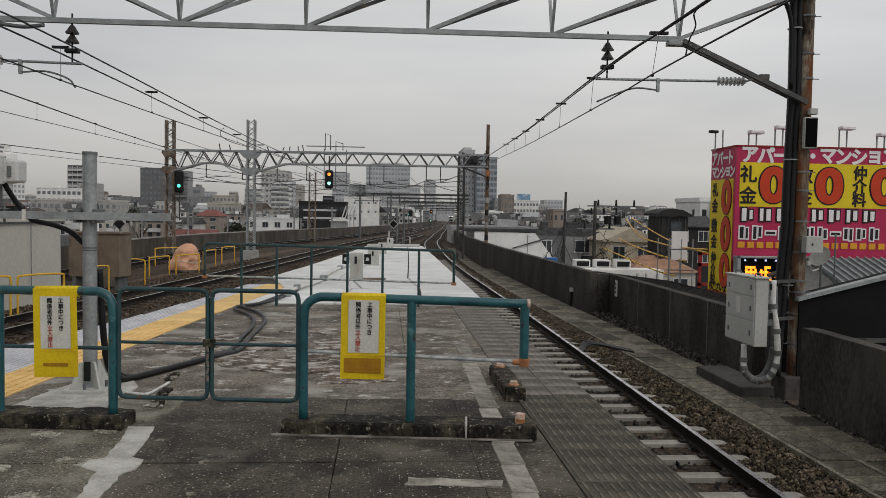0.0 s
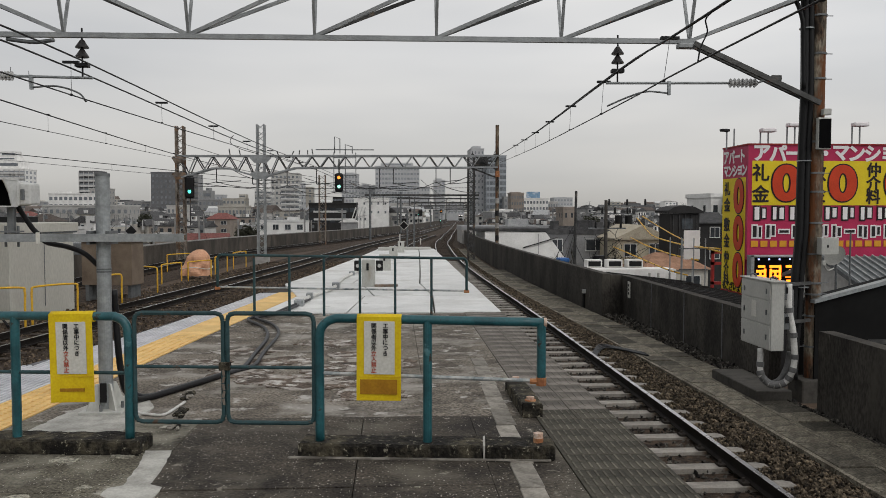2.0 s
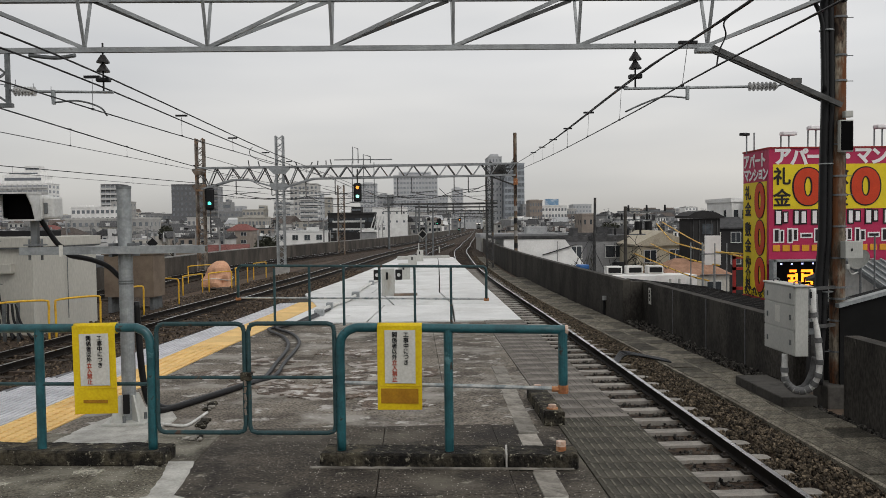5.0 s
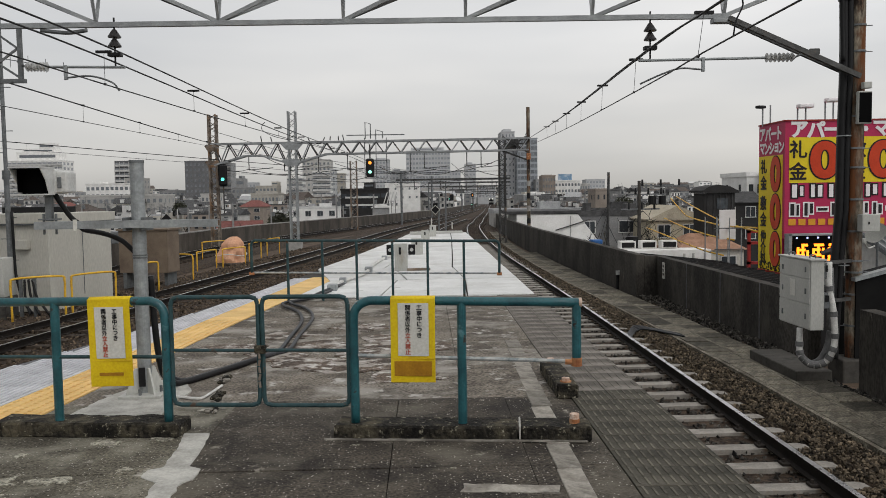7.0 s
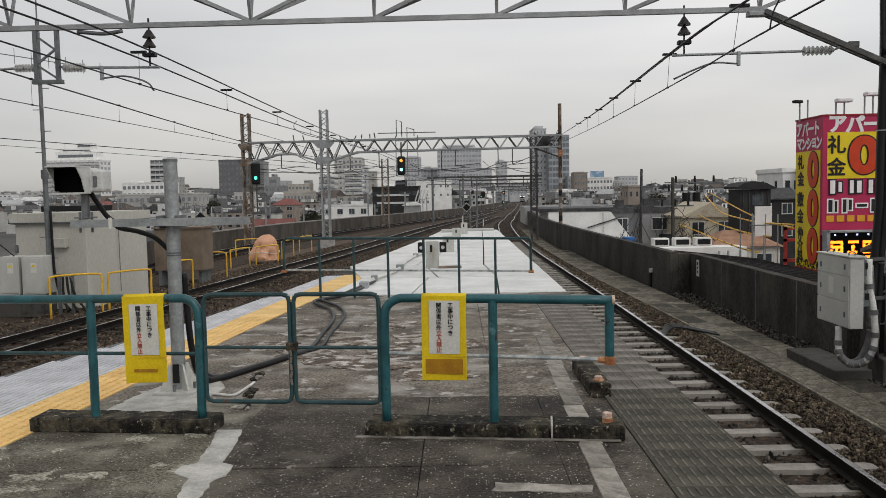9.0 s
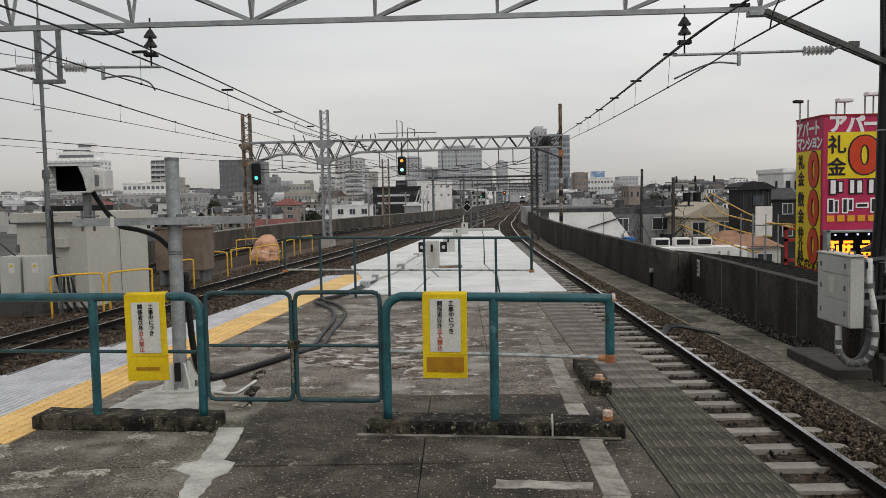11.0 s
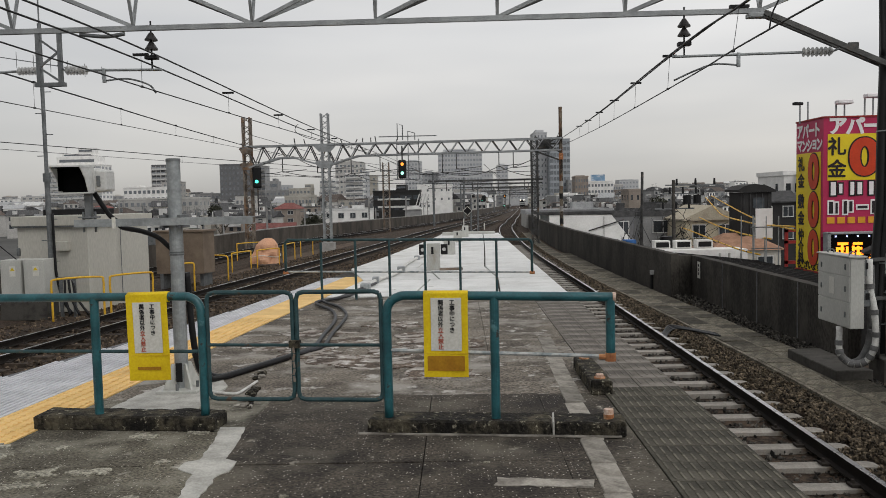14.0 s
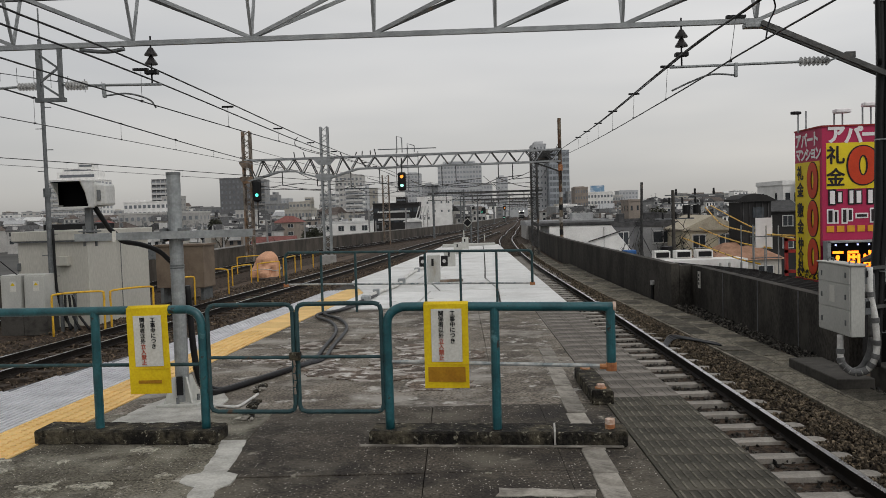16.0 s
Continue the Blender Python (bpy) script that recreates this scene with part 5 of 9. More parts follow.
def build_hoses():
    for k, (r, pts) in enumerate(((0.023, [(-2.06, 5.0, 0.30), (-2.03, 5.06, 0.12), (-1.96, 5.2, 0.04), (-1.72, 5.69, 0.035), (-1.47, 6.25, 0.035), (-1.34, 6.6, 0.035), (-1.36, 7.48, 0.035), (-1.40, 8.6, 0.035), (-1.58, 9.5, 0.035), (-1.90, 10.2, 0.035), (-1.95, 10.55, 0.035), (-1.70, 11.0, 0.035), (-1.52, 11.9, 0.05), (-1.30, 13.0, 0.05)]),
                                  (0.021, [(-2.04, 5.08, 0.28), (-2.0, 5.14, 0.11), (-1.90, 5.32, 0.035), (-1.66, 5.86, 0.033), (-1.42, 6.38, 0.033), (-1.25, 6.7, 0.033), (-1.27, 7.5, 0.033), (-1.30, 8.9, 0.033), (-1.50, 9.8, 0.033), (-1.80, 10.4, 0.033), (-1.86, 10.65, 0.033), (-1.60, 11.1, 0.04), (-1.40, 12.0, 0.05)]))):
        h = thing("corrugated_hose", "dark corrugated cable hose lying in a curve on the platform", "hose", None, "cable hoses")
        bm = bmesh.new()
        tube(bm, pts, r, 10, 12)
        part("hose_skin", bm, M_HOSE, h)
    h = thing("cable_duct", "short pale bent pipe lying by the gate", "hose", None, "cable hoses")
    bm = bmesh.new()
    tube(bm, [(-1.93, 4.83, 0.014), (-1.80, 4.76, 0.013), (-1.66, 4.70, 0.013), (-1.615, 4.74, 0.013), (-1.60, 4.84, 0.013), (-1.57, 5.16, 0.012)], 0.012, 8)
    part("hose_skin", bm, M_CONDUIT, h)
    # pale conduit with couplings over the white sheets
    c = thing("surface_conduit", "pale conduit with grey boxes running over white sheeting", "conduit")
    path = [(-1.42, 12.3, 0.06), (-1.35, 13.4, 0.06), (-1.12, 14.5, 0.06), (-1.02, 15.6, 0.06), (-1.0, 17.2, 0.06), (-0.85, 19.0, 0.06), (-0.62, 20.6, 0.06), (-0.40, 22.5, 0.06)]
    bm = bmesh.new()
    tube(bm, path, 0.035, 8, 6)
    part("pipe", bm, M_CONDUIT, c)
    for p, s in ((path[0], (0.16, 0.22, 0.12)), (path[1], (0.12, 0.16, 0.14)), (path[3], (0.16, 0.2, 0.15)), (path[5], (0.14, 0.16, 0.12))):
        bm = bmesh.new()
        box(bm, p, s, bevel=0.01)
        part("junction_box", bm, M_GALV, c)
    # a small broken drain by the gate
    d = thing("drain_rubble", "broken bit of rusty drain frame in the paving", "rubble")
    rng = random.Random(4)
    for k in range(22):
        bm = bmesh.new()
        f = rng.random()
        s = rng.uniform(0.02, 0.075)
        block(bm, (-1.44 - 0.20 * f + rng.uniform(-0.04, 0.04), 4.25 + 1.35 * f, 0.012), (s, s * rng.uniform(0.8, 1.5), s * 0.6), k, 0.006)
        part("fragment", bm, M_KERB if k % 2 else M_PALE, d)


def build_far_platform_things():
    specs = (("signal_box", -0.33, 15.9, 0.28, 0.26, 0.60, True), ("signal_box", -0.03, 20.8, 0.32, 0.3, 0.46, False), ("signal_box", 0.20, 27.2, 0.30, 0.3, 0.40, False), ("signal_box", 0.50, 30.8, 0.26, 0.3, 0.46, False))
    for name, x, y, w, d, h, eyes in specs:
        t = thing(name, "pale grey metal signalling box standing on the platform", "signal box", None, "signal boxes")
        bm = bmesh.new()
        box(bm, (x, y, h / 2), (w, d, h), bevel=0.012)
        part("casing", bm, M_CAB, t)
        bm = bmesh.new()
        box(bm, (x - 0.02, y - d / 2 - 0.005, h * 0.75), (0.05, 0.012, h * 0.26))
        part("slot", bm, M_BLACK, t)
        if eyes:
            for s in (-1, 1):
                bm = bmesh.new()
                box(bm, (x + s * 0.235, y - 0.03, 0.47), (0.15, 0.16, 0.22), bevel=0.01)
                lamp = part("lamp_head", bm, M_BLACK, t, "dark lamp head")
                bm = bmesh.new()
                rod(bm, (x + s * 0.235, y - 0.105, 0.47), (x + s * 0.235, y - 0.125, 0.47), 0.04, 12)
                part("lens", bm, M_PORC, lamp, "pale lens")
        if y > 30:
            bm = bmesh.new()
            rod(bm, (x - 0.05, y, h), (x - 0.05, y, h + 0.28), 0.025, 8)
            part("tube", bm, M_CAB, t)
    bar_t = thing("timber_baulk", "rusty brown bar lying by a signalling box", "bar")
    bm = bmesh.new()
    box(bm, (0.05, 15.75, 0.045), (0.5, 0.09, 0.05), rz=4, bevel=0.006)
    part("bar_body", bm, M_RUSTY_LATTICE, bar_t)
    for x, y, w, h in ((-0.1, 32.6, 0.7, 0.12), (1.2, 33.3, 1.2, 0.10)):
        bm = bmesh.new()
        box(bm, (x, y, h / 2 + 0.01), (w, 0.5, h), bevel=0.02)
        solid("covered_plinth", bm, M_CAB, "low pale plinth at the platform's end", "plinth", "plinths")


build_kerbs()
build_fences()
notice(FENCE @ pose(-1.268, 0, 0.930), -1.0, "yellow warning board with upright black and red writing", False)
notice(FENCE @ pose(0.832, 0, 0.922), 0.3, "yellow warning board with a brown taped lower label", True)
build_lamp_post()
build_hoses()
build_far_platform_things()


# ---------------------------------------------------------------- overhead line
def lattice_post(parent, x, y, z0, z1, w, material, name="lattice_post"):
    """A square lattice mast: four corner angles and zigzag lacing."""
    bm = bmesh.new()
    for sx in (-1, 1):
        for sy in (-1, 1):
            bar(bm, (x + sx * w / 2, y + sy * w / 2, z0), (x + sx * w / 2, y + sy * w / 2, z1), 0.09, 0.09)
    post = part(name, bm, material, parent)
    bm = bmesh.new()
    n = max(3, int((z1 - z0) / (w * 0.8)))
    for k in range(n):
        a, b = z0 + (z1 - z0) * k / n, z0 + (z1 - z0) * (k + 1) / n
        s = 1 if k % 2 else -1
        for sy in (-1, 1):
            bar(bm, (x - s * sy * w / 2, y + sy * w / 2, a), (x + s * sy * w / 2, y + sy * w / 2, b), 0.075, 0.03)
            bar(bm, (x + sy * w / 2, y - s * sy * w / 2, a), (x + sy * w / 2, y + s * sy * w / 2, b), 0.03, 0.075)
    part("lacing", bm, material, post)
    return post


def insulator(bm, a, b, r, n):
    """A ribbed insulator from a to b."""
    a, b = Vector(a), Vector(b)
    rod(bm, a, b, r * 0.4, 8)
    for k in range(n):
        p = a.lerp(b, (k + 0.5) / n)
        d = (b - a).normalized() * ((b - a).length / n * 0.28)
        rod(bm, p - d, p + d, r, 12, r * 0.55)


def build_near_portal():
    y = 10.9
    p = thing("catenary_portal", "grey steel triangular truss portal over the tracks", "portal")
    top = 5.12
    nodes = [-8.55, -6.65, -4.76, -2.90, -0.99, 0.89, 2.85, 4.90]
    bm = bmesh.new()
    bar(bm, (-9.5, y, 4.30), (4.98, y, 4.335), 0.075, 0.075)
    part("lower_chord", bm, M_TRUSS, p)
    for s in (-0.28, 0.28):
        bm = bmesh.new()
        bar(bm, (-9.5, y + s, top + 0.03), (7.0, y + s, top + 0.06), 0.10, 0.10)
        part("upper_chord", bm, M_TRUSS, p)
    for i, x in enumerate(nodes):
        for s in (-0.28, 0.28):
            bm = bmesh.new()
            bar(bm, (x, y, 4.34), (x, y + s, top), 0.045, 0.03)
            part("strut", bm, M_TRUSS, p)
        left = x < -2.0
        x2 = nodes[i - 1] if left and i else (nodes[i + 1] if not left and i + 1 < len(nodes) else (6.95 if not left else None))
        if x2 is not None:
            # the rear diagonal is darker than the front one
            for s in (-0.28, 0.28):
                bm = bmesh.new()
                bar(bm, (x, y, 4.34), (x2 + (0.06 if left else -0.06), y + s, top), 0.04, 0.055)
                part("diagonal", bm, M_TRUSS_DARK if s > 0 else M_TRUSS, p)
        if x == -2.90:
            for s in (-0.28, 0.28):
                bm = bmesh.new()
                bar(bm, (x, y, 4.34), (-1.05, y + s, top), 0.04, 0.055)
                part("diagonal", bm, M_TRUSS, p)
    bm = bmesh.new()
    box(bm, (4.88, y, 4.26), (0.34, 0.16, 0.07), bevel=0.01)
    part("end_shoe", bm, M_TRUSS, p)
    for s in (-0.2, 0.2):
        bm = bmesh.new()
        bar(bm, (4.95, y + s * 0.4, 4.29), (6.95, y + s, 3.42 + (0.03 if s > 0 else -0.06)), 0.055 if s > 0 else 0.07, 0.05 if s > 0 else 0.075)
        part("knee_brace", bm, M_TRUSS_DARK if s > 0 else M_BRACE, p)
    bm = bmesh.new()
    box(bm, (6.28, y - 0.10, 3.76), (0.16, 0.05, 0.09), bevel=0.01)
    part("brace_plate", bm, M_BRACE, p)
    # cable clips sagging under the chord
    bm = bmesh.new()
    tube(bm, [(-5.6, y, 4.24), (-5.2, y, 4.20), (-4.9, y, 4.235)], 0.03, 6)
    part("cable_loop", bm, M_GALV_DARK, p)
    # the rusty pole
    q = thing("rusty_pole", "rust-streaked steel pole with bands and thick black cables", "pole")
    x = 7.0
    bm = bmesh.new()
    rod(bm, (x, y, -1.15), (x, y, 7.4), 0.118, 18)
    part("shaft", bm, M_RUSTY_POLE, q)
    bm = bmesh.new()
    box(bm, (x, y, -1.3), (0.55, 0.5, 0.5), bevel=0.03)
    part("footing", bm, M_PLINTH, q)
    for z in (-0.55, -0.05, 0.30, 0.48, 0.95, 1.45, 1.95, 2.25, 2.75, 3.75, 4.15, 4.75, 5.25):
        bm = bmesh.new()
        rod(bm, (x, y, z), (x, y, z + 0.03), 0.132, 18)
        bar(bm, (x - 0.23, y - 0.02, z + 0.015), (x + 0.23, y - 0.02, z + 0.015), 0.012, 0.012)
        part("band", bm, M_GALV_DARK, q)
    for z in (0.42, 2.45, 4.55):
        bm = bmesh.new()
        rod(bm, (x - 0.20, y - 0.02, z), (x - 0.20, y - 0.02, z + 0.018), 0.115, 14)
        part("cable_tie", bm, M_GALV, q, "bright metal strap")
    for k, (dx, dy, r) in enumerate(((-0.245, -0.04, 0.060), (-0.155, -0.05, 0.052), (-0.20, 0.09, 0.05))):
        bm = bmesh.new()
        tube(bm, [(x + dx - 0.02, y + dy, 6.6), (x + dx, y + dy, 5.0), (x + dx + 0.02, y + dy, 3.6), (x + dx - 0.01, y + dy, 2.2), (x + dx - 0.02, y + dy, 1.3), (x + dx - 0.07, y + dy, 0.6), (x + dx - 0.10, y + dy - 0.02, 0.1), (x + dx - 0.16, y + dy - 0.05, -0.6), (x + dx - 0.2, y + dy - 0.1, -1.05)], r, 10, 5)
        part("black_cable", bm, M_BLACK, q, "thick black ribbed cable")
    bm = bmesh.new()
    tube(bm, [(6.2, y, 5.15), (6.5, y - 0.1, 5.05), (6.68, y - 0.1, 4.7), (6.72, y - 0.08, 4.2), (6.74, y - 0.08, 3.6)], 0.035, 8)
    part("black_cable", bm, M_BLACK, q)
    bm = bmesh.new()
    box(bm, (x + 0.02, y - 0.19, 2.88), (0.215, 0.09, 0.50), bevel=0.012)
    pan = part("dark_panel", bm, M_CAB, q, "small framed black panel")
    bm = bmesh.new()
    box(bm, (x + 0.02, y - 0.239, 2.88), (0.190, 0.012, 0.455))
    part("panel_face", bm, M_BLACK_GLASS, pan)
    bm = bmesh.new()
    box(bm, (x + 0.1, y - 0.24, 1.10), (0.28, 0.16, 0.27), bevel=0.01)
    jb = part("junction_box", bm, M_CAB, q, "small grey box")
    bm = bmesh.new()
    box(bm, (x + 0.06, y - 0.325, 1.10), (0.02, 0.012, 0.04))
    part("latch", bm, M_BLACK, jb)
    bm = bmesh.new()
    box(bm, (x + 0.05, y - 0.2, 3.22), (0.13, 0.1, 0.1), bevel=0.01)
    part("junction_box", bm, M_CAB, q)
    # equipment cabinet in front of the pole
    c = thing("equipment_cabinet", "pale grey steel equipment cabinet with three doors", "cabinet")
    bm = bmesh.new()
    box(bm, (5.65, 9.79, 0.155), (0.19, 0.98, 0.98), bevel=0.008)
    part("cabinet_body", bm, M_CAB, c)
    for z, h in ((0.51, 0.245), (0.205, 0.34), (-0.15, 0.34)):
        bm = bmesh.new()
        box(bm, (5.548, 9.79, z), (0.016, 0.95, h), bevel=0.004)
        d = part("door", bm, M_CAB, c)
        for yy, zz in ((9.42, z), (10.15, z - 0.02)):
            bm = bmesh.new()
            box(bm, (5.535, yy, zz), (0.014, 0.03, 0.075), bevel=0.004)
            part("latch", bm, M_GALV_DARK, d)
    bm = bmesh.new()
    box(bm, (5.537, 9.82, 0.22), (0.004, 0.16, 0.24))
    part("label_plate", bm, M_PAPER, c)
    bm = bmesh.new()
    box(bm, (5.65, 9.79, 0.655), (0.24, 1.04, 0.02), bevel=0.004)
    part("rain_lid", bm, M_CAB, c)
    for yy in (9.45, 10.1):
        bm = bmesh.new()
        tube(bm, [(5.61, yy, 0.66), (5.61, yy, 0.70), (5.65, yy, 0.715), (5.69, yy, 0.70), (5.69, yy, 0.66)], 0.01, 6)
        part("lifting_eye", bm, M_GALV_DARK, c)
    for z in (0.5, 0.08):
        bm = bmesh.new()
        box(bm, (5.79, 9.36, z), (0.09, 0.1, 0.22), bevel=0.006)
        sw = part("switch_box", bm, M_GALV_DARK, c)
        bm = bmesh.new()
        box(bm, (5.79, 9.305, z + 0.03), (0.05, 0.012, 0.09))
        part("switch_face", bm, M_BLACK, sw)
    for zz in (-0.1, 0.5):
        bm = bmesh.new()
        bar(bm, (5.70, 10.2, zz), (6.9, 10.8, zz), 0.05, 0.05)
        part("bracket", bm, M_TRUSS_DARK, c)
    # conduits of the cabinet
    k = thing("conduit_loop", "pale jointed conduit bent in a loop under a cabinet", "conduit")
    pts = [(5.82, 9.33, 0.62), (5.83, 9.33, 0.25), (5.89, 9.33, -0.05), (5.92, 9.33, -0.42), (5.89, 9.33, -0.64), (5.81, 9.38, -0.80), (5.68, 9.45, -0.85), (5.57, 9.52, -0.78), (5.53, 9.56, -0.66), (5.54, 9.58, -0.34)]
    bm = bmesh.new()
    tube(bm, pts, 0.044, 12, 6)
    part("pipe", bm, M_CONDUIT, k)
    bm = bmesh.new()
    tube(bm, [(5.94, 9.5, -0.38), (5.90, 9.5, -0.6), (5.80, 9.52, -0.8), (5.66, 9.6, -0.88)], 0.046, 10)
    part("pipe", bm, M_CONDUIT_DARK, k)
    path = smooth_path(pts, 6)
    for i in (6, 13, 18, 23, 27, 31, 34, 37, 40, 43, 47, 50):
        bm = bmesh.new()
        d = (path[i + 1] - path[i - 1]).normalized() * 0.035
        rod(bm, path[i] - d, path[i] + d, 0.055, 12)
        part("coupling", bm, M_CONDUIT_DARK, k)
    bm = bmesh.new()
    tube(bm, [(6.02, 9.7, 0.5), (6.04, 9.7, 0.0), (6.04, 9.7, -0.4)], 0.05, 10)
    part("pipe", bm, M_CONDUIT_DARK, k)
    s = thing("concrete_plinth", "dark concrete plinth beside the trough lids", "plinth")
    bm = bmesh.new()
    block(bm, (5.95, 10.85, -1.20), (0.54, 1.75, 0.28), 9, 0.004)
    part("plinth_body", bm, M_PLINTH, s)


def wire_set(label, mess, cont, n_drop, double, y_drop):
    w = thing("overhead_wire", label, "overhead wire", None, "overhead wires")
    for dx in ((-0.09, 0.09) if double else (0.0,)):
        bm = bmesh.new()
        tube(bm, [(x + dx, y, z + dx * 0.6) for x, y, z in mess], 0.013 if double else 0.016, 6, 4)
        part("messenger_wire", bm, M_WIRE, w)
    bm = bmesh.new()
    tube(bm, cont, 0.010, 6, 4)
    part("contact_wire", bm, M_WIRE_L if not double else M_WIRE, w)
    tm = [(p[0], p[1]) for p in mess], [(p[2], p[1]) for p in mess]
    tc = [(p[0], p[1]) for p in cont], [(p[2], p[1]) for p in cont]
    for k in range(n_drop):
        y = y_drop[0] + (y_drop[1] - y_drop[0]) * k / max(1, n_drop - 1)
        a = Vector((interp(tm[0], y), y, interp(tm[1], y)))
        b = Vector((interp(tc[0], y), y, interp(tc[1], y)))
        bm = bmesh.new()
        rod(bm, a, b, 0.004, 5)
        dr = part("dropper", bm, M_WIRE_L, w)
        bm = bmesh.new()
        box(bm, a, (0.23 if double else 0.06, 0.06, 0.035))
        part("clamp", bm, M_WIRE, dr)
        bm = bmesh.new()
        box(bm, b, (0.03, 0.05, 0.03))
        part("clamp", bm, M_WIRE, dr)
    return w


def build_wires():
    wire_set("double black messenger wire over the single track", [(3.45, -14, 4.2), (3.5, -5, 3.86), (3.6, 6.67, 3.77), (3.76, 10.9, 3.86), (4.8, 25, 4.18), (6.1, 43.8, 4.78)],
             [(3.45, -14, 3.3), (3.45, -5, 3.27), (3.5, 6.45, 3.26), (3.72, 10.9, 3.30), (4.8, 25, 3.72), (6.15, 43.8, 4.38)], 8, True, (4.2, 32))
    wire_set("double black messenger wire beside the platform", [(-5.0, -14, 4.0), (-4.75, 0, 3.85), (-4.6, 6, 3.78), (-4.5, 10.9, 3.84), (-4.35, 25, 3.83), (-4.1, 45, 4.06), (-2.5, 60, 3.75), (1.5, 85, 4.0)],
             [(-5.0, -14, 3.35), (-4.75, 0, 3.33), (-4.5, 10.9, 3.36), (-4.32, 26, 3.62), (-4.1, 45, 3.98), (-2.5, 60, 3.4), (1.5, 85, 3.4)], 9, True, (6, 42))
    wire_set("black messenger wire over an outer track", [(-7.1, -2, 3.94), (-7.91, 12.74, 4.0), (-8.7, 29, 4.0), (-9.5, 46, 4.23), (-6.5, 66, 4.0), (-1.0, 88, 4.0)],
             [(-7.1, -2, 3.2), (-7.91, 12.74, 3.48), (-8.7, 29, 3.80), (-9.5, 46, 4.14), (-6.5, 66, 3.5), (-1.0, 88, 3.4)], 7, False, (14, 42))
    wire_set("black messenger wire over the outermost track", [(-20.5, 20, 4.1), (-16.6, 28.1, 4.0), (-8.0, 46, 3.56), (-5.0, 66, 3.9), (0.5, 92, 3.8)],
             [(-20.5, 20, 3.9), (-16.6, 28.1, 3.74), (-8.0, 46, 3.28), (-5.0, 66, 3.3), (0.5, 92, 3.2)], 4, False, (25, 42))
    sp = thing("span_wire", "thin dark span and feeder wires round the gantry", "wire")
    for a, c, sag in (((-12.0, 47.5, 3.15), (4.7, 46.5, 3.05), 0.10), ((-7.4, 47.5, 2.7), (4.7, 46.5, 2.6), 0.2), ((-12.0, 46.2, 3.4), (-7.4, 45.6, 2.9), 0.05), ((-5.0, 46, 3.6), (1.0, 88, 3.0), 0.5), ((1.8, 46, 3.5), (6.5, 88, 3.2), 0.5), ((2.4, 46, 3.0), (6.9, 88, 2.7), 0.2),
                      ((-1.6, 88, 3.75), (-3.4, 98, 3.0), 0.1), ((4.7, 46, 3.9), (9.0, 88, 3.9), 0.3), ((-12.1, 46.3, 5.6), (-6.2, 72, 4.6), 0.3), ((-6.2, 72, 4.4), (-3.4, 98, 3.1), 0.3), ((6.0, 44, 5.2), (9.0, 88, 4.4), 0.4)):
        bm = bmesh.new()
        a, c = Vector(a), Vector(c)
        tube(bm, [a, a.lerp(c, 0.5) - Vector((0, 0, sag)), c], 0.016, 5)
        part("wire_run", bm, M_WIRE, sp)
    y = 10.9
    # hanging insulators, registration tubes and steady arms
    for x, x0, x1, ix, jx, cx, cz in ((3.75, 3.57, 5.55, 5.56, 6.02, 4.58, 3.38), (-4.49, -4.34, -5.55, -5.52, -5.86, -5.25, 3.40)):
        a = thing("registration_arm", "grey steel tube arm with a ribbed insulator", "wire support", None, "registration arms")
        bm = bmesh.new()
        rod(bm, (x0, y, 3.67), (x1, y, 3.69), 0.021, 10)
        part("tube", bm, M_GALV, a)
        bm = bmesh.new()
        insulator(bm, (ix, y, 3.69), (jx, y, 3.695), 0.075, 7)
        part("insulator", bm, M_PORC, a, "pale ribbed insulator")
        bm = bmesh.new()
        rod(bm, (jx, y, 3.695), (jx + (0.22 if x > 0 else -0.12), y, 3.78), 0.015, 6)
        part("hook", bm, M_GALV_DARK, a)
        bm = bmesh.new()
        box(bm, (cx, y, 3.60), (0.05, 0.05, 0.22), bevel=0.006)
        part("drop_bracket", bm, M_GALV, a)
        s = -1 if x > 0 else 1
        bm = bmesh.new()
        tube(bm, [(cx, y, 3.52), (cx + s * 0.35, y + 0.05, 3.55), (cx + s * 0.65, y + 0.12, 3.46), (cx + s * (0.95 if x > 0 else 0.75), y + 0.15, 3.33)], 0.014, 6)
        part("steady_arm", bm, M_GALV_DARK, a)
        h = thing("hanging_insulator", "dark bell insulator hanging from the truss", "insulator", None, "hanging insulators")
        bm = bmesh.new()
        rod(bm, (x, y, 4.42), (x, y, 3.66), 0.014, 6)
        part("stem", bm, M_WIRE, h)
        for z in (4.14, 4.00):
            bm = bmesh.new()
            rod(bm, (x, y, z), (x, y, z + 0.10), 0.095, 14, 0.03)
            rod(bm, (x, y, z - 0.02), (x, y, z), 0.098, 14)
            part("bell", bm, M_PORC_DARK, h)
        bm = bmesh.new()
        box(bm, (x, y, 3.86), (0.2, 0.12, 0.06), bevel=0.01)
        part("wire_clamp", bm, M_WIRE, h)
    # drop frame under the truss, on the far side of the platform
    f = thing("drop_frame", "grey steel drop frame with cross bracing under the truss", "wire support")
    for x in (-6.27, -5.93):
        bm = bmesh.new()
        bar(bm, (x, y, 4.34), (x, y, 3.46), 0.06, 0.06)
        part("hanger", bm, M_GALV_DARK, f)
    bm = bmesh.new()
    bar(bm, (-6.34, y, 3.48), (-5.86, y, 3.48), 0.07, 0.06)
    part("foot_bar", bm, M_GALV_DARK, f)
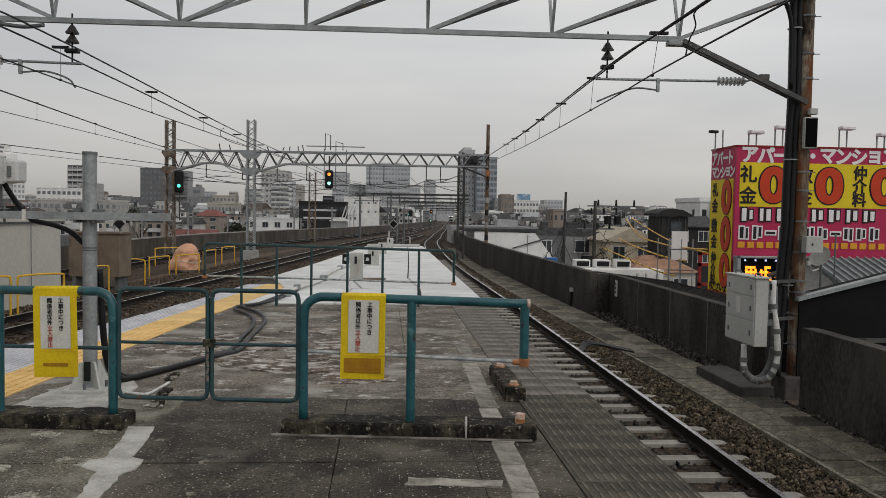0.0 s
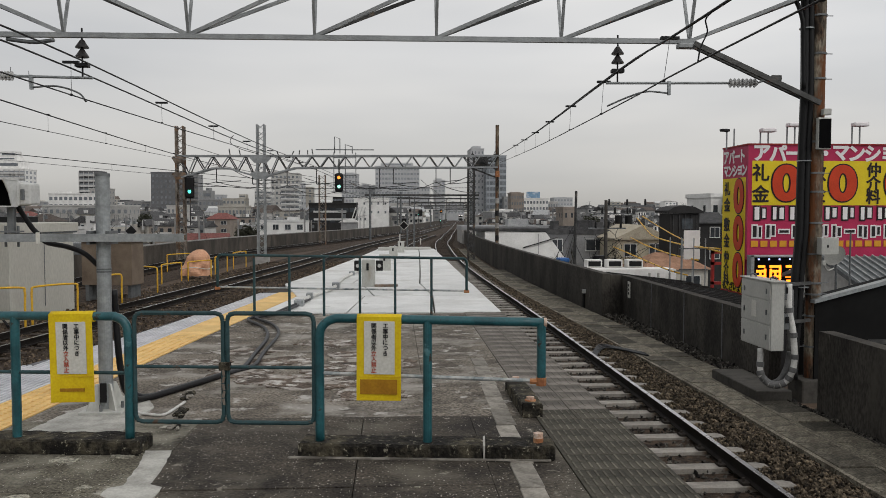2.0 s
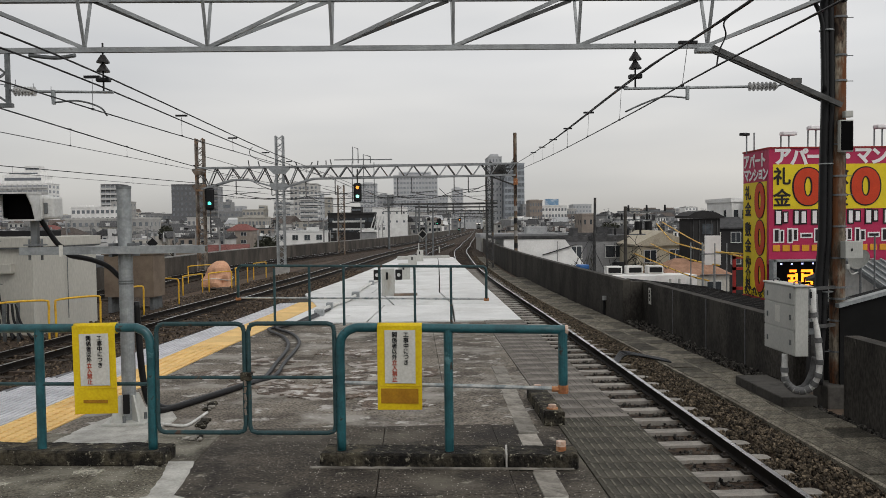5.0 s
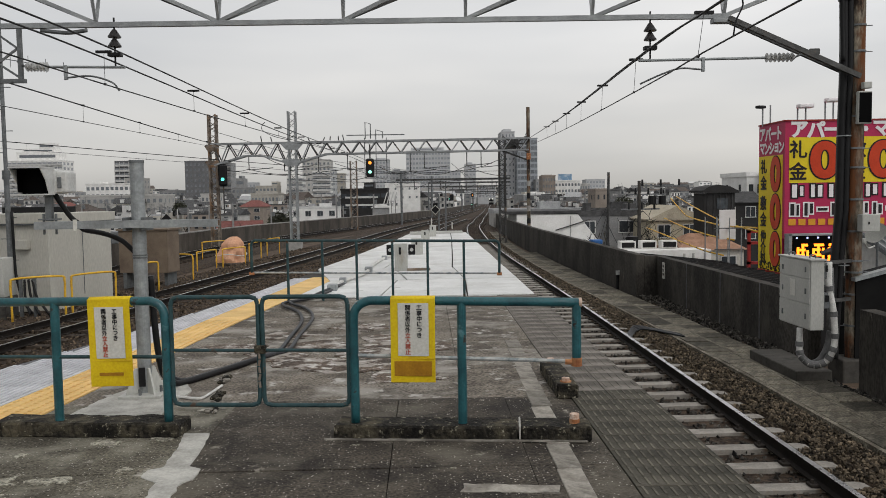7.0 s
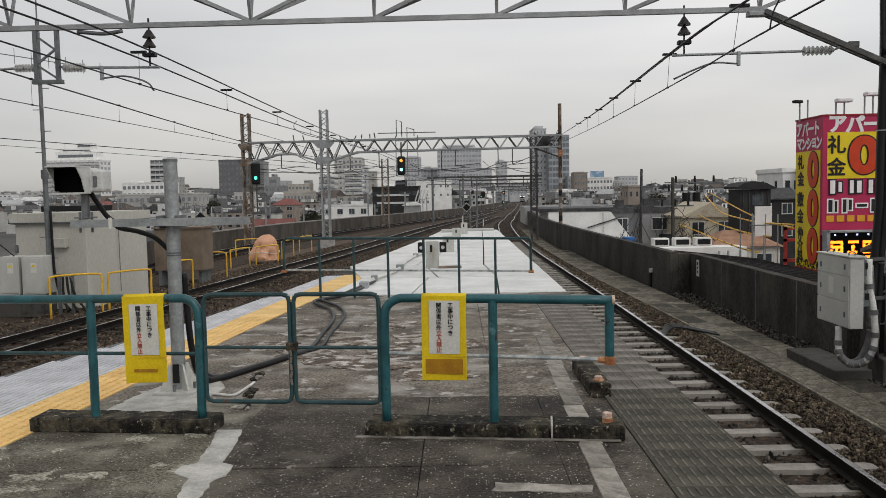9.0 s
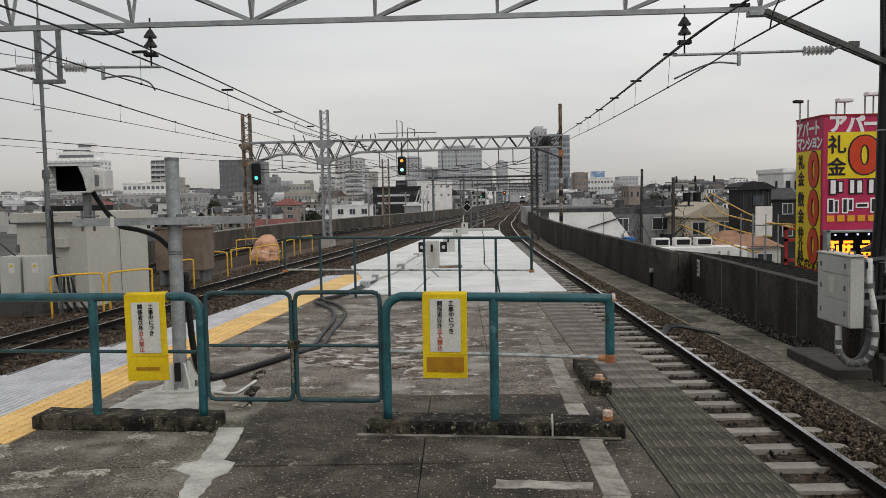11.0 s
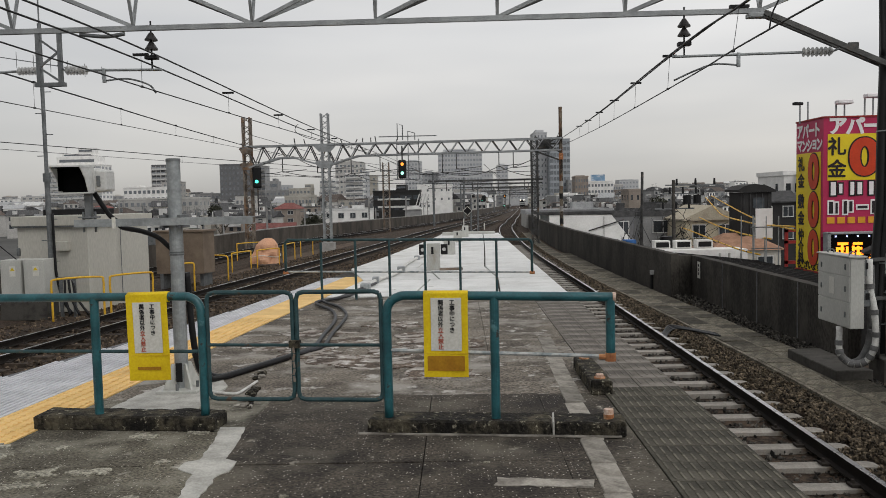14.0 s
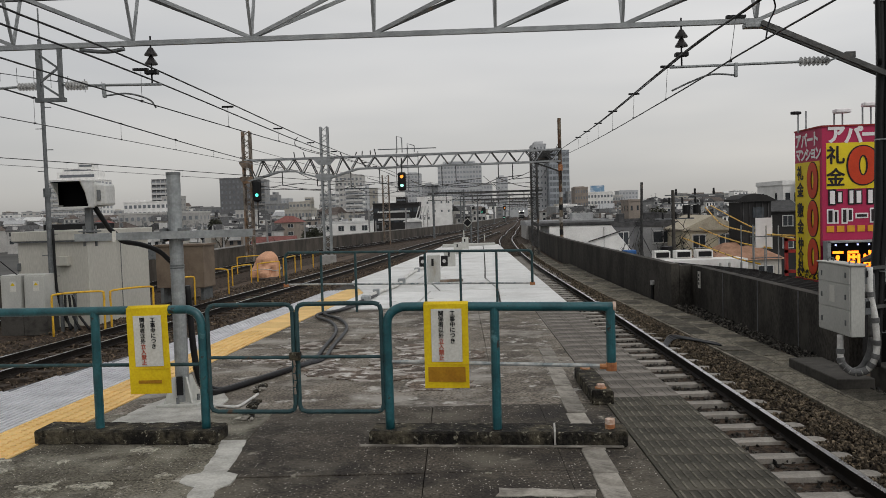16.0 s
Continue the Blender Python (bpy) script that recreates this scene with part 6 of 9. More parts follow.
    for a, b in (((-6.27, 4.2), (-5.93, 3.95)), ((-5.93, 4.0), (-6.27, 3.75)), ((-6.27, 3.75), (-5.93, 3.52))):
        bm = bmesh.new()
        bar(bm, (a[0], y, a[1]), (b[0], y, b[1]), 0.03, 0.03)
        part("brace", bm, M_GALV_DARK, f)
    bm = bmesh.new()
    insulator(bm, (-6.32, y, 3.70), (-6.62, y, 3.70), 0.065, 6)
    part("insulator", bm, M_PORC, f, "pale ribbed insulator")
    bm = bmesh.new()
    rod(bm, (-6.62, y, 3.70), (-8.3, y, 3.62), 0.02, 8)
    part("tube", bm, M_GALV, f)
    j = thing("jumper_wire", "thin black jumper wires looping between overhead wires", "wire", None, "jumpers")
    bm = bmesh.new()
    tube(bm, [(3.62, 6.7, 3.78), (3.56, 6.75, 3.70), (3.60, 6.8, 3.58), (3.53, 6.8, 3.42), (3.5, 6.8, 3.26)], 0.009, 6)
    part("wire_run", bm, M_WIRE, j)
    bm = bmesh.new()
    tube(bm, [(-4.37, 22.0, 3.83), (-4.45, 22.0, 3.75), (-4.45, 22.0, 3.6), (-4.2, 22.2, 3.45), (-3.75, 22.3, 3.33)], 0.009, 6)
    part("wire_run", bm, M_WIRE, j)


def build_gantry():
    g = thing("signal_gantry", "weathered steel lattice gantry over all the tracks", "gantry")
    lx, mx, rx, r2 = (-12.1, 46.3), (-7.38, 45.6), (6.03, 44.0), (4.72, 44.3)
    lattice_post(g, lx[0], lx[1], -1.4, 6.55, 0.42, M_RUSTY_LATTICE)
    lattice_post(g, mx[0], mx[1], -0.9, 6.60, 0.40, M_TRUSS)
    bm = bmesh.new()
    box(bm, (mx[0], mx[1], -1.12), (0.8, 0.8, 0.55), bevel=0.03)
    part("footing", bm, M_CAP, g)
    lattice_post(g, r2[0] + 0.05, r2[1] + 2.0, -1.4, 4.9, 0.34, M_TRUSS_DARK)
    bm = bmesh.new()
    rod(bm, (rx[0], rx[1], -1.3), (rx[0], rx[1], 6.5), 0.10, 12)
    post = part("pole", bm, M_RUSTY_POLE, g)
    for z in (0.0, 0.7, 1.4, 2.1, -0.6):
        bm = bmesh.new()
        rod(bm, (rx[0], rx[1], z), (rx[0], rx[1], z + 0.3), 0.108, 12)
        part("dark_band", bm, M_BLACK if int(z * 10) % 2 == 0 else M_CAP, post)
    bm = bmesh.new()
    box(bm, (rx[0], rx[1], -1.15), (0.42, 0.42, 0.5), bevel=0.03)
    part("footing", bm, M_CAP, g)

    def pt(x, z, s):
        f = (x - lx[0]) / (rx[0] - lx[0])
        return (x, lx[1] + (rx[1] - lx[1]) * f + s, z)

    def zbot(x):
        """Lower edge of the beam: arched beside the two outer masts."""
        b = 4.12
        for c in (-12.1, -7.38):
            d = abs(x - c)
            if d < 1.9:
                b = min(b, 4.12 - 0.55 * (1 - d / 1.9))
        return b
    xs = [lx[0] + (rx[0] - lx[0]) * k / 38 for k in range(39)]
    for s in (-0.3, 0.3):
        bm = bmesh.new()
        bar(bm, pt(lx[0] - 0.1, 4.84, s), pt(rx[0] + 0.1, 4.76, s), 0.10, 0.10)
        part("upper_chord", bm, M_TRUSS, g)
        bm = bmesh.new()
        sweep(bm, [Vector(pt(a, zbot(a), s)) for a in xs], [(-0.045, -0.045), (0.045, -0.045), (0.045, 0.045), (-0.045, 0.045)])
        part("lower_chord", bm, M_TRUSS, g)
        for k, (a, b) in enumerate(zip(xs, xs[1:])):
            bm = bmesh.new()
            if k % 2:
                bar(bm, pt(a, zbot(a), s), pt(b, 4.79, s), 0.055, 0.055)
            else:
                bar(bm, pt(a, 4.79, s), pt(b, zbot(b), s), 0.055, 0.055)
            # front lacing alternates pale and dark, rear lacing is all dark
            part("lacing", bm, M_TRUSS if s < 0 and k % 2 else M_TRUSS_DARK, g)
    for k in range(0, 39, 2):
        for z in (4.79, zbot(xs[k])):
            bm = bmesh.new()
            bar(bm, pt(xs[k], z, -0.3), pt(xs[k], z, 0.3), 0.05, 0.05)
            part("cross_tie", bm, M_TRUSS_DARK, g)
    for c, wide in ((-12.1, 0.42), (-7.38, 0.62)):
        for z in (4.6, 3.68):
            bm = bmesh.new()
            prism(bm, [(c - wide, z + 0.10), (c - wide * 0.8, z + 0.2), (c + wide * 0.8, z + 0.2), (c + wide, z + 0.10), (c + wide * 0.55, z - 0.2), (c - wide * 0.55, z - 0.2)], 0, 0.03, "y")
            bmesh.ops.transform(bm, matrix=Matrix.Translation((0, pt(c, 0, 0)[1] - 0.36, 0)), verts=bm.verts[:])
            part("gusset_plate", bm, M_TRUSS if c > -10 else M_RUSTY_LATTICE, g)
    # end frame at the right
    bm = bmesh.new()
    for a, b in (((4.6, 4.9), (6.0, 4.0)), ((4.6, 4.1), (6.0, 4.9)), ((4.6, 4.1), (6.0, 3.55)), ((5.3, 4.5), (6.0, 4.45))):
        bar(bm, pt(a[0], a[1], 0), pt(b[0], b[1], 0), 0.09, 0.09)
    part("end_bracing", bm, M_TRUSS_DARK, g)
    bm = bmesh.new()
    prism(bm, [(4.75, 4.1), (5.25, 4.05), (5.55, 4.4), (5.5, 4.75), (5.0, 4.82)], 44.25, 44.33, "y")
    part("end_plate", bm, M_TRUSS_DARK, g)
    bm = bmesh.new()
    box(bm, (rx[0], rx[1] - 0.12, 3.75), (0.24, 0.1, 0.35), bevel=0.02)
    part("rusted_clamp", bm, M_RUST, g)
    # aerials and rail on top
    for x0, x1, z in ((-3.15, -2.85, 5.9), (-2.55, -2.15, 5.45)):
        bm = bmesh.new()
        yy = pt(-2.7, 0, 0)[1]
        tube(bm, [(x0, yy, 4.95), (x0, yy, z), (x1, yy, z - 0.12), (x1, yy, 4.95)], 0.03, 6, 1)
        part("ladder_hoop", bm, M_GALV_DARK, g)
    bm = bmesh.new()
    bar(bm, pt(-4.2, 5.15, -0.3), pt(-0.9, 5.12, -0.3), 0.06, 0.05)
    part("hand_rail", bm, M_GALV_DARK, g)
    rng = random.Random(8)
    for x in (-9.2, -8.6, -6.4, -5.6, -5.2, -4.7, -4.4):
        bm = bmesh.new()
        yy = pt(x, 0, 0)[1]
        rod(bm, (x, yy, 4.9), (x + rng.uniform(-0.1, 0.1), yy, 5.05 + rng.uniform(0, 0.2)), 0.03, 6)
        part("insulator_pin", bm, M_TRUSS_DARK, g)
    # wire hangers under the beam
    for x, z in ((-10.0, 3.3), (-7.9, 3.2), (-5.9, 3.1), (-4.2, 3.2), (-0.6, 3.0), (0.2, 3.2), (2.6, 3.3), (3.4, 3.2)):
        bm = bmesh.new()
        yy = pt(x, 0, 0)[1]
        rod(bm, (x, yy, 4.1), (x, yy, z), 0.03, 6)
        bar(bm, (x, yy, z), (x + 1.4, yy, z + 0.12), 0.04, 0.04)
        part("wire_hanger", bm, M_TRUSS_DARK, g)
    # feeder leads slung slackly under the beam
    for x0, z0, x1, z1, sag in ((-12.0, 3.6, -10.0, 3.35, 0.22), (-10.0, 3.35, -7.5, 3.0, 0.10), (-7.2, 3.0, -5.9, 3.15, 0.14),
                                (-5.9, 3.15, -3.1, 2.75, 0.30), (-2.4, 3.35, -0.6, 3.05, 0.22), (-0.6, 3.05, 2.6, 3.3, 0.34),
                                (2.6, 3.3, 5.0, 2.7, 0.18), (-9.0, 4.0, -6.2, 3.5, 0.30), (0.2, 3.25, 4.4, 3.6, 0.4)):
        bm = bmesh.new()
        tube(bm, [(x0 + (x1 - x0) * f, pt(x0 + (x1 - x0) * f, 0, 0)[1], z0 + (z1 - z0) * f - sag * 4 * f * (1 - f)) for f in (0, 0.2, 0.4, 0.6, 0.8, 1)], 0.02, 5, 1)
        part("feeder_lead", bm, M_TRUSS_DARK, g)


def signal(x, y, z0, z1, lights, label, hang, w=0.5):
    s = thing("railway_signal", label, "signal", None, "railway signals")
    bm = bmesh.new()
    h = z1 - z0
    box(bm, (x, y, (z0 + z1) / 2), (w, 0.14, h), bevel=min(0.1, w * 0.25))
    head = part("signal_head", bm, M_BLACK, s, "black signal head")
    for f, material in lights:
        z = z0 + h * f
        bm = bmesh.new()
        rod(bm, (x, y - 0.075, z), (x, y - 0.09, z), w * 0.20, 16)
        part("lamp", bm, material, head, "lit lamp")
        bm = bmesh.new()
        tube(bm, [(x - w * 0.25, y - 0.12, z), (x - w * 0.2, y - 0.18, z + w * 0.18), (x, y - 0.2, z + w * 0.27), (x + w * 0.2, y - 0.18, z + w * 0.18), (x + w * 0.25, y - 0.12, z)], 0.02, 6, 3)
        part("visor", bm, M_BLACK, head)
    bm = bmesh.new()
    rod(bm, (x, y + 0.1, min(z0, hang)), (x, y + 0.1, max(z1, hang)), 0.04, 8)
    part("mounting", bm, M_TRUSS_DARK, s)
    return s


def build_signals():
    signal(-2.88, 44.6, 2.74, 3.80, ((0.77, M_GLOW_AMBER), (0.29, M_GLOW_GREENW)), "black colour-light signal showing amber and green lamps", 4.6, 0.46)
    signal(-11.45, 45.7, 2.40, 3.66, ((0.30, M_GLOW_GREEN),), "black colour-light signal showing one green lamp", 0.8, 0.50)
    cage = thing("maintenance_cage", "thin steel ladder cage behind a signal", "ladder")
    for x in (-3.2, -2.55, -1.95):
        bm = bmesh.new()
        rod(bm, (x, 45.1, 2.7), (x, 45.1, 5.0), 0.025, 6)
        part("stile", bm, M_GALV_DARK, cage)
    for z in (2.7, 3.2, 3.7, 4.2, 4.7):
        bm = bmesh.new()
        rod(bm, (-3.2, 45.1, z), (-1.95, 45.1, z), 0.02, 6)
        part("rung", bm, M_GALV_DARK, cage)
    signal(4.77, 150, 0.72, 1.36, ((0.5, M_GLOW_GREEN),), "small far signal with a green lamp", -1.6, 0.42)
    signal(8.97, 150, 1.3, 2.05, ((0.5, M_GLOW_AMBER),), "small far signal with an amber lamp", -1.6, 0.5)
    signal(8.94, 152, -0.42, 0.2, ((0.5, M_GLOW_GREENW),), "low far signal with a pale lamp", -1.6, 0.42)
    # diamond marker on a post beyond the platform
    d = thing("diamond_marker", "black diamond marker with a white rim on a post", "sign")
    bm = bmesh.new()
    rod(bm, (1.25, 62, -1.3), (1.25, 62, 1.75), 0.07, 8)
    part("post", bm, M_GALV_DARK, d)
    bm = bmesh.new()
    prism(bm, [(0.60, 0.55), (0.98, 0.93), (1.36, 0.55), (0.98, 0.17)], 61.85, 61.88, "y")
    pl = part("plate", bm, M_PAPER, d)
    bm = bmesh.new()
    prism(bm, [(0.66, 0.55), (0.98, 0.87), (1.30, 0.55), (0.98, 0.23)], 61.83, 61.846, "y")
    part("face", bm, M_BLACK, pl)
    d = thing("diamond_marker", "dark diamond board on a thin post beside a cabinet", "sign")
    bm = bmesh.new()
    rod(bm, (-10.75, 33, -1.3), (-10.75, 33, 1.0), 0.04, 8)
    part("post", bm, M_GALV_DARK, d)
    bm = bmesh.new()
    prism(bm, [(-10.98, 0.82), (-10.75, 1.05), (-10.52, 0.82), (-10.75, 0.59)], 32.9, 32.93, "y")
    part("plate", bm, M_BLACK, d)
    for x, y, h in ((1.75, 60, 2.9),):
        m = thing("line_post", "plain grey steel post beside the track", "post", None, "line posts")
        bm = bmesh.new()
        rod(bm, (x, y, -1.3), (x, y, h - 1.1), 0.07, 8)
        part("shaft", bm, M_GALV_DARK, m)
    for x, y, z in ((1.9, 68, 0.0), (2.6, 72, 0.0)):
        m = thing("distance_post", "small white marker post", "post", None, "line posts")
        bm = bmesh.new()
        rod(bm, (x, y, -1.35), (x, y, -0.75), 0.06, 8)
        part("shaft", bm, M_PAPER, m)


def build_far_gantries():
    for y, xl, xr, zt in ((88, -2.4, 9.0, 3.6), (118, 1.2, 12.0, 3.9), (150, 4.0, 14.5, 3.9), (195, 9.0, 19.0, 4.0), (250, 15.0, 25.0, 4.0), (310, 20.0, 31.0, 4.0)):
        g = thing("far_gantry", "plain grey steel portal over far tracks", "gantry", None, "far gantries")
        z0 = grade(y) - 0.3
        dz = grade(y) + 1.1
        for x in (xl, xr):
            bm = bmesh.new()
            rod(bm, (x, y, z0), (x, y, zt + dz + 1.0), 0.13, 8)
            part("post", bm, M_GALV_DARK, g)
        bm = bmesh.new()
        bar(bm, (xl - 0.6, y, zt + dz), (xr + 0.6, y, zt + dz), 0.16, 0.22)
        part("beam", bm, M_TRUSS_DARK, g)
        bm = bmesh.new()
        bar(bm, (xl - 0.6, y, zt + dz - 0.75), (xr + 0.6, y, zt + dz - 0.75), 0.1, 0.07)
        part("beam", bm, M_TRUSS_DARK, g)
        for k in range(4):
            x = xl + (xr - xl) * (k + 0.5) / 4
            bm = bmesh.new()
            rod(bm, (x, y, zt + dz), (x, y, zt + dz - 1.1), 0.05, 6)
            bar(bm, (x, y, zt + dz - 1.0), (x + 1.3, y, zt + dz - 0.5), 0.05, 0.05)
            part("wire_hanger", bm, M_TRUSS_DARK, g)
    # masts along the outer wall and a tall lattice mast by the inner tracks
    m = thing("lattice_mast", "rusty slim lattice mast behind the parapet", "mast", None, "masts")
    lattice_post(m, -6.2, 72, -2, 4.9, 0.55, M_RUSTY_LATTICE)
    for x, y in ((0.8, 140),):
        m = thing("line_mast", "grey steel mast beside the outer track", "mast", None, "masts")
        bm = bmesh.new()
        rod(bm, (x, y, -2), (x, y, 3.2 if y < 120 else 3.8), 0.12, 8)
        part("shaft", bm, M_GALV_DARK, m)
        bm = bmesh.new()
        bar(bm, (x, y, 2.9), (x + 2.2, y, 2.6), 0.06, 0.06)
        part("bracket", bm, M_GALV_DARK, m)


# ---------------------------------------------------------------- beyond the right-hand parapet
FRONT = Matrix.Rotation(radians(90), 4, "X")
SIDE = Matrix.Rotation(radians(-90), 4, "Z") @ Matrix.Rotation(radians(90), 4, "X")


def outlined(ch, size, m, parent, fill, rim, sx=1.0, rimw=0.03, name="character"):
    lettering(name, ch, size, rim, parent, m @ pose(0, 0, 0.004), 0.004, sx, fat=rimw + 0.055)
    lettering(name, ch, size, fill, parent, m @ pose(0, 0, 0.014), 0.004, sx, fat=0.055)


def build_billboard():
    b = thing("rooftop_billboard", "magenta and yellow corner billboard on steel legs", "billboard")
    x0, x1, y0, y1, zt = 9.92, 15.2, 20.0, 21.72, 3.49
    bm = bmesh.new()
    box(bm, ((x0 + x1) / 2, y0 + 0.06, (zt + 0.32) / 2), (x1 - x0, 0.12, zt - 0.32))
    front = part("front_face", bm, M_MAGENTA, b)
    bm = bmesh.new()
    box(bm, (x0 + 0.06, (y0 + y1) / 2 + 0.062, (zt - 0.66) / 2), (0.12, y1 - y0 - 0.12, zt + 0.66))
    side = part("side_face", bm, M_MAGENTA, b)
    bm = bmesh.new()
    box(bm, ((x0 + x1) / 2 + 0.04, y0 - 0.004, 2.43), (x1 - x0 - 0.14, 0.012, 1.22))
    part("yellow_panel", bm, M_BB_YELLOW, front)
    bm = bmesh.new()
    box(bm, (x0 - 0.004, (y0 + y1) / 2 + 0.06, 0.985), (0.012, y1 - y0 - 0.16, 3.22))
    part("yellow_panel", bm, M_BB_YELLOW, side)
    yf = y0 - 0.014
    for i, ch in enumerate("アパート・マンション"):
        lettering("character", ch, 0.50, M_BB_WHITE, front, Matrix.Translation((10.30 + 0.447 * i, yf, 3.25)) @ FRONT, 0.004, 1.0, fat=0.022)
    for k, word in enumerate(("礼金", "敷金", "仲介料")):
        x = 10.27 + 1.60 * k
        for i, ch in enumerate(word):
            n = len(word)
            z = 2.43 + (0.29 if n == 2 else 0.37) * ((n - 1) - 2 * i) / (1 if n == 2 else 2)
            lettering("character", ch, 0.50 if n == 2 else 0.42, M_BB_BLACK, front, Matrix.Translation((x, yf - 0.004, z)) @ FRONT, 0.004, 1.0, bold=0.012)
        outlined("0", 1.28, Matrix.Translation((x + 0.72, yf, 2.43)) @ FRONT, front, M_BB_RED, M_BB_BLACK, 1.18, 0.035)
    # company line, telephone line and small print as plain bars
    rng = random.Random(6)
    for n, x00, pitch, z, h, name in ((8, 10.28, 0.50, 1.60, 0.36, "name_bar"), (11, 10.20, 0.375, 1.10, 0.34, "number_bar")):
        for i in range(n):
            x = x00 + pitch * i
            w = pitch * 0.70
            if name == "number_bar" and i in (2, 7):
                strokes = [(0, 0, w, 0.07)]
            else:
                a = rng.uniform(0.14, 0.20)
                strokes = [(-w * 0.30, 0, w * a * 2, h * rng.uniform(0.82, 1.0)), (w * 0.26, rng.uniform(-0.03, 0.03), w * (0.62 - a * 2), h * rng.uniform(0.62, 0.95))]
            bm = bmesh.new()
            for sx, sz, sw, sh in strokes:
                box(bm, (x + sx, yf, z + sz), (sw + 0.075, 0.012, sh + 0.075))
            back = part(name, bm, M_BB_WHITE if name == "number_bar" else M_BB_BLACK, front)
            bm = bmesh.new()
            for q, (sx, sz, sw, sh) in enumerate(strokes):
                box(bm, (x + sx, yf - 0.008 - 0.002 * q, z + sz), (sw, 0.012, sh))
            part(name, bm, M_BB_BLACK if name == "number_bar" else M_BB_WHITE, back)
    for i in range(16):
        bm = bmesh.new()
        box(bm, (10.12 + 0.27 * i, yf, 0.76), (0.20, 0.012, 0.17), bevel=0.01)
        part("small_print_bar", bm, M_BB_ORANGE, front)
    xs = x0 - 0.014
    for row, z, pitch, sz in (("アパート", 3.20, 0.37, 0.42), ("マンション", 2.80, 0.31, 0.38)):
        for i, ch in enumerate(row):
            lettering("character", ch, sz, M_BB_WHITE, side, Matrix.Translation((xs - 0.002, y1 - 0.28 - pitch * i, z)) @ SIDE, 0.004, 0.95, fat=0.016)
    for k, word in enumerate(("礼金", "敷金", "仲介料")):
        zc = 2.08 - 1.04 * k
        for i, ch in enumerate(word):
            n = len(word)
            z = zc + (0.23 if n == 2 else 0.33) * ((n - 1) - 2 * i) / (1 if n == 2 else 2)
            lettering("character", ch, 0.42 if n == 2 else 0.36, M_BB_BLACK, side, Matrix.Translation((xs - 0.006, y1 - 0.38, z)) @ SIDE, 0.004, 1.0, bold=0.010)
        outlined("0", 1.22, Matrix.Translation((xs, y0 + 0.55, zc)) @ SIDE, side, M_BB_RED, M_BB_BLACK, 1.0, 0.03)
    for i, ch in enumerate("もございます"):
        lettering("character", ch, 0.27, M_BB_BLACK, side, Matrix.Translation((xs - 0.006, y1 - 0.24 - 0.25 * i, -0.50)) @ SIDE, 0.004, 1.0, bold=0.007)
    for a, c in (((x0, y0 - 0.01, zt), (x1, y0 - 0.01, zt)), ((x0 - 0.01, y0, zt), (x0 - 0.01, y1, zt)), ((x0 - 0.01, y0, -0.66), (x0 - 0.01, y1, -0.66)), ((x0, y0 - 0.01, 0.32), (x1, y0 - 0.01, 0.32))):
        bm = bmesh.new()
        bar(bm, a, c, 0.04, 0.04)
        part("edge_trim", bm, M_RED_PAINT, b)
    for x, y in ((10.05, 20.3), (10.05, 21.5), (11.3, 20.3), (12.8, 20.3), (14.6, 20.3)):
        bm = bmesh.new()
        rod(bm, (x, y, -1.6), (x, y, 0.5), 0.06, 8)
        part("leg", bm, M_GALV, b)
    # flood lamps on arms along the top edge
    for i, (x, y) in enumerate(((9.95, 21.3), (10.4, 20.1), (11.15, 20.1), (13.0, 20.1), (14.1, 20.1), (15.0, 20.1))):
        lamp = thing("flood_lamp", "small grey flood lamp on a bracket above a billboard", "lamp", None, "billboard lamps")
        hh = (0.55, 0.35, 0.50, 0.52, 0.36, 0.48)[i]
        for dx in (-0.11, 0.11):
            bm = bmesh.new()
            rod(bm, (x + dx, y, zt - 0.05), (x + dx, y, zt + hh), 0.022, 6)
            part("stand", bm, M_GALV, lamp)
        bm = bmesh.new()
        if i == 0:
            box(bm, (x - 0.22, y - 0.12, zt + hh - 0.06), (0.26, 0.16, 0.08), rz=20, bevel=0.02)
            part("lamp_head", bm, M_BLACK, lamp)
        else:
            box(bm, (x + 0.04, y - 0.12, zt + hh + 0.03), (0.40, 0.26, 0.11), bevel=0.03)
            part("lamp_head", bm, M_BB_WHITE, lamp)
    # running-text board under the billboard
    led = thing("led_board", "black running-text board with amber letters", "led sign")
    bm = bmesh.new()
    box(bm, (11.25, 19.86, 0.06), (2.50, 0.20, 0.66), bevel=0.01)
    part("panel", bm, M_BLACK_GLASS, led)
    bm = bmesh.new()
    for xx in (9.96, 12.54):
        box(bm, (xx, 19.84, 0.06), (0.10, 0.26, 0.80), bevel=0.01)
    box(bm, (11.25, 19.84, 0.43), (2.7, 0.26, 0.06), bevel=0.01)
    box(bm, (11.25, 19.84, -0.30), (2.7, 0.26, 0.06), bevel=0.01)
    part("frame", bm, M_GALV, led)
    for i in range(8):
        bm = bmesh.new()
        box(bm, (10.15 + 0.29 * i, 19.755, 0.345), (0.045, 0.012, 0.045))
        part("status_lamp", bm, M_LED_BLUE, led, "small blue-white lamp")
    bm = bmesh.new()
    for xx in (10.2, 12.3):
        rod(bm, (xx, 20.0, -1.6), (xx, 20.0, -0.2), 0.05, 8)
    part("stand", bm, M_GALV, led)
    return led


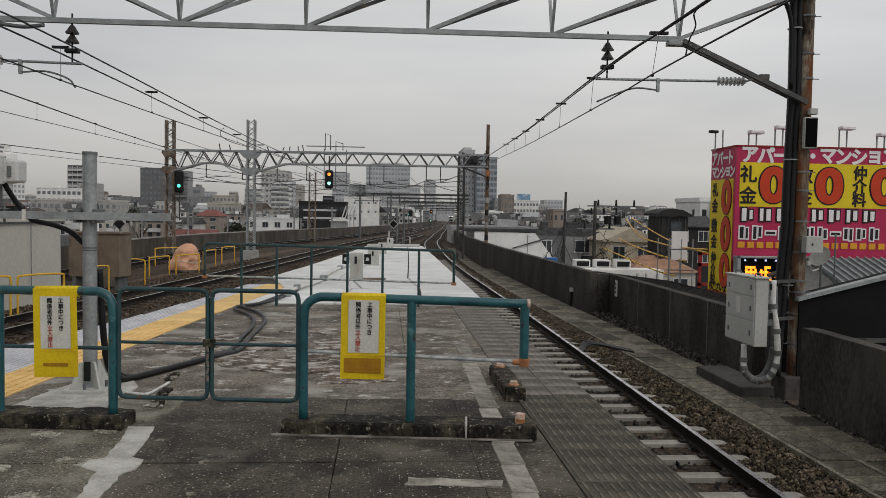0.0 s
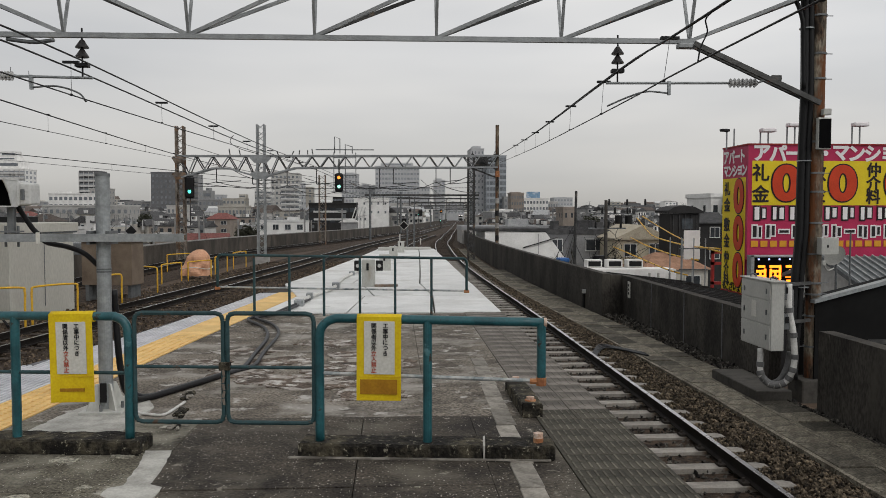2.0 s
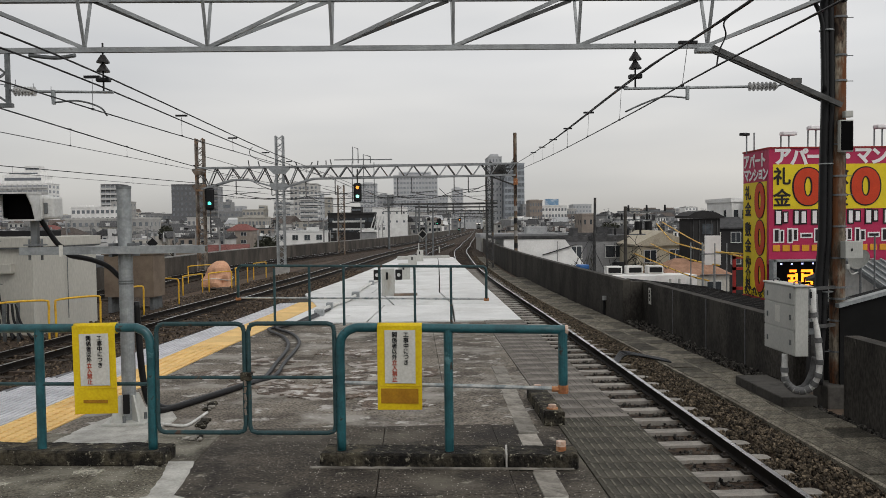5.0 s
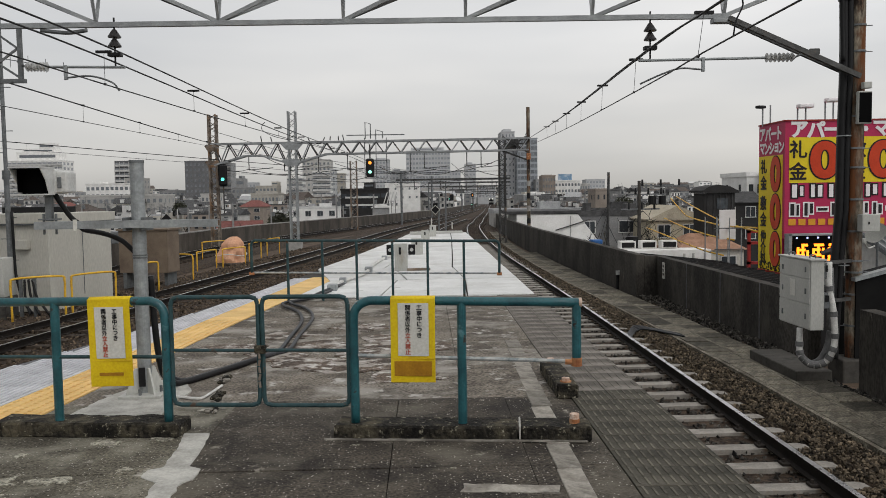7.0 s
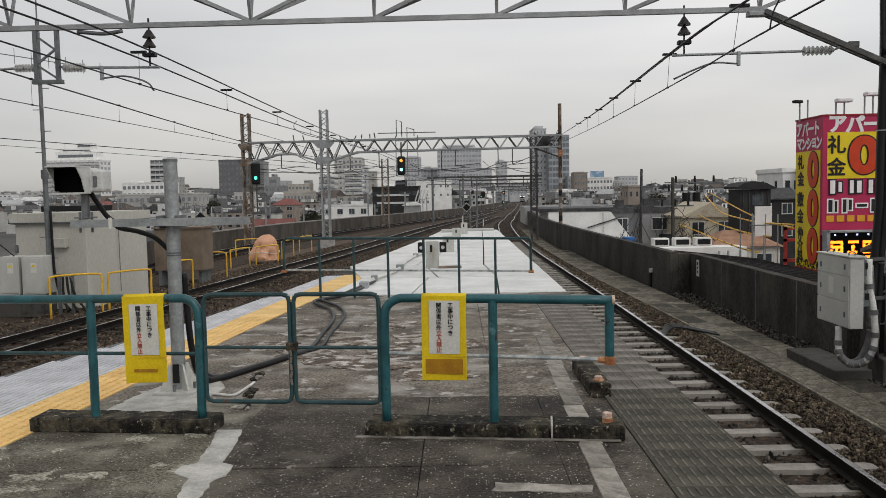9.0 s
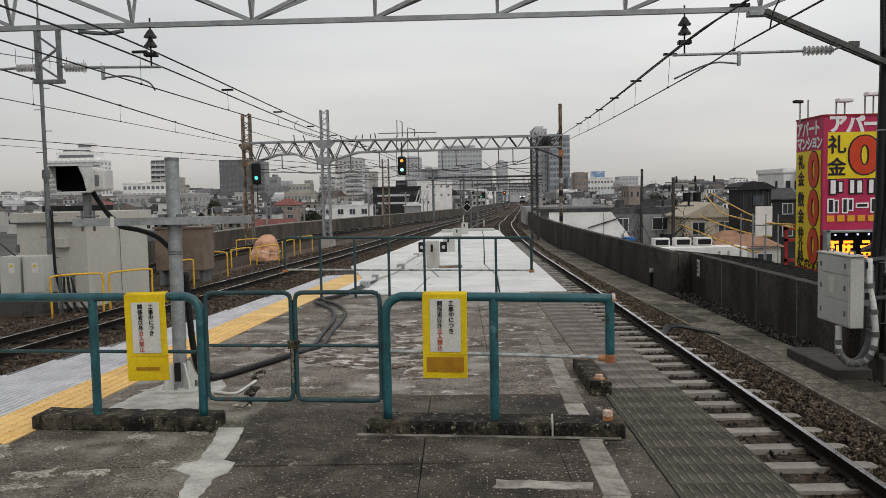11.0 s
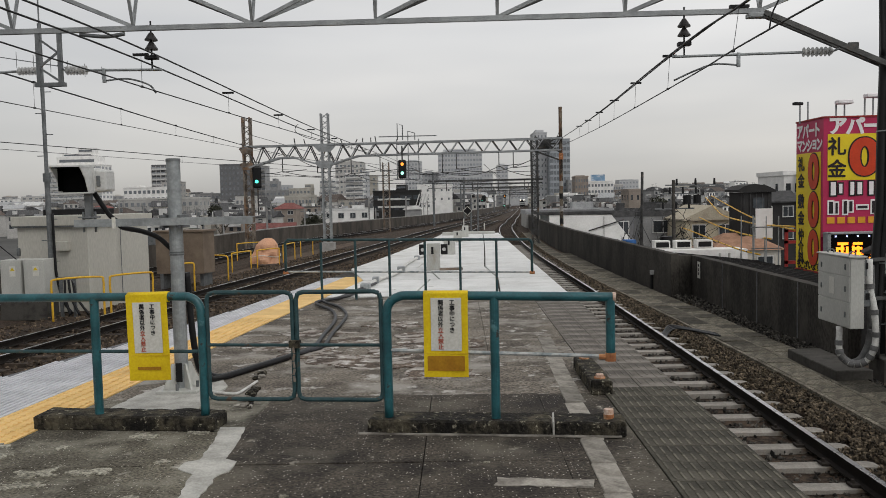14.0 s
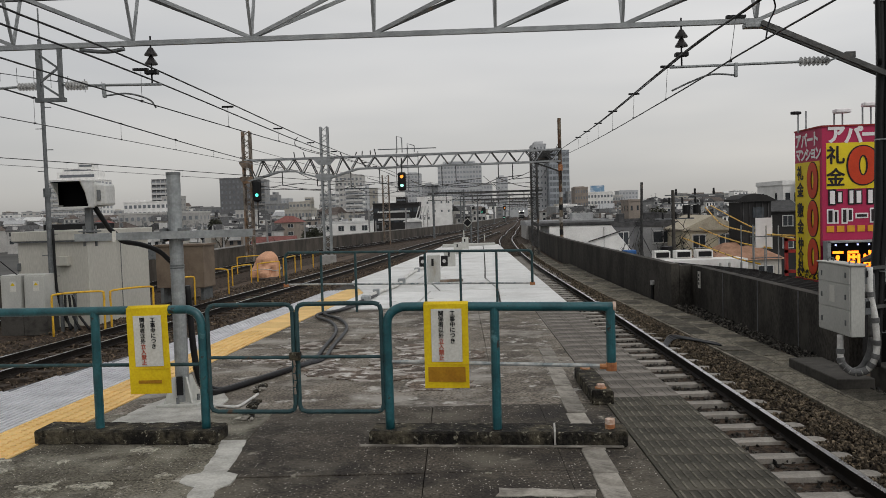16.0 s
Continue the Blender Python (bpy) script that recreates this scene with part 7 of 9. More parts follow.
def glyph(k):
    """One lit character of the running text, as plain bars."""
    rng = random.Random(40 + k)
    bm = bmesh.new()
    for z in (-0.2, -0.07, 0.07, 0.2):
        if rng.random() < 0.92:
            a = rng.uniform(-0.17, -0.04)
            c = rng.uniform(0.05, 0.17)
            box(bm, ((a + c) / 2, 0, z), (c - a, 0.01, 0.07))
    for x in (-0.13, 0.0, 0.13):
        if rng.random() < 0.8:
            a = rng.uniform(-0.19, -0.05)
            c = rng.uniform(0.05, 0.19)
            box(bm, (x, 0, (a + c) / 2), (0.065, 0.01, c - a))
    return solid("led_character", bm, M_LED, "amber lit character of a running text", "led character", "running text")


def build_right_side():
    # dish on a short mast and thin masts
    d = thing("satellite_dish", "pale grey satellite dish on a thin mast", "satellite dish")
    bm = bmesh.new()
    rod(bm, (9.56, 14.8, -7.0), (9.56, 14.8, 0.75), 0.025, 8)
    part("mast", bm, M_GALV_DARK, d)
    bm = bmesh.new()
    seg = 20
    c = bm.verts.new((0, 0, 0.05))
    rings = []
    for r, z in ((0.09, 0.043), (0.17, 0.025), (0.23, 0.0)):
        rings.append([bm.verts.new((r * math.cos(2 * math.pi * i / seg), r * math.sin(2 * math.pi * i / seg), -z)) for i in range(seg)])
    c.co.z = -0.05
    for i in range(seg):
        bm.faces.new((c, rings[0][i], rings[0][(i + 1) % seg]))
        for a, b in zip(rings, rings[1:]):
            bm.faces.new((a[i], b[i], b[(i + 1) % seg], a[(i + 1) % seg]))
    bmesh.ops.solidify(bm, geom=bm.faces[:], thickness=0.012)
    bmesh.ops.transform(bm, matrix=pose(9.48, 14.72, 0.72, 60, 0, -62), verts=bm.verts[:])
    part("reflector", bm, M_CAB, d)
    bm = bmesh.new()
    tube(bm, [(9.46, 14.72, 0.45), (9.26, 14.6, 0.42), (9.12, 14.5, 0.55)], 0.018, 6)
    box(bm, (9.12, 14.5, 0.58), (0.07, 0.07, 0.1), bevel=0.01)
    part("feed_arm", bm, M_CAB, d)
    for x, y in ((9.86, 14.8), (9.25, 14.9)):
        m = thing("aerial_mast", "thin dark steel mast on a roof", "mast", None, "aerial masts")
        bm = bmesh.new()
        rod(bm, (x, y, -7.0), (x, y, 1.2), 0.018, 6)
        part("shaft", bm, M_GALV_DARK, m)
    # shed with a dark wall and white barge board, and a ribbed metal roof
    sh = thing("dark_shed", "black-clad shed with a pale roof edge behind the parapet", "shed")
    bm = bmesh.new()
    prism(bm, [(6.97, -7.0), (12.5, -7.0), (12.5, 1.10), (10.4, 1.05), (6.97, 0.19)], 10.75, 11.3, "y")
    part("wall", bm, M_SOOT_CLAD, sh)
    bm = bmesh.new()
    prism(bm, [(6.92, 0.18), (10.4, 1.06), (12.6, 1.11), (12.6, 1.18), (10.35, 1.12), (6.92, 0.24)], 10.68, 10.84, "y")
    part("roof", bm, M_GALV, sh)
    bm = bmesh.new()
    box(bm, (8.6, 10.72, -0.45), (1.5, 0.06, 0.07))
    box(bm, (8.6, 10.72, -0.75), (1.5, 0.06, 0.07))
    part("wall_batten", bm, M_TRUSS_DARK, sh)
    r = thing("metal_roof_house", "low house with a grey ribbed metal roof", "house")
    bm = bmesh.new()
    prism(bm, [(15.2, -7.0), (18.6, -7.0), (18.6, 0.0), (16.9, 0.46), (15.2, -0.05)], 10.5, 16.5, "x")
    part("wall", bm, M_WALLS["offwhite"], r)
    bm = bmesh.new()
    prism(bm, [(14.9, -0.16), (16.9, 0.48), (18.8, -0.05), (18.8, 0.05), (16.9, 0.58), (14.9, -0.06)], 10.35, 16.7, "x")
    roof = part("roof", bm, M_GALV_DARK, r)
    for k in range(32):
        bm = bmesh.new()
        bar(bm, (10.4 + 0.2 * k, 14.92, -0.04), (10.4 + 0.2 * k, 16.88, 0.60), 0.035, 0.05)
        part("roof_rib", bm, M_GALV, roof)
    # red-framed stair tower with a white panel
    t = thing("scaffold", "red steel frame with scaffold poles beside a billboard", "frame")
    for x in (11.55, 12.0):
        bm = bmesh.new()
        bar(bm, (x, 26.5, -7), (x, 26.5, 0.25), 0.10, 0.10)
        part("upright", bm, M_RED_PAINT, t)
    for z in (-0.9, -0.2, 0.2):
        bm = bmesh.new()
        bar(bm, (11.5, 26.5, z), (12.1, 26.5, z), 0.1, 0.1)
        part("cross_bar", bm, M_RED_PAINT, t)
    sc = thing("scaffold", "grey steel scaffold poles", "scaffold")
    for x in (9.9, 10.3, 10.7):
        for y in (25.0, 26.2):
            bm = bmesh.new()
            rod(bm, (x, y, -7), (x, y, 0.75), 0.02, 6)
            part("upright", bm, M_GALV, sc)
    for z in (-1.0, -0.3, 0.4):
        bm = bmesh.new()
        rod(bm, (9.8, 25.0, z), (10.8, 25.0, z), 0.018, 6)
        part("ledger", bm, M_GALV_DARK, sc)
    bm = bmesh.new()
    box(bm, (10.45, 25.6, 0.5), (0.55, 0.06, 1.0))
    part("white_panel", bm, M_WALLS["white"], sc, "white sheet panel")


def house(name, x, y, w, d, z1, wall, roof, style, rz=0.0, label="", cols=3, z0=-7.0, eave=0.3, far=False):
    """A house: wall body, gable, hip, shed or flat roof, windows with panes and sills."""
    h = thing(name, label or "small city house with a pitched roof", "house", pose(x, y, 0, 0, 0, rz), "city houses")
    bm = bmesh.new()
    box(bm, (0, 0, (z0 + z1) / 2), (w, d, z1 - z0))
    part("wall", bm, M_WALLS[wall], h)
    bm = bmesh.new()
    rise = min(w, d) * 0.26
    if style == "gable":
        prism(bm, [(-w / 2 - eave, z1 - 0.1), (w / 2 + eave, z1 - 0.1), (w / 2 + eave, z1 + 0.02), (0, z1 + rise), (-w / 2 - eave, z1 + 0.02)], -d / 2 - eave, d / 2 + eave, "y")
    elif style == "ridge":
        prism(bm, [(-d / 2 - eave, z1 - 0.1), (d / 2 + eave, z1 - 0.1), (d / 2 + eave, z1 + 0.02), (0, z1 + rise), (-d / 2 - eave, z1 + 0.02)], -w / 2 - eave, w / 2 + eave, "x")
    elif style == "hip":
        a, b = w / 2 + eave, d / 2 + eave
        v = [bm.verts.new(p) for p in ((-a, -b, z1), (a, -b, z1), (a, b, z1), (-a, b, z1), (-a * 0.35, 0, z1 + rise), (a * 0.35, 0, z1 + rise))]
        for f in ((0, 1, 5, 4), (1, 2, 5), (2, 3, 4, 5), (3, 0, 4), (3, 2, 1, 0)):
            bm.faces.new([v[i] for i in f])
    else:
        for cx, cy, sx, sy in ((0, -d / 2, w + 0.1, 0.15), (0, d / 2, w + 0.1, 0.15), (-w / 2, 0, 0.15, d - 0.16), (w / 2, 0, 0.15, d - 0.16)):
            box(bm, (cx, cy, z1 + 0.15), (sx, sy, 0.4))
        box(bm, (0, 0, z1 + 0.01), (w - 0.3, d - 0.3, 0.06))
        box(bm, (w * 0.2, d * 0.1, z1 + 0.5), (w * 0.25, d * 0.3, 1.0))
    part("roof", bm, M_ROOFS[roof], h)
    bm = bmesh.new()
    box(bm, (0, -0.02, 0), (w / cols * 0.45, 0.08, 1.0))
    pane = mesh_of("window", bm, M_GLASS_DARK)
    bm = bmesh.new()
    ww = w / cols * 0.45
    for cx, cz, sx, sz in ((0, 0.53, ww + 0.14, 0.07), (0, -0.53, ww + 0.2, 0.08), (ww / 2 + 0.035, 0, 0.07, 1.0), (-ww / 2 - 0.035, 0, 0.07, 1.0), (0, 0, 0.05, 1.0)):
        box(bm, (cx, -0.06, cz), (sx, 0.06, sz))
    frame_mesh = mesh_of("window_frame", bm, M_BALC)
    if far:
        bm = bmesh.new()
        box(bm, (w * 0.16, -d / 2 - 0.5, z1 - 2.0), (w * 0.5, 1.0, 0.95))
        part("balcony", bm, M_BALC if cols % 2 else M_BALC_GREY, h)
        bm = bmesh.new()
        box(bm, (-w * 0.22, -d / 2 + 0.6, z1 + 0.55), (1.1, 0.8, 1.3))
        part("roof_tank", bm, M_BALC_GREY if roof != "slate" else M_BALC, h)
        bm = bmesh.new()
        rod(bm, (w * 0.1, 0, z1), (w * 0.1, 0, z1 + rise + 1.6), 0.05, 5)
        bar(bm, (w * 0.1 - 0.7, 0, z1 + rise + 1.4), (w * 0.1 + 0.7, 0, z1 + rise + 1.4), 0.06, 0.06)
        part("roof_aerial", bm, M_GALV_DARK, h)
    for k in range(cols):
        for fz in (z1 - 1.0, z1 - 3.2):
            win = shared("window", pane, h, pose(-w / 2 + w * (k + 0.5) / cols, -d / 2 - 0.01, fz))
            if not far:
                shared("window_frame", frame_mesh, win, Matrix.Identity(4))
    return h


def tower(name, x0, x1, y, depth, z1, wall, label, cols, floor_h=3.0, balcony=None, win_w=0.5, win_h=0.5, top=None, z0=-7.0, zmin=-3.0):
    """A taller building: body, rows of windows, balconies where it has them, and a roof house."""
    w = x1 - x0
    xc = (x0 + x1) / 2
    t = thing(name, label, "building", pose(xc, y + depth / 2, 0), "city buildings")
    bm = bmesh.new()
    box(bm, (0, 0, (z0 + z1) / 2), (w, depth, z1 - z0))
    part("wall", bm, M_WALLS[wall], t)
    bm = bmesh.new()
    box(bm, (0, 0, z1 + 0.25), (w + 0.3, depth + 0.3, 0.5))
    roof = part("roof", bm, M_WALLS[wall], t)
    if top:
        for q, (tx0, tx1, h) in enumerate(top):
            bm = bmesh.new()
            box(bm, ((tx0 + tx1) / 2 - xc, 0, z1 + 0.5 + h / 2), (tx1 - tx0, depth * (0.7 - 0.12 * q), h))
            rh = part("roof_house", bm, M_WALLS[wall], roof)
            if h > 1.5:
                low = top[q - 1][2] if q else 0.0
                bm = bmesh.new()
                box(bm, ((tx0 + tx1) / 2 - xc, -depth * (0.35 - 0.06 * q) - 0.05, z1 + 0.5 + (h + low) / 2), ((tx1 - tx0) * 0.86, 0.2, (h - low) * 0.34))
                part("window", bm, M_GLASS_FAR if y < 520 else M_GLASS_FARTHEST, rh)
    bay = w / cols
    bm = bmesh.new()
    box(bm, (0, 0, 0), (bay * win_w, 0.12, floor_h * win_h))
    # farther towers take paler panes, with distance haze in the glass colour
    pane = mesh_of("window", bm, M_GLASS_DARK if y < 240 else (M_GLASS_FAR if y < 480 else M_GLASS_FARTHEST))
    if balcony:
        bm = bmesh.new()
        box(bm, (0, -0.55, -floor_h * 0.30), (bay * 0.96, 1.1, 0.18))
        box(bm, (0, -1.05, -floor_h * 0.20), (bay * 0.985, 0.12, floor_h * 0.36))
        box(bm, (-bay * 0.47, -0.55, 0), (0.12, 1.0, floor_h * 0.96))
        balc = mesh_of("balcony", bm, balcony)
    n = int((z1 - zmin) / floor_h)
    side_n = max(1, int(depth / max(bay, 3)))
    for i in range(n):
        z = z1 - floor_h * (i + 0.55)
        for k in range(cols):
            xx = -w / 2 + bay * (k + 0.5)
            win = shared("window", pane, t, pose(xx, -depth / 2 - 0.02, z))
            if balcony:
                shared("balcony", balc, t, pose(xx, -depth / 2, z))
        sx = 1 if xc < 0 else -1
        for k in range(min(3, side_n)):
            shared("window", pane, t, pose(sx * (w / 2 + 0.02), -depth / 2 + depth * (k + 0.5) / min(3, side_n), z, 0, 0, 90))
    return t


def build_city():
    tower("apartment_block", -252.5, -219.4, 500, 16, 26.6, "white", "large white apartment block with tiered balconies", 11, 3.0, M_BALC, 0.90, 0.55, [(-247.9, -222.7, 5.0), (-245.0, -225.4, 7.1), (-235.0, -225.9, 10.5)])
    tower("apartment_tower", -180.4, -169.6, 480, 14, 24.5, "dark", "dark stepped apartment tower with pale balconies", 4, 3.0, M_BALC, 0.80, 0.55)
    tower("apartment_tower", -168.2, -157.8, 462, 10, 13.9, "offwhite", "plain pale tower beside a darker one", 3, 3.0, None, 0.30, 0.35)
    tower("office_block", -136.2, -117.1, 330, 12, 8.3, "white", "long white block of flats with strips of windows", 10, 2.9, None, 0.62, 0.45, [(-134.3, -131.0, 0.8)])
    tower("office_block", -110.2, -83.7, 262, 12, 3.2, "offwhite", "low pale block behind the tracks", 14, 2.9, None, 0.50, 0.42)
    tower("apartment_tower", -131.3, -115.6, 450, 16, 22.5, "dark", "dark grey apartment tower with pale vertical stripes", 7, 2.9, None, 0.42, 0.50, [(-129.4, -126.3, 0.2), (-121.2, -116.2, 0.0)])
    tower("apartment_tower", -118.1, -109.0, 462, 12, 21.8, "grey", "grey wing of an apartment tower with stepped balconies", 4, 2.9, M_BALC_GREY, 0.80, 0.55)
    tower("office_block", -152.0, -137.8, 470, 14, 6.8, "grey", "grey far block of offices", 6, 3.0, None, 0.60, 0.45, [(-149.6, -146.3, 0.5)])
    tower("office_block", -99.0, -89.0, 420, 12, 7.3, "grey", "grey block with a tall stair house", 5, 3.0, None, 0.50, 0.45, [(-97.1, -93.0, 4.5), (-95.8, -94.1, 5.9)])
    tower("office_block", -113.7, -107.2, 520, 12, 11.7, "haze", "hazy slim office block", 3, 3.0, None, 0.50, 0.45)
    tower("office_block", -89.0, -77.6, 430, 12, 8.0, "beige", "beige far block of flats", 6, 3.0, None, 0.60, 0.42, [(-80.8, -77.5, 2.1)])
    tower("office_block", -55.8, -47.0, 262, 10, 3.0, "beige", "long beige block with a rust-brown roof edge", 8, 2.9, None, 0.55, 0.40)
    tower("office_block", -82.2, -75.9, 300, 10, 3.4, "offwhite", "pale block among small houses", 4, 3.0, None, 0.50, 0.40)
    tower("apartment_block", -72.3, -64.0, 430, 12, 12.8, "white", "white apartment block with banded balconies", 4, 3.0, M_BALC, 0.90, 0.55, [(-70.5, -66.9, 1.0)])
    tower("apartment_tower", -70.0, -54.0, 470, 14, 22.9, "offwhite", "slim white tower with stepped top", 7, 3.0, None, 0.50, 0.42, [(-68.9, -60.4, 1.2), (-59.1, -54.6, 0.4)])
    tower("apartment_block", -58.1, -48.9, 425, 10, 15.3, "white", "white flats with dark recessed balconies", 4, 2.6, M_BALC, 0.94, 0.60)
    tower("apartment_tower", -51.5, -48.7, 445, 10, 16.7, "haze", "narrow pale tower among flats", 2, 3.0, None, 0.50, 0.40)
    tower("apartment_tower", -51.1, -45.3, 460, 10, 14.9, "beige", "slim beige tower among flats", 2, 3.0, None, 0.40, 0.40)
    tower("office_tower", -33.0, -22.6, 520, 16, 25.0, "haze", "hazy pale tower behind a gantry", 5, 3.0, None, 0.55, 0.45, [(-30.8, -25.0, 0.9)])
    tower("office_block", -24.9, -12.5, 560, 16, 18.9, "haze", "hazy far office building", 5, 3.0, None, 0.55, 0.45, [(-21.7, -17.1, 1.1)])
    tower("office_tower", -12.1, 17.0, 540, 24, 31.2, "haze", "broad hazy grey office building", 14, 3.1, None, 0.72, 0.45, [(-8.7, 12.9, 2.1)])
    tower("office_block", -14.6, -1.7, 300, 16, 6.3, "white", "wide white hall with few windows", 5, 3.2, None, 0.25, 0.25)
    tower("office_block", -1.3, 10.3, 340, 14, 4.7, "offwhite", "pale low building beyond the tracks", 5, 3.0, None, 0.40, 0.35)
    tower("apartment_tower", 16.6, 24.7, 560, 14, 18.0, "haze", "hazy block behind the railway", 4, 3.0, None, 0.50, 0.45)
    tower("apartment_tower", 30.8, 39.0, 620, 14, 25.1, "haze", "hazy far slim tower", 3, 3.0, None, 0.50, 0.45, [(32.6, 36.4, 1.2)])
    tower("office_block", 41.7, 55.4, 640, 14, 8.4, "haze", "hazy far low offices", 5, 3.0, None, 0.50, 0.45)
    tower("office_block", 58.8, 63.5, 430, 12, 9.1, "grey", "grey far block of flats", 3, 3.0, None, 0.50, 0.45)
    tower("office_block", 55.9, 62.0, 385, 12, 10.1, "brown", "brown tiled office block", 5, 3.0, None, 0.50, 0.45, [(56.4, 60.7, 0.3)])
    wb = tower("office_block", 64.1, 76.7, 400, 14, 7.8, "white", "white office block with a blue roof sign", 8, 3.0, None, 0.60, 0.42)
    tower("office_block", 82.1, 87.5, 430, 12, 6.5, "offwhite", "pale grey far office block", 4, 3.0, None, 0.55, 0.45)
    tower("office_block", 119.0, 133.0, 600, 16, 11.6, "haze", "hazy pale far block", 6, 3.0, None, 0.55, 0.45, [(121.4, 129.7, 0.3)])
    tower("office_block", 115.3, 122.4, 520, 14, 2.6, "haze", "hazy low far block", 4, 3.0, None, 0.50, 0.45)
    tower("office_block", 111.4, 119.1, 470, 14, 1.0, "haze", "hazy low far flats", 5, 3.0, None, 0.50, 0.45)
    tower("office_block", 115.2, 123.8, 420, 14, 0.2, "haze", "hazy pale far flats", 5, 3.0, None, 0.50, 0.45)
    tower("office_block", 115.8, 126.7, 380, 14, 0.5, "haze", "hazy wide far flats", 7, 3.0, None, 0.50, 0.45, [(118.9, 123.6, 0.5)])
    tower("concrete_house", 40.3, 43.1, 190, 9, 2.3, "brown", "brown concrete house with a roof room", 2, 2.8, None, 0.30, 0.40, [(40.8, 42.5, -0.1)])
    tower("office_block", 37.4, 39.4, 92, 8, 3.3, "white", "white modern house with a flat roof", 2, 2.6, None, 0.50, 0.40)
    tower("office_block", 38.9, 42.3, 90, 8, 3.2, "offwhite", "pale modern house with dark upper windows", 2, 2.6, None, 0.75, 0.45)
    bm = bmesh.new()
    box(bm, (-1.3, -6.5, 9.9), (6.8, 0.6, 3.0))
    part("roof_sign", bm, M_BLUE_PALE, wb, "pale blue sign board")
    tower("high_rise", 42.6, 50.0, 450, 20, 36.0, "haze", "tall pale grey residential high-rise", 4, 3.2, None, 0.35, 0.4, [(44, 48.5, 1.5)])
    tower("high_rise", 50.2, 61.1, 440, 20, 31.6, "bluegrey", "tall blue-grey glazed high-rise", 6, 3.2, None, 0.85, 0.6)
    dk = tower("dark_building", -23.7, -10.6, 230, 12, 3.6, "black", "low black building with white bands", 7, 2.9, None, 0.8, 0.4, [(-17.2, -14.4, 1.6)])
    for dz, cx, w in ((1.6, -0.7, 9.2), (-0.6, 0.5, 11.5)):
        bm = bmesh.new()
        box(bm, (cx, -6.1, dz), (w, 0.3, 0.55))
        part("white_band", bm, M_BALC, dk, "white band")
    bm = bmesh.new()
    for k in range(4):
        bar(bm, (5.4 + 0.9 * k, -6.2, -0.8), (6.6 + 0.9 * k, -6.2, 2.9), 0.3, 0.3)
    part("stair_rail", bm, M_BALC, dk)
    house("white_workshop", -21.8, 163, 9.4, 6.0, -0.45, "white", "white", "flat", 0, "long white flat-roofed workshop beyond the parapet", 4)
    fan = thing("tent_roof", "small white pointed canopy roof", "canopy", pose(-10.3, 190, 0))
    bm = bmesh.new()
    prism(bm, [(-2.3, -0.9), (2.3, -0.9), (1.7, -0.45), (0.2, -0.05), (-1.6, -0.5)], -2.0, 2.0, "y")
    part("canopy", bm, M_WALLS["white"], fan)
    bm = bmesh.new()
    box(bm, (0, 0, -4.0), (3.6, 3.4, 6.2))
    part("wall", bm, M_WALLS["grey"], fan)
    house("red_roof_house", -31.8, 140, 7.0, 7.0, -3.9, "offwhite", "red", "ridge", 6, "low house with a red tiled roof", 2)
    house("red_roof_house", -49.0, 236, 7.0, 7.0, -0.6, "brown", "red", "hip", -10, "brown house with a red roof", 2)
    house("red_roof_house", -96.0, 218, 8.0, 7.0, -0.2, "brown", "red", "hip", -10, "brown house with a dull red roof", 2)
    # houses close behind the right-hand parapet
    wh = thing("white_house", "broad white house with a slanting end and a dark flat roof", "house")
    bm = bmesh.new()
    prism(bm, [(7.2, -7.0), (14.3, -7.0), (14.15, -2.6), (12.2, 0.0), (7.36, 0.1)], 62.0, 69.0, "y")
    part("wall", bm, M_WALLS["white"], wh)
    bm = bmesh.new()
    box(bm, (9.45, 65.6, 0.20), (5.7, 7.4, 0.24), bevel=0.03)
    part("roof", bm, M_ROOFS["slate"], wh)
    bm = bmesh.new()
    bar(bm, (10.39, 61.9, -1.21), (13.14, 61.9, -0.39), 0.08, 0.08)
    part("drain_pipe", bm, M_TRUSS_DARK, wh)
    bm = bmesh.new()
    box(bm, (9.7, 61.98, -1.45), (0.42, 0.1, 0.26))
    part("window", bm, M_GLASS_DARK, wh)
    bm = bmesh.new()
    box(bm, (11.6, 61.98, -0.9), (0.03, 0.06, 1.6))
    part("panel_joint", bm, M_BALC_GREY, wh)
    house("grey_house", 18.3, 73.0, 3.8, 5.0, -0.35, "grey", "slate", "flat", 0, "grey flat-roofed house behind the parapet", 1)
    house("grey_house", 13.6, 67.0, 1.8, 5.0, -0.15, "dark", "slate", "flat", 0, "narrow dark grey house behind the parapet", 1)
    house("grey_house", 20.0, 88.0, 8.0, 6.0, -0.35, "grey", "slate", "flat", 0, "long dark flat roof behind nearer houses", 3)
    house("grey_house", 11.0, 80.0, 8.4, 6.0, -0.1, "offwhite", "pale", "flat", 0, "grey flat-roofed building behind the parapet", 3)
    house("cream_house", 21.0, 69.0, 4.4, 6.0, -0.62, "cream", "cream", "gable", 4, "cream house with a low tan roof", 2)
    house("clay_roof_house", 21.5, 61.0, 4.9, 4.6, -2.75, "beige", "orange", "hip", 4, "low house with an orange clay roof", 2)
    black = thing("black_house", "tall narrow black-clad house with a shallow hipped roof", "house", pose(22.75, 61.5, 0, 0, 0, 8))
    bm = bmesh.new()
    box(bm, (0, 0, -2.75), (2.5, 1.8, 8.5))
    part("wall", bm, M_WALLS["black"], black)
    bm = bmesh.new()
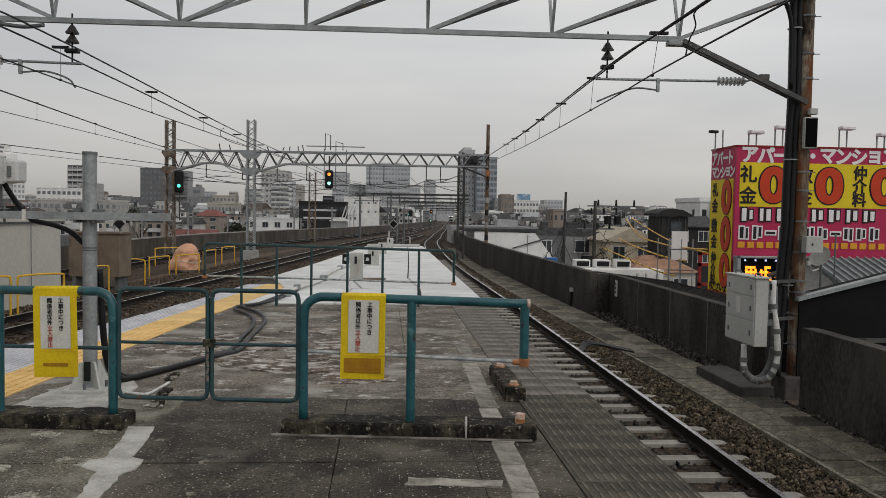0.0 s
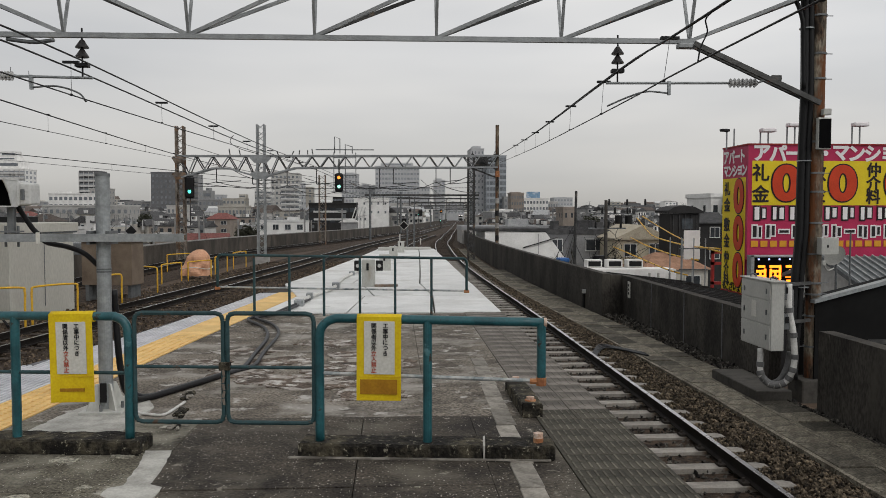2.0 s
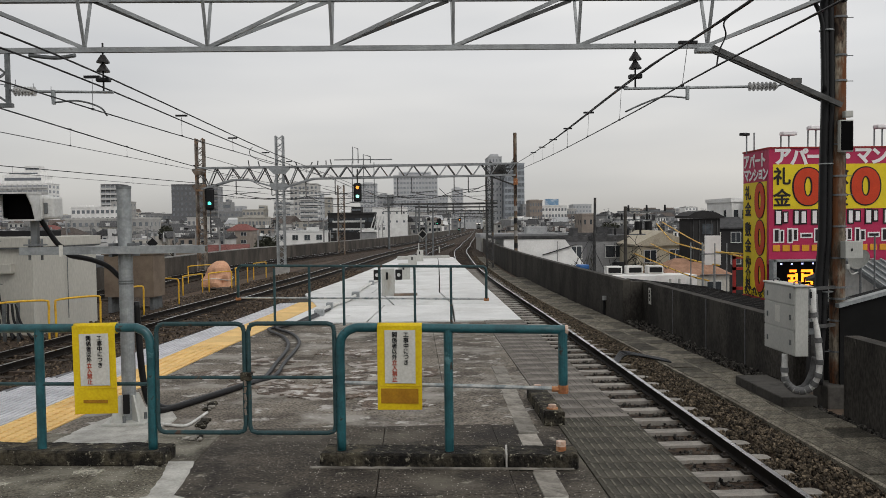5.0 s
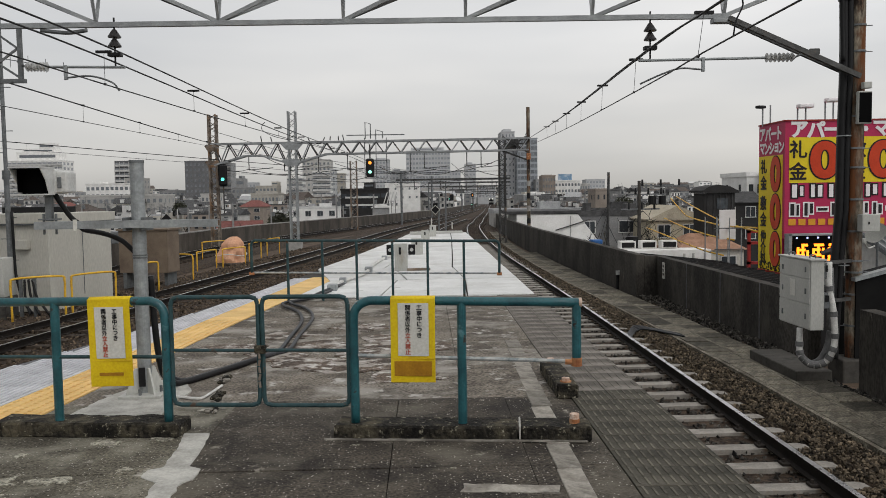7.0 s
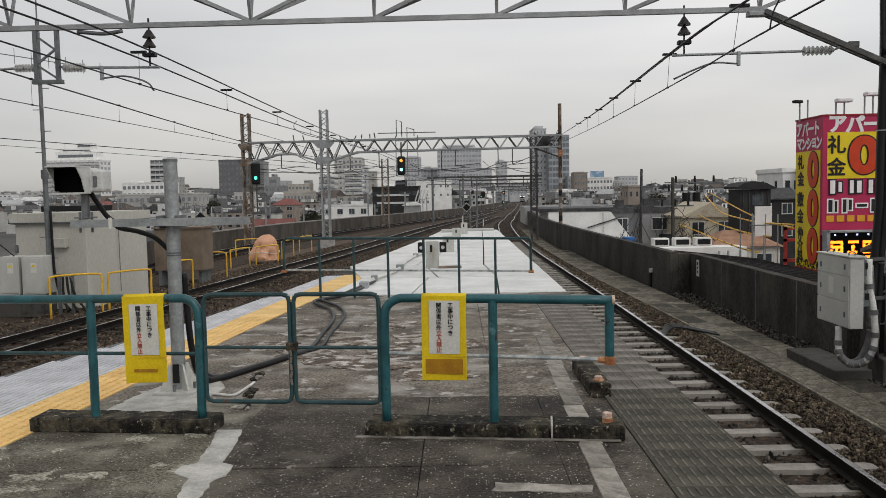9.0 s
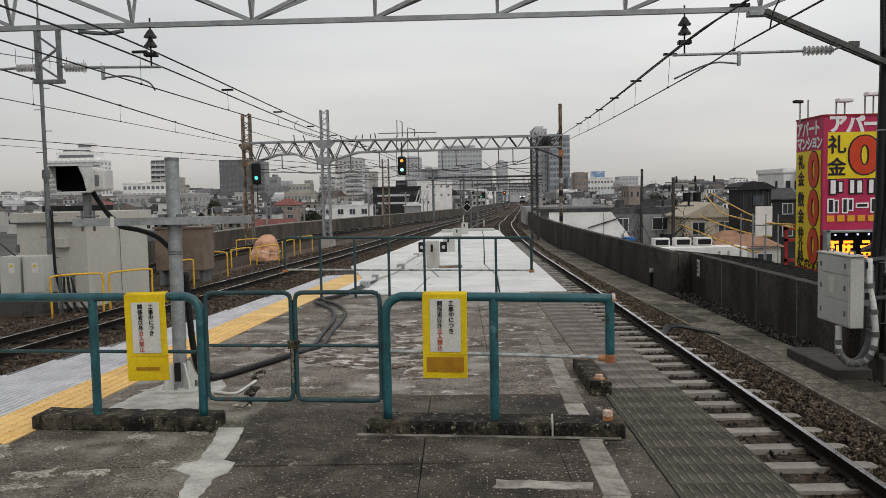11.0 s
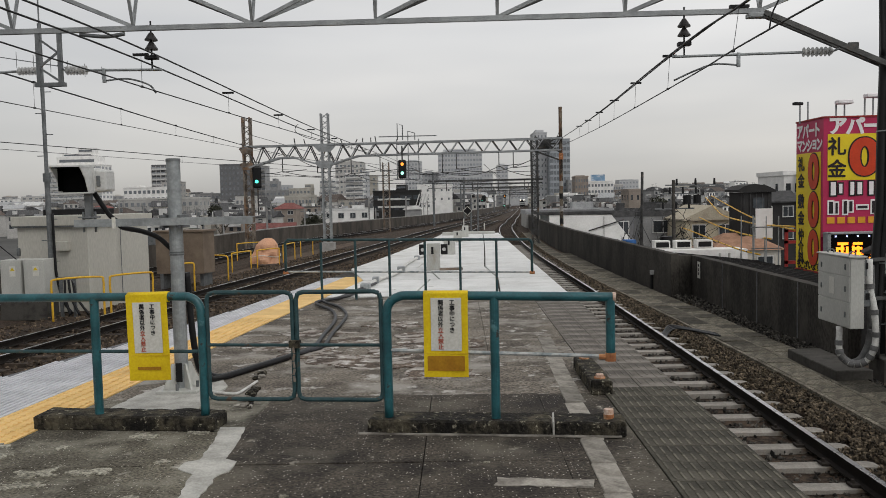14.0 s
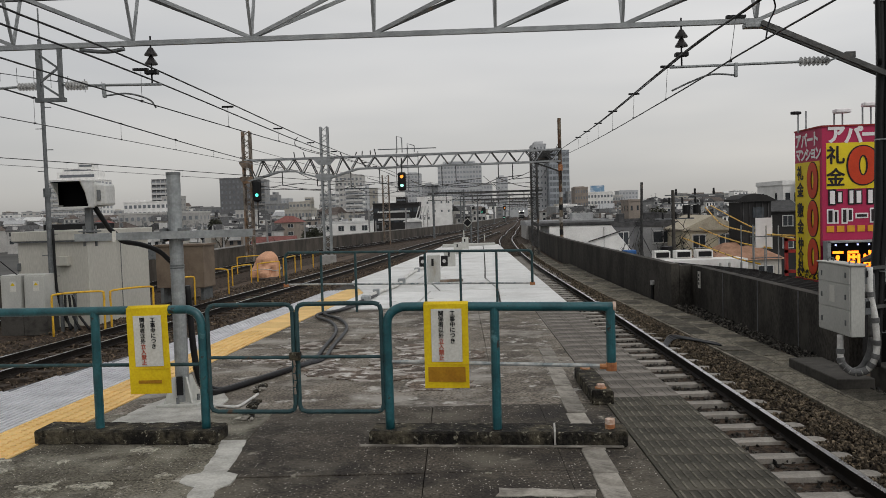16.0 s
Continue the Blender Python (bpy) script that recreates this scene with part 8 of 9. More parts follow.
    prism(bm, [(-1.5, 1.55), (1.5, 1.5), (1.5, 1.64), (0.75, 2.0), (-0.2, 2.14), (-1.0, 2.0), (-1.5, 1.72)], -1.15, 1.15, "y")
    part("roof", bm, M_WALLS["black"], black)
    bm = bmesh.new()
    box(bm, (0.2, -0.92, 0.7), (0.9, 0.06, 0.8))
    part("window", bm, M_GLASS_DARK, black)
    for k in range(5):
        bm = bmesh.new()
        box(bm, (-1.0 + 0.5 * k, -0.93, -0.9), (0.05, 0.08, 4.6))
        part("cladding_batten", bm, M_ROOFS["slate"], black)
    house("dark_house", 32.2, 83.0, 4.2, 5.0, 0.5, "black", "slate", "ridge", 0, "dark clad house with a slate roof", 2)
    # long pale roof with three dark openings
    b = thing("pale_long_roof", "long pale rounded roof with dark louvre openings", "roof")
    bm = bmesh.new()
    prism(bm, [(-0.95, -7), (0.95, -7), (0.95, -1.15), (0.75, -0.78), (0.35, -0.62), (-0.95, -0.62)], 7.6, 11.3, "x")
    bmesh.ops.transform(bm, matrix=Matrix.Translation((0, 30.5, 0)), verts=bm.verts[:])
    part("body", bm, M_WALLS["white"], b)
    for k in range(3):
        bm = bmesh.new()
        box(bm, (8.25 + 0.83 * k, 30.6, -0.45), (0.62, 0.5, 0.32), bevel=0.02)
        u = part("roof_unit", bm, M_WALLS["white"], b)
        bm = bmesh.new()
        box(bm, (8.25 + 0.83 * k, 30.34, -0.45), (0.50, 0.04, 0.20))
        part("louvre", bm, M_BLACK, u)
    for x in (10.2, 10.55, 11.0):
        bm = bmesh.new()
        rod(bm, (x, 29.4, -7), (x, 29.4, -0.75), 0.05, 8)
        part("pipe", bm, M_CAB, b)
    low = thing("dark_low_roof", "low dark corrugated roof behind the parapet", "roof")
    bm = bmesh.new()
    prism(bm, [(7.0, -7), (9.6, -7), (9.6, -0.62), (7.0, -0.32)], 15.0, 24.0, "y")
    part("body", bm, M_WALLS["black"], low)
    for k in range(14):
        bm = bmesh.new()
        bar(bm, (7.0, 15.2 + 0.66 * k, -0.30), (9.6, 15.2 + 0.66 * k, -0.60), 0.05, 0.04)
        part("roof_rib", bm, M_WALLS["black"], low)
    bl = thing("blue_sheet", "blue plastic sheet on a roof edge", "sheet")
    bm = bmesh.new()
    box(bm, (8.05, 35.6, -0.60), (0.5, 0.5, 0.2), rz=10, bevel=0.04)
    part("sheet_body", bm, M_BLUE, bl)
    # small houses: a few patterns, copied
    rng = random.Random(21)
    pats = []
    combos = (("white", "slate", "gable"), ("offwhite", "brown", "hip"), ("beige", "slate", "ridge"), ("white", "pale", "flat"), ("offwhite", "slate", "ridge"), ("offwhite", "brown", "hip"), ("grey", "slate", "gable"), ("white", "slate", "ridge"), ("offwhite", "pale", "flat"), ("grey", "slate", "hip"), ("beige", "pale", "flat"), ("brown", "slate", "flat"))
    done = []
    for i, (a, b, c) in enumerate(combos):
        w, d = 5.2 + (i * 7 % 5) * 0.8, 5.6 + (i * 5 % 4) * 0.7
        x, y = -62 - 15 * i, 170 + 14 * i
        pats.append(house("city_house", x, y, w, d, -0.6, a, b, c, (i * 37) % 30 - 15, f"{a} rendered city house with a {b} {c} roof", 3, far=True, z0=-9.0))
        done.append((x, y, 0.0))
    keep = [(-21.8, 163, 9), (-10.3, 190, 6), (-31.8, 140, 9), (-49, 236, 9), (-96, 218, 9), (-17, 236, 12), (41.7, 194, 8), (36, 95, 7), (18, 73, 7), (20, 88, 8), (11, 80, 9), (21.3, 64, 9)]
    n = 0
    for _ in range(12000):
        if n >= 286:
            break
        y = 205 + 260 * rng.random() ** 0.9
        left = rng.random() < 0.58
        if left:
            x = interp(L3_PATH, y) - 9 - (14 + 0.50 * y) * rng.random() ** 1.1
        else:
            x = interp(R_WALL, y) + 10 + (10 + 0.44 * y) * rng.random()
        if y < 300 and -34 < x < 14:
            continue
        if any(abs(x - p) < 7.2 and abs(y - q) < 6.0 for p, q, _ in done) or any(abs(x - p) < r and abs(y - q) < r for p, q, r in keep):
            continue
        dz = -1.1 + rng.uniform(-0.9, 0.9) + (2.7 if rng.random() < 0.10 + 0.0004 * y else 0.0) + 0.0045 * (y - 128)
        if y < 250 or (not left and y < 300):
            dz = min(dz, -1.7)
        done.append((x, y, dz))
        copy_thing(pats[rng.randrange(len(pats))], pose(x, y, dz, 0, 0, rng.uniform(-40, 40)))
        n += 1
    roof_clutter(done)
    far_houses(done)
    # aerials on some roofs
    for k in range(34):
        x, y, dz = done[12 + k * 7]
        if y > 330:
            continue
        a = thing("roof_aerial", "thin television aerial on a house roof", "aerial", None, "roof aerials")
        top = dz + 3.6
        bm = bmesh.new()
        rod(bm, (x, y, dz - 1.0), (x, y, top), 0.035, 5)
        part("pole", bm, M_GALV_DARK, a)
        bm = bmesh.new()
        for q in range(4):
            bar(bm, (x - 0.6, y, top - 0.1 - 0.2 * q), (x + 0.6, y, top - 0.1 - 0.2 * q), 0.03, 0.03)
        part("elements", bm, M_GALV_DARK, a)
    # bare winter trees and dark evergreens between the houses
    for k, (x, y, h) in enumerate(((12.9, 52.5, 7.6), (-44, 150, 6.5), (-66, 190, 7), (45, 150, 8.5), (-28, 118, 5.0), (38, 140, 8.0))):
        bare_tree(x, y, h, k)
    for k, (x, y, h, r) in enumerate(((-58.5, 330, 11.5, 4.5), (-30.5, 170, 6.2, 3.2), (-27.5, 172, 5.6, 2.8), (-78, 260, 9.0, 3.2), (52, 210, 8.5, 3.6), (-104, 300, 9.0, 4.0))):
        evergreen(x, y, h, r, k)


def evergreen(x, y, h, r, seed):
    """A dark evergreen: trunk, limbs and a crown of many leafy clumps."""
    rng = random.Random(300 + seed)
    t = thing("evergreen_tree", "dark evergreen tree between houses", "tree", pose(x, y, -7), "evergreen trees")
    bm = bmesh.new()
    rod(bm, (0, 0, 0), (0, 0, h * 0.6), 0.22, 8, 0.12)
    part("trunk", bm, M_KERB, t)
    verts, faces = [], []
    for _ in range(900):
        a, c = rng.uniform(0, 2 * math.pi), rng.uniform(-1, 1)
        q = rng.random() ** 0.4 * (0.75 + 0.35 * noise.noise(Vector((2 * math.cos(a), 2 * math.sin(a), 2 * c + seed))))
        p = Vector((r * q * math.cos(a) * math.sqrt(1 - c * c), r * q * math.sin(a) * math.sqrt(1 - c * c), h * 0.66 + h * 0.34 * q * c))
        o = len(verts)
        for _ in range(3):
            verts.append(p + Vector((rng.uniform(-1, 1), rng.uniform(-1, 1), rng.uniform(-0.8, 0.8))) * 0.42)
        faces.append((o, o + 1, o + 2))
    me = bpy.data.meshes.new("crown")
    me.from_pydata([tuple(v) for v in verts], [], faces)
    me.materials.append(M_TREE)
    crown = new("crown", me)
    crown.parent = t
    tagged(crown, "", kind="stuff")


def roof_clutter(done):
    """Tanks, boxes, rails, sheets and poles on and between the roofs, too small to pick apart."""
    rng = random.Random(55)
    me = bpy.data.meshes.new("roof_clutter")
    for m in (M_BALC, M_BALC_GREY, M_WALLS["white"], M_ROOFS["slate"], M_WALLS["brown"], M_GALV_DARK, M_BLACK):
        me.materials.append(m)
    verts, faces, index = [], [], []
    cube = [(3, 2, 1, 0), (1, 5, 4, 0), (2, 6, 5, 1), (3, 7, 6, 2), (0, 4, 7, 3), (5, 6, 7, 4)]

    def cuboid(x, y, z0, w, d, h, k):
        o = len(verts)
        for z in (z0, z0 + h):
            verts.extend([(x - w / 2, y - d / 2, z), (x + w / 2, y - d / 2, z), (x + w / 2, y + d / 2, z), (x - w / 2, y + d / 2, z)])
        faces.extend([tuple(o + i for i in f) for f in cube])
        index.extend([k] * 6)
    for x, y, dz in done:
        eave = dz - 0.6
        for _ in range(9):
            px, py = x + rng.uniform(-3.4, 3.4), y + rng.uniform(-3.2, 2.0)
            kind = rng.random()
            if kind < 0.45:
                cuboid(px, py, eave - 1.2, rng.uniform(0.5, 1.8), rng.uniform(0.5, 1.4), 1.2 + rng.uniform(0.2, 1.5), rng.choice((0, 1, 2, 3, 3, 6)))
            elif kind < 0.7:
                cuboid(px, y - 3.3, eave - rng.uniform(1.2, 2.6), rng.uniform(1.2, 3.0), 0.5, rng.uniform(0.3, 0.9), rng.choice((0, 2, 1, 4)))
            else:
                cuboid(px, py, eave - 2, 0.09, 0.09, rng.uniform(3.2, 5.0), 5)
    for _ in range(60):
        y = rng.uniform(130, 300)
        x = interp(L3_PATH, y) - 10 - 0.5 * y * rng.random() if rng.random() < 0.6 else interp(R_WALL, y) + 10 + 0.4 * y * rng.random()
        h = rng.uniform(6.5, 9.5)
        cuboid(x, y, -7, 0.26, 0.26, h, 1)
        cuboid(x, y, -7 + h - 0.6, 1.7, 0.12, 0.12, 5)
        cuboid(x + 0.4, y, -7 + h - 1.9, 0.5, 0.5, 0.8, 5)
    me.from_pydata(verts, [], faces)
    me.polygons.foreach_set("material_index", index)
    ob = new("roof_clutter", me)
    tagged(ob, "tanks, boxes, rails and poles on the city roofs", "roof clutter", kind="stuff")


def far_houses(done):
    """Small houses too far off to pick apart, joined: bodies with windows, and roofs in several colours."""
    rng = random.Random(77)
    me = bpy.data.meshes.new("far_houses")
    # their windows use the pane colour that has distance haze mixed in
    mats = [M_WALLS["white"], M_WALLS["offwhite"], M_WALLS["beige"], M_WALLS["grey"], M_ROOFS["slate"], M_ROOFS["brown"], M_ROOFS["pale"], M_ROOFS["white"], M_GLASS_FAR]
    for m in mats:
        me.materials.append(m)
    verts, faces, index = [], [], []

    def add(vs, fs, k):
        o = len(verts)
        verts.extend(vs)
        faces.extend([tuple(o + i for i in f) for f in fs])
        index.extend([k] * len(fs))
    cube = [(0, 1, 2, 3), (0, 4, 5, 1), (1, 5, 6, 2), (2, 6, 7, 3), (3, 7, 4, 0), (4, 7, 6, 5)]

    def cuboid(cx, cy, x0, x1, y0, y1, z0, z1, c, s, k):
        pts = [(x0, y0, z0), (x1, y0, z0), (x1, y1, z0), (x0, y1, z0), (x0, y0, z1), (x1, y0, z1), (x1, y1, z1), (x0, y1, z1)]
        add([(cx + c * a - s * b, cy + s * a + c * b, h) for a, b, h in pts], [tuple(reversed(f)) for f in cube], k)
    for _ in range(1500):
        y = 330 + 620 * rng.random()
        if rng.random() < 0.55:
            x = interp(L3_PATH, min(y, 560)) - 12 - (20 + 0.62 * y) * rng.random()
        else:
            x = interp(R_WALL, min(y, 560)) + 8 + (20 + 0.62 * y) * rng.random()
        w, d = rng.uniform(3.0, 6.5), rng.uniform(3.0, 4.5)
        z1 = rng.uniform(-1.5, 2.2) + 0.004 * (y - 330) + (rng.uniform(2, 9) if rng.random() < 0.16 and y > 600 else 0)
        a = rng.uniform(-0.6, 0.6)
        c, s = math.cos(a), math.sin(a)
        cuboid(x, y, -w, w, -d, d, -7, z1, c, s, rng.randrange(4))
        for k in range(3):
            for z in (z1 - 1.4, z1 - 3.8):
                u = -w + 2 * w * (k + 0.5) / 3
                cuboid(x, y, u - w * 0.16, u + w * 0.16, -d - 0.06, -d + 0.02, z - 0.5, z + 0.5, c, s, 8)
        k = rng.choice((4, 4, 5, 6, 7, 6))
        if rng.random() < 0.55:
            r = 0.5 * d
            pts = [(-w - 0.3, -d - 0.3, z1), (w + 0.3, -d - 0.3, z1), (w + 0.3, d + 0.3, z1), (-w - 0.3, d + 0.3, z1), (-w - 0.3, 0, z1 + r), (w + 0.3, 0, z1 + r)]
            add([(x + c * p - s * q, y + s * p + c * q, h) for p, q, h in pts], [(0, 1, 5, 4), (1, 2, 5), (2, 3, 4, 5), (3, 0, 4), (3, 2, 1, 0)], k)
        else:
            cuboid(x, y, -w - 0.1, w + 0.1, -d - 0.1, d + 0.1, z1, z1 + 0.35, c, s, k)
            cuboid(x, y, -w * 0.5, w * 0.1, -d * 0.4, d * 0.4, z1 + 0.35, z1 + 1.2, c, s, rng.randrange(4))
    me.from_pydata(verts, [], faces)
    me.polygons.foreach_set("material_index", index)
    ob = new("far_houses", me)
    tagged(ob, "countless small pale houses stretching to the skyline", "houses", kind="stuff")


def bare_tree(x, y, h, seed):
    """A leafless tree: tapered trunk, limbs and many twigs."""
    rng = random.Random(90 + seed)
    t = thing("bare_tree", "leafless grey tree between houses", "tree", None, "bare trees")
    bm = bmesh.new()
    rod(bm, (x, y, -7), (x, y, -7 + h * 0.5), 0.18, 8, 0.12)
    part("trunk", bm, M_KERB, t)
    bm = bmesh.new()
    twigs = bmesh.new()
    for k in range(9):
        a = Vector((x, y, -7 + h * rng.uniform(0.35, 0.5)))
        d = Vector((rng.uniform(-1, 1), rng.uniform(-1, 1), rng.uniform(0.8, 1.8))).normalized()
        b = a + d * h * rng.uniform(0.3, 0.5)
        rod(bm, a, b, 0.07, 6, 0.03)
        for q in range(9):
            c = a.lerp(b, rng.uniform(0.4, 1.0))
            e = c + (d + Vector((rng.uniform(-1, 1), rng.uniform(-1, 1), rng.uniform(-0.3, 1)))).normalized() * rng.uniform(0.4, 1.1)
            rod(twigs, c, e, 0.02, 4, 0.008)
    part("limb", bm, M_KERB, t, kind="stuff")
    part("twigs", twigs, M_KERB, t, kind="stuff")


def build_poles_right():
    p = thing("utility_pole", "concrete utility pole with cross arms and transformers", "utility pole")
    x, y = 9.65, 34
    bm = bmesh.new()
    rod(bm, (x, y, -7), (x, y, 2.15), 0.12, 10, 0.07)
    part("shaft", bm, M_PLINTH, p)
    for z, a, b in ((1.92, -0.35, 2.1), (1.55, -0.5, 1.2), (0.9, -0.8, 0.9)):
        bm = bmesh.new()
        bar(bm, (x + a, y, z), (x + b, y, z), 0.06, 0.06)
        arm = part("cross_arm", bm, M_GALV_DARK, p)
        for k in range(3):
            bm = bmesh.new()
            xx = x + a + (b - a) * (k + 0.6) / 3
            rod(bm, (xx, y, z), (xx, y, z + 0.28), 0.06, 8, 0.04)
            part("insulator", bm, M_BLACK, arm)
    for dx, z in ((0.55, 1.28), (1.0, 1.28), (-0.45, -0.55)):
        bm = bmesh.new()
        rod(bm, (x + dx, y - 0.1, z - 0.18), (x + dx, y - 0.1, z + 0.2), 0.17, 12)
        part("transformer", bm, M_BLACK, p)
    bm = bmesh.new()
    rod(bm, (x - 0.35, y - 0.1, -0.95), (x - 0.35, y - 0.1, -0.3), 0.26, 12)
    part("transformer", bm, M_BLACK, p)
    rng = random.Random(12)
    for k in range(26):
        bm = bmesh.new()
        a = Vector((x + rng.uniform(-0.5, 1.7), y, rng.uniform(-0.6, 1.0)))
        tube(bm, [a, a + Vector((rng.uniform(-0.5, 0.5), 0.1, -0.5)), a + Vector((rng.uniform(-1.2, 1.2), 0.2, rng.uniform(-0.9, 0.2)))], 0.011, 5)
        part("loose_cable", bm, M_WIRE, p)
    q = thing("utility_pole", "dark timber utility pole with stays", "utility pole")
    bm = bmesh.new()
    rod(bm, (11.3, 48, -7), (11.45, 48, 2.9), 0.12, 10, 0.08)
    part("shaft", bm, M_TRUSS_DARK, q)
    for k in range(4):
        bm = bmesh.new()
        rod(bm, (11.4, 48, 0.9 - 0.4 * k), (8.7 + 1.2 * k, 46, -3.0), 0.02, 5)
        part("stay_wire", bm, M_WIRE, q)
    # cables in yellow protective sleeves
    for pts in ([(12.26, 38.0, 1.33), (11.83, 35.0, 0.79), (11.53, 33.0, 0.56), (11.0, 29.0, 0.45), (10.58, 26.0, 0.43), (10.07, 22.2, 0.52)],
                [(13.15, 40.0, 1.40), (12.44, 35.0, 0.93), (11.85, 31.0, 0.60), (11.13, 27.0, 0.43), (10.4, 23.0, 0.38)],
                [(11.37, 36.0, 0.42), (10.75, 32.0, 0.27), (10.42, 29.0, 0.16), (10.44, 27.0, 0.04), (10.45, 25.0, 0.01)],
                [(10.13, 34.5, 0.05), (9.98, 31.0, -0.13), (10.03, 29.0, -0.30), (10.14, 27.0, -0.47), (10.47, 26.0, -0.58)]):
        c = thing("sleeved_cable", "overhead cable in bright yellow protective sleeves", "cable", None, "sleeved cables")
        bm = bmesh.new()
        tube(bm, pts, 0.027, 8, 6)
        part("sleeve", bm, M_YPIPE, c)
        path = smooth_path(pts, 6)
        for i in range(2, len(path) - 2, 2):
            bm = bmesh.new()
            d = (path[i + 1] - path[i - 1]).normalized() * 0.05
            rod(bm, path[i] - d * 0.6, path[i] + d * 0.6, 0.031, 8)
            part("tie", bm, M_BLACK, c)
    # kilometre plate on the wall, small white fitting
    k = thing("distance_plate", "small white plate with unreadable black marks on the parapet", "sign")
    bm = bmesh.new()
    box(bm, (6.606, 19.9, -0.48), (0.02, 0.20, 0.44), bevel=0.004)
    part("plate", bm, M_PAPER, k)
    for z in (-0.36, -0.47, -0.58):
        bm = bmesh.new()
        box(bm, (6.593, 19.9, z), (0.006, 0.09, 0.07))
        part("mark", bm, M_INK, k)
    w = thing("wall_fitting", "small black and white fitting at the parapet's foot", "fitting")
    bm = bmesh.new()
    rod(bm, (5.98, 22.5, -1.3), (5.98, 22.5, -0.78), 0.05, 8)
    part("stem", bm, M_BLACK, w)
    bm = bmesh.new()
    rod(bm, (5.96, 22.4, -0.82), (5.96, 22.4, -0.70), 0.07, 10)
    part("head", bm, M_PORC, w)
    # cables lying beside the track
    lc = thing("track_cable", "dark cables lying across the ballast", "cable")
    for k in range(4):
        bm = bmesh.new()
        tube(bm, [(4.12, 13.6 + 0.1 * k, -1.2), (4.35, 14.3 + 0.1 * k, -1.20), (4.6, 14.7 + 0.14 * k, -1.18), (4.85, 14.4 + 0.1 * k, -1.17), (5.2, 13.7 + 0.1 * k, -1.17)], 0.017, 6)
        part("cable_run", bm, M_HOSE, lc)


# ---------------------------------------------------------------- beyond the left-hand tracks
def hoop(name, a, b, h, label):
    """A yellow bent-pipe hand rail from a to b."""
    t = thing(name, label, "railing", None, "yellow hoops")
    a, b = Vector(a), Vector(b)
    up = Vector((0, 0, h))
    d = (b - a).normalized() * 0.12
    bm = bmesh.new()
    tube(bm, [a, a + up * 0.6, a + up * 0.9, a + up + d, b + up - d, b + up * 0.9, b + up * 0.6, b], 0.028, 8, 4)
    part("bent_pipe", bm, M_YPIPE, t)
    return t


def build_left_side():
    base = -1.32
    eq = thing("equipment_house", "cream metal equipment house with a flat roof", "house", pose(-9.86, 20.1, 0, 0, 0, -9))
    bm = bmesh.new()
    box(bm, (-1.06, 1.55, (base + 1.02) / 2), (2.12, 3.1, 1.02 - base), bevel=0.01)
    part("wall", bm, M_CREAM, eq)
    bm = bmesh.new()
    box(bm, (-1.06, 1.55, 1.19), (2.32, 3.35, 0.26), bevel=0.012)
    roof = part("roof", bm, M_CREAM, eq)
    # dark strip under the roof edge that draws the eave's shadow in colour
    bm = bmesh.new()
    box(bm, (-1.06, 1.55, 1.04), (2.26, 3.3, 0.05))
    part("roof_shadow_strip", bm, M_GALV_DARK, roof)
    bm = bmesh.new()
    box(bm, (-0.9, 1.0, 1.42), (1.9, 0.5, 0.16), bevel=0.01)
    part("roof_duct", bm, M_BLACK, roof)
    bm = bmesh.new()
    box(bm, (-0.72, -0.09, 0.50), (0.42, 0.18, 0.26), bevel=0.015)
    part("vent_hood", bm, M_CREAM, eq)
    bm = bmesh.new()
    box(bm, (0.06, 1.5, 0.0), (0.012, 0.02, 2.0))
    part("panel_joint", bm, M_GALV_DARK, eq)
    bm = bmesh.new()
    box(bm, (-2.08, -0.04, 0.35), (0.07, 0.08, 0.22), bevel=0.01)
    part("lamp_switch", bm, M_GALV_DARK, eq)
    # two transformer cabinets with warning labels
    for x in (-11.24, -10.64):
        c = thing("trackside_cabinet", "beige trackside cabinet with a warning label", "cabinet", None, "trackside cabinets")
        bm = bmesh.new()
        box(bm, (x, 19.0, -0.25), (0.53, 0.6, 0.98), bevel=0.015)
        part("cabinet_body", bm, M_CAB, c)
        bm = bmesh.new()
        box(bm, (x + 0.02, 18.69, -0.25), (0.46, 0.02, 0.88), bevel=0.005)
        d = part("door", bm, M_CAB, c)
        bm = bmesh.new()
        box(bm, (x, 19.0, -1.03), (0.60, 0.66, 0.58), bevel=0.02)
        part("concrete_base", bm, M_PLINTH, c, "dark concrete base")
        bm = bmesh.new()
        box(bm, (x + 0.06, 18.676, -0.05), (0.15, 0.006, 0.26))
        lab = part("label_plate", bm, M_PAPER, d)
        bm = bmesh.new()
        prism(bm, [(x, -0.03), (x + 0.12, -0.03), (x + 0.06, 0.05)], 18.668, 18.672, "y")
        part("warning_triangle", bm, M_SIGN_Y, lab)
    # mast with steps, stays and cables
    m = thing("antenna_mast", "slim grey steel mast with climbing pegs and stays", "mast")
    x, y = -10.48, 19.3
    bm = bmesh.new()
    rod(bm, (x, y, base), (x, y, 2.3), 0.066, 12)
    rod(bm, (x, y, 2.3), (x, y, 6.3), 0.05, 10)
    part("shaft", bm, M_GALV_DARK, m)
    bm = bmesh.new()
    rod(bm, (x, y, 2.22), (x, y, 2.45), 0.095, 12)
    part("collar", bm, M_GALV_DARK, m)
    for k in range(11):
        bm = bmesh.new()
        z = -0.4 + 0.55 * k
        s = 1 if k % 2 else -1
        rod(bm, (x, y, z), (x + s * 0.22, y, z), 0.012, 5)
        part("peg", bm, M_GALV_DARK, m)
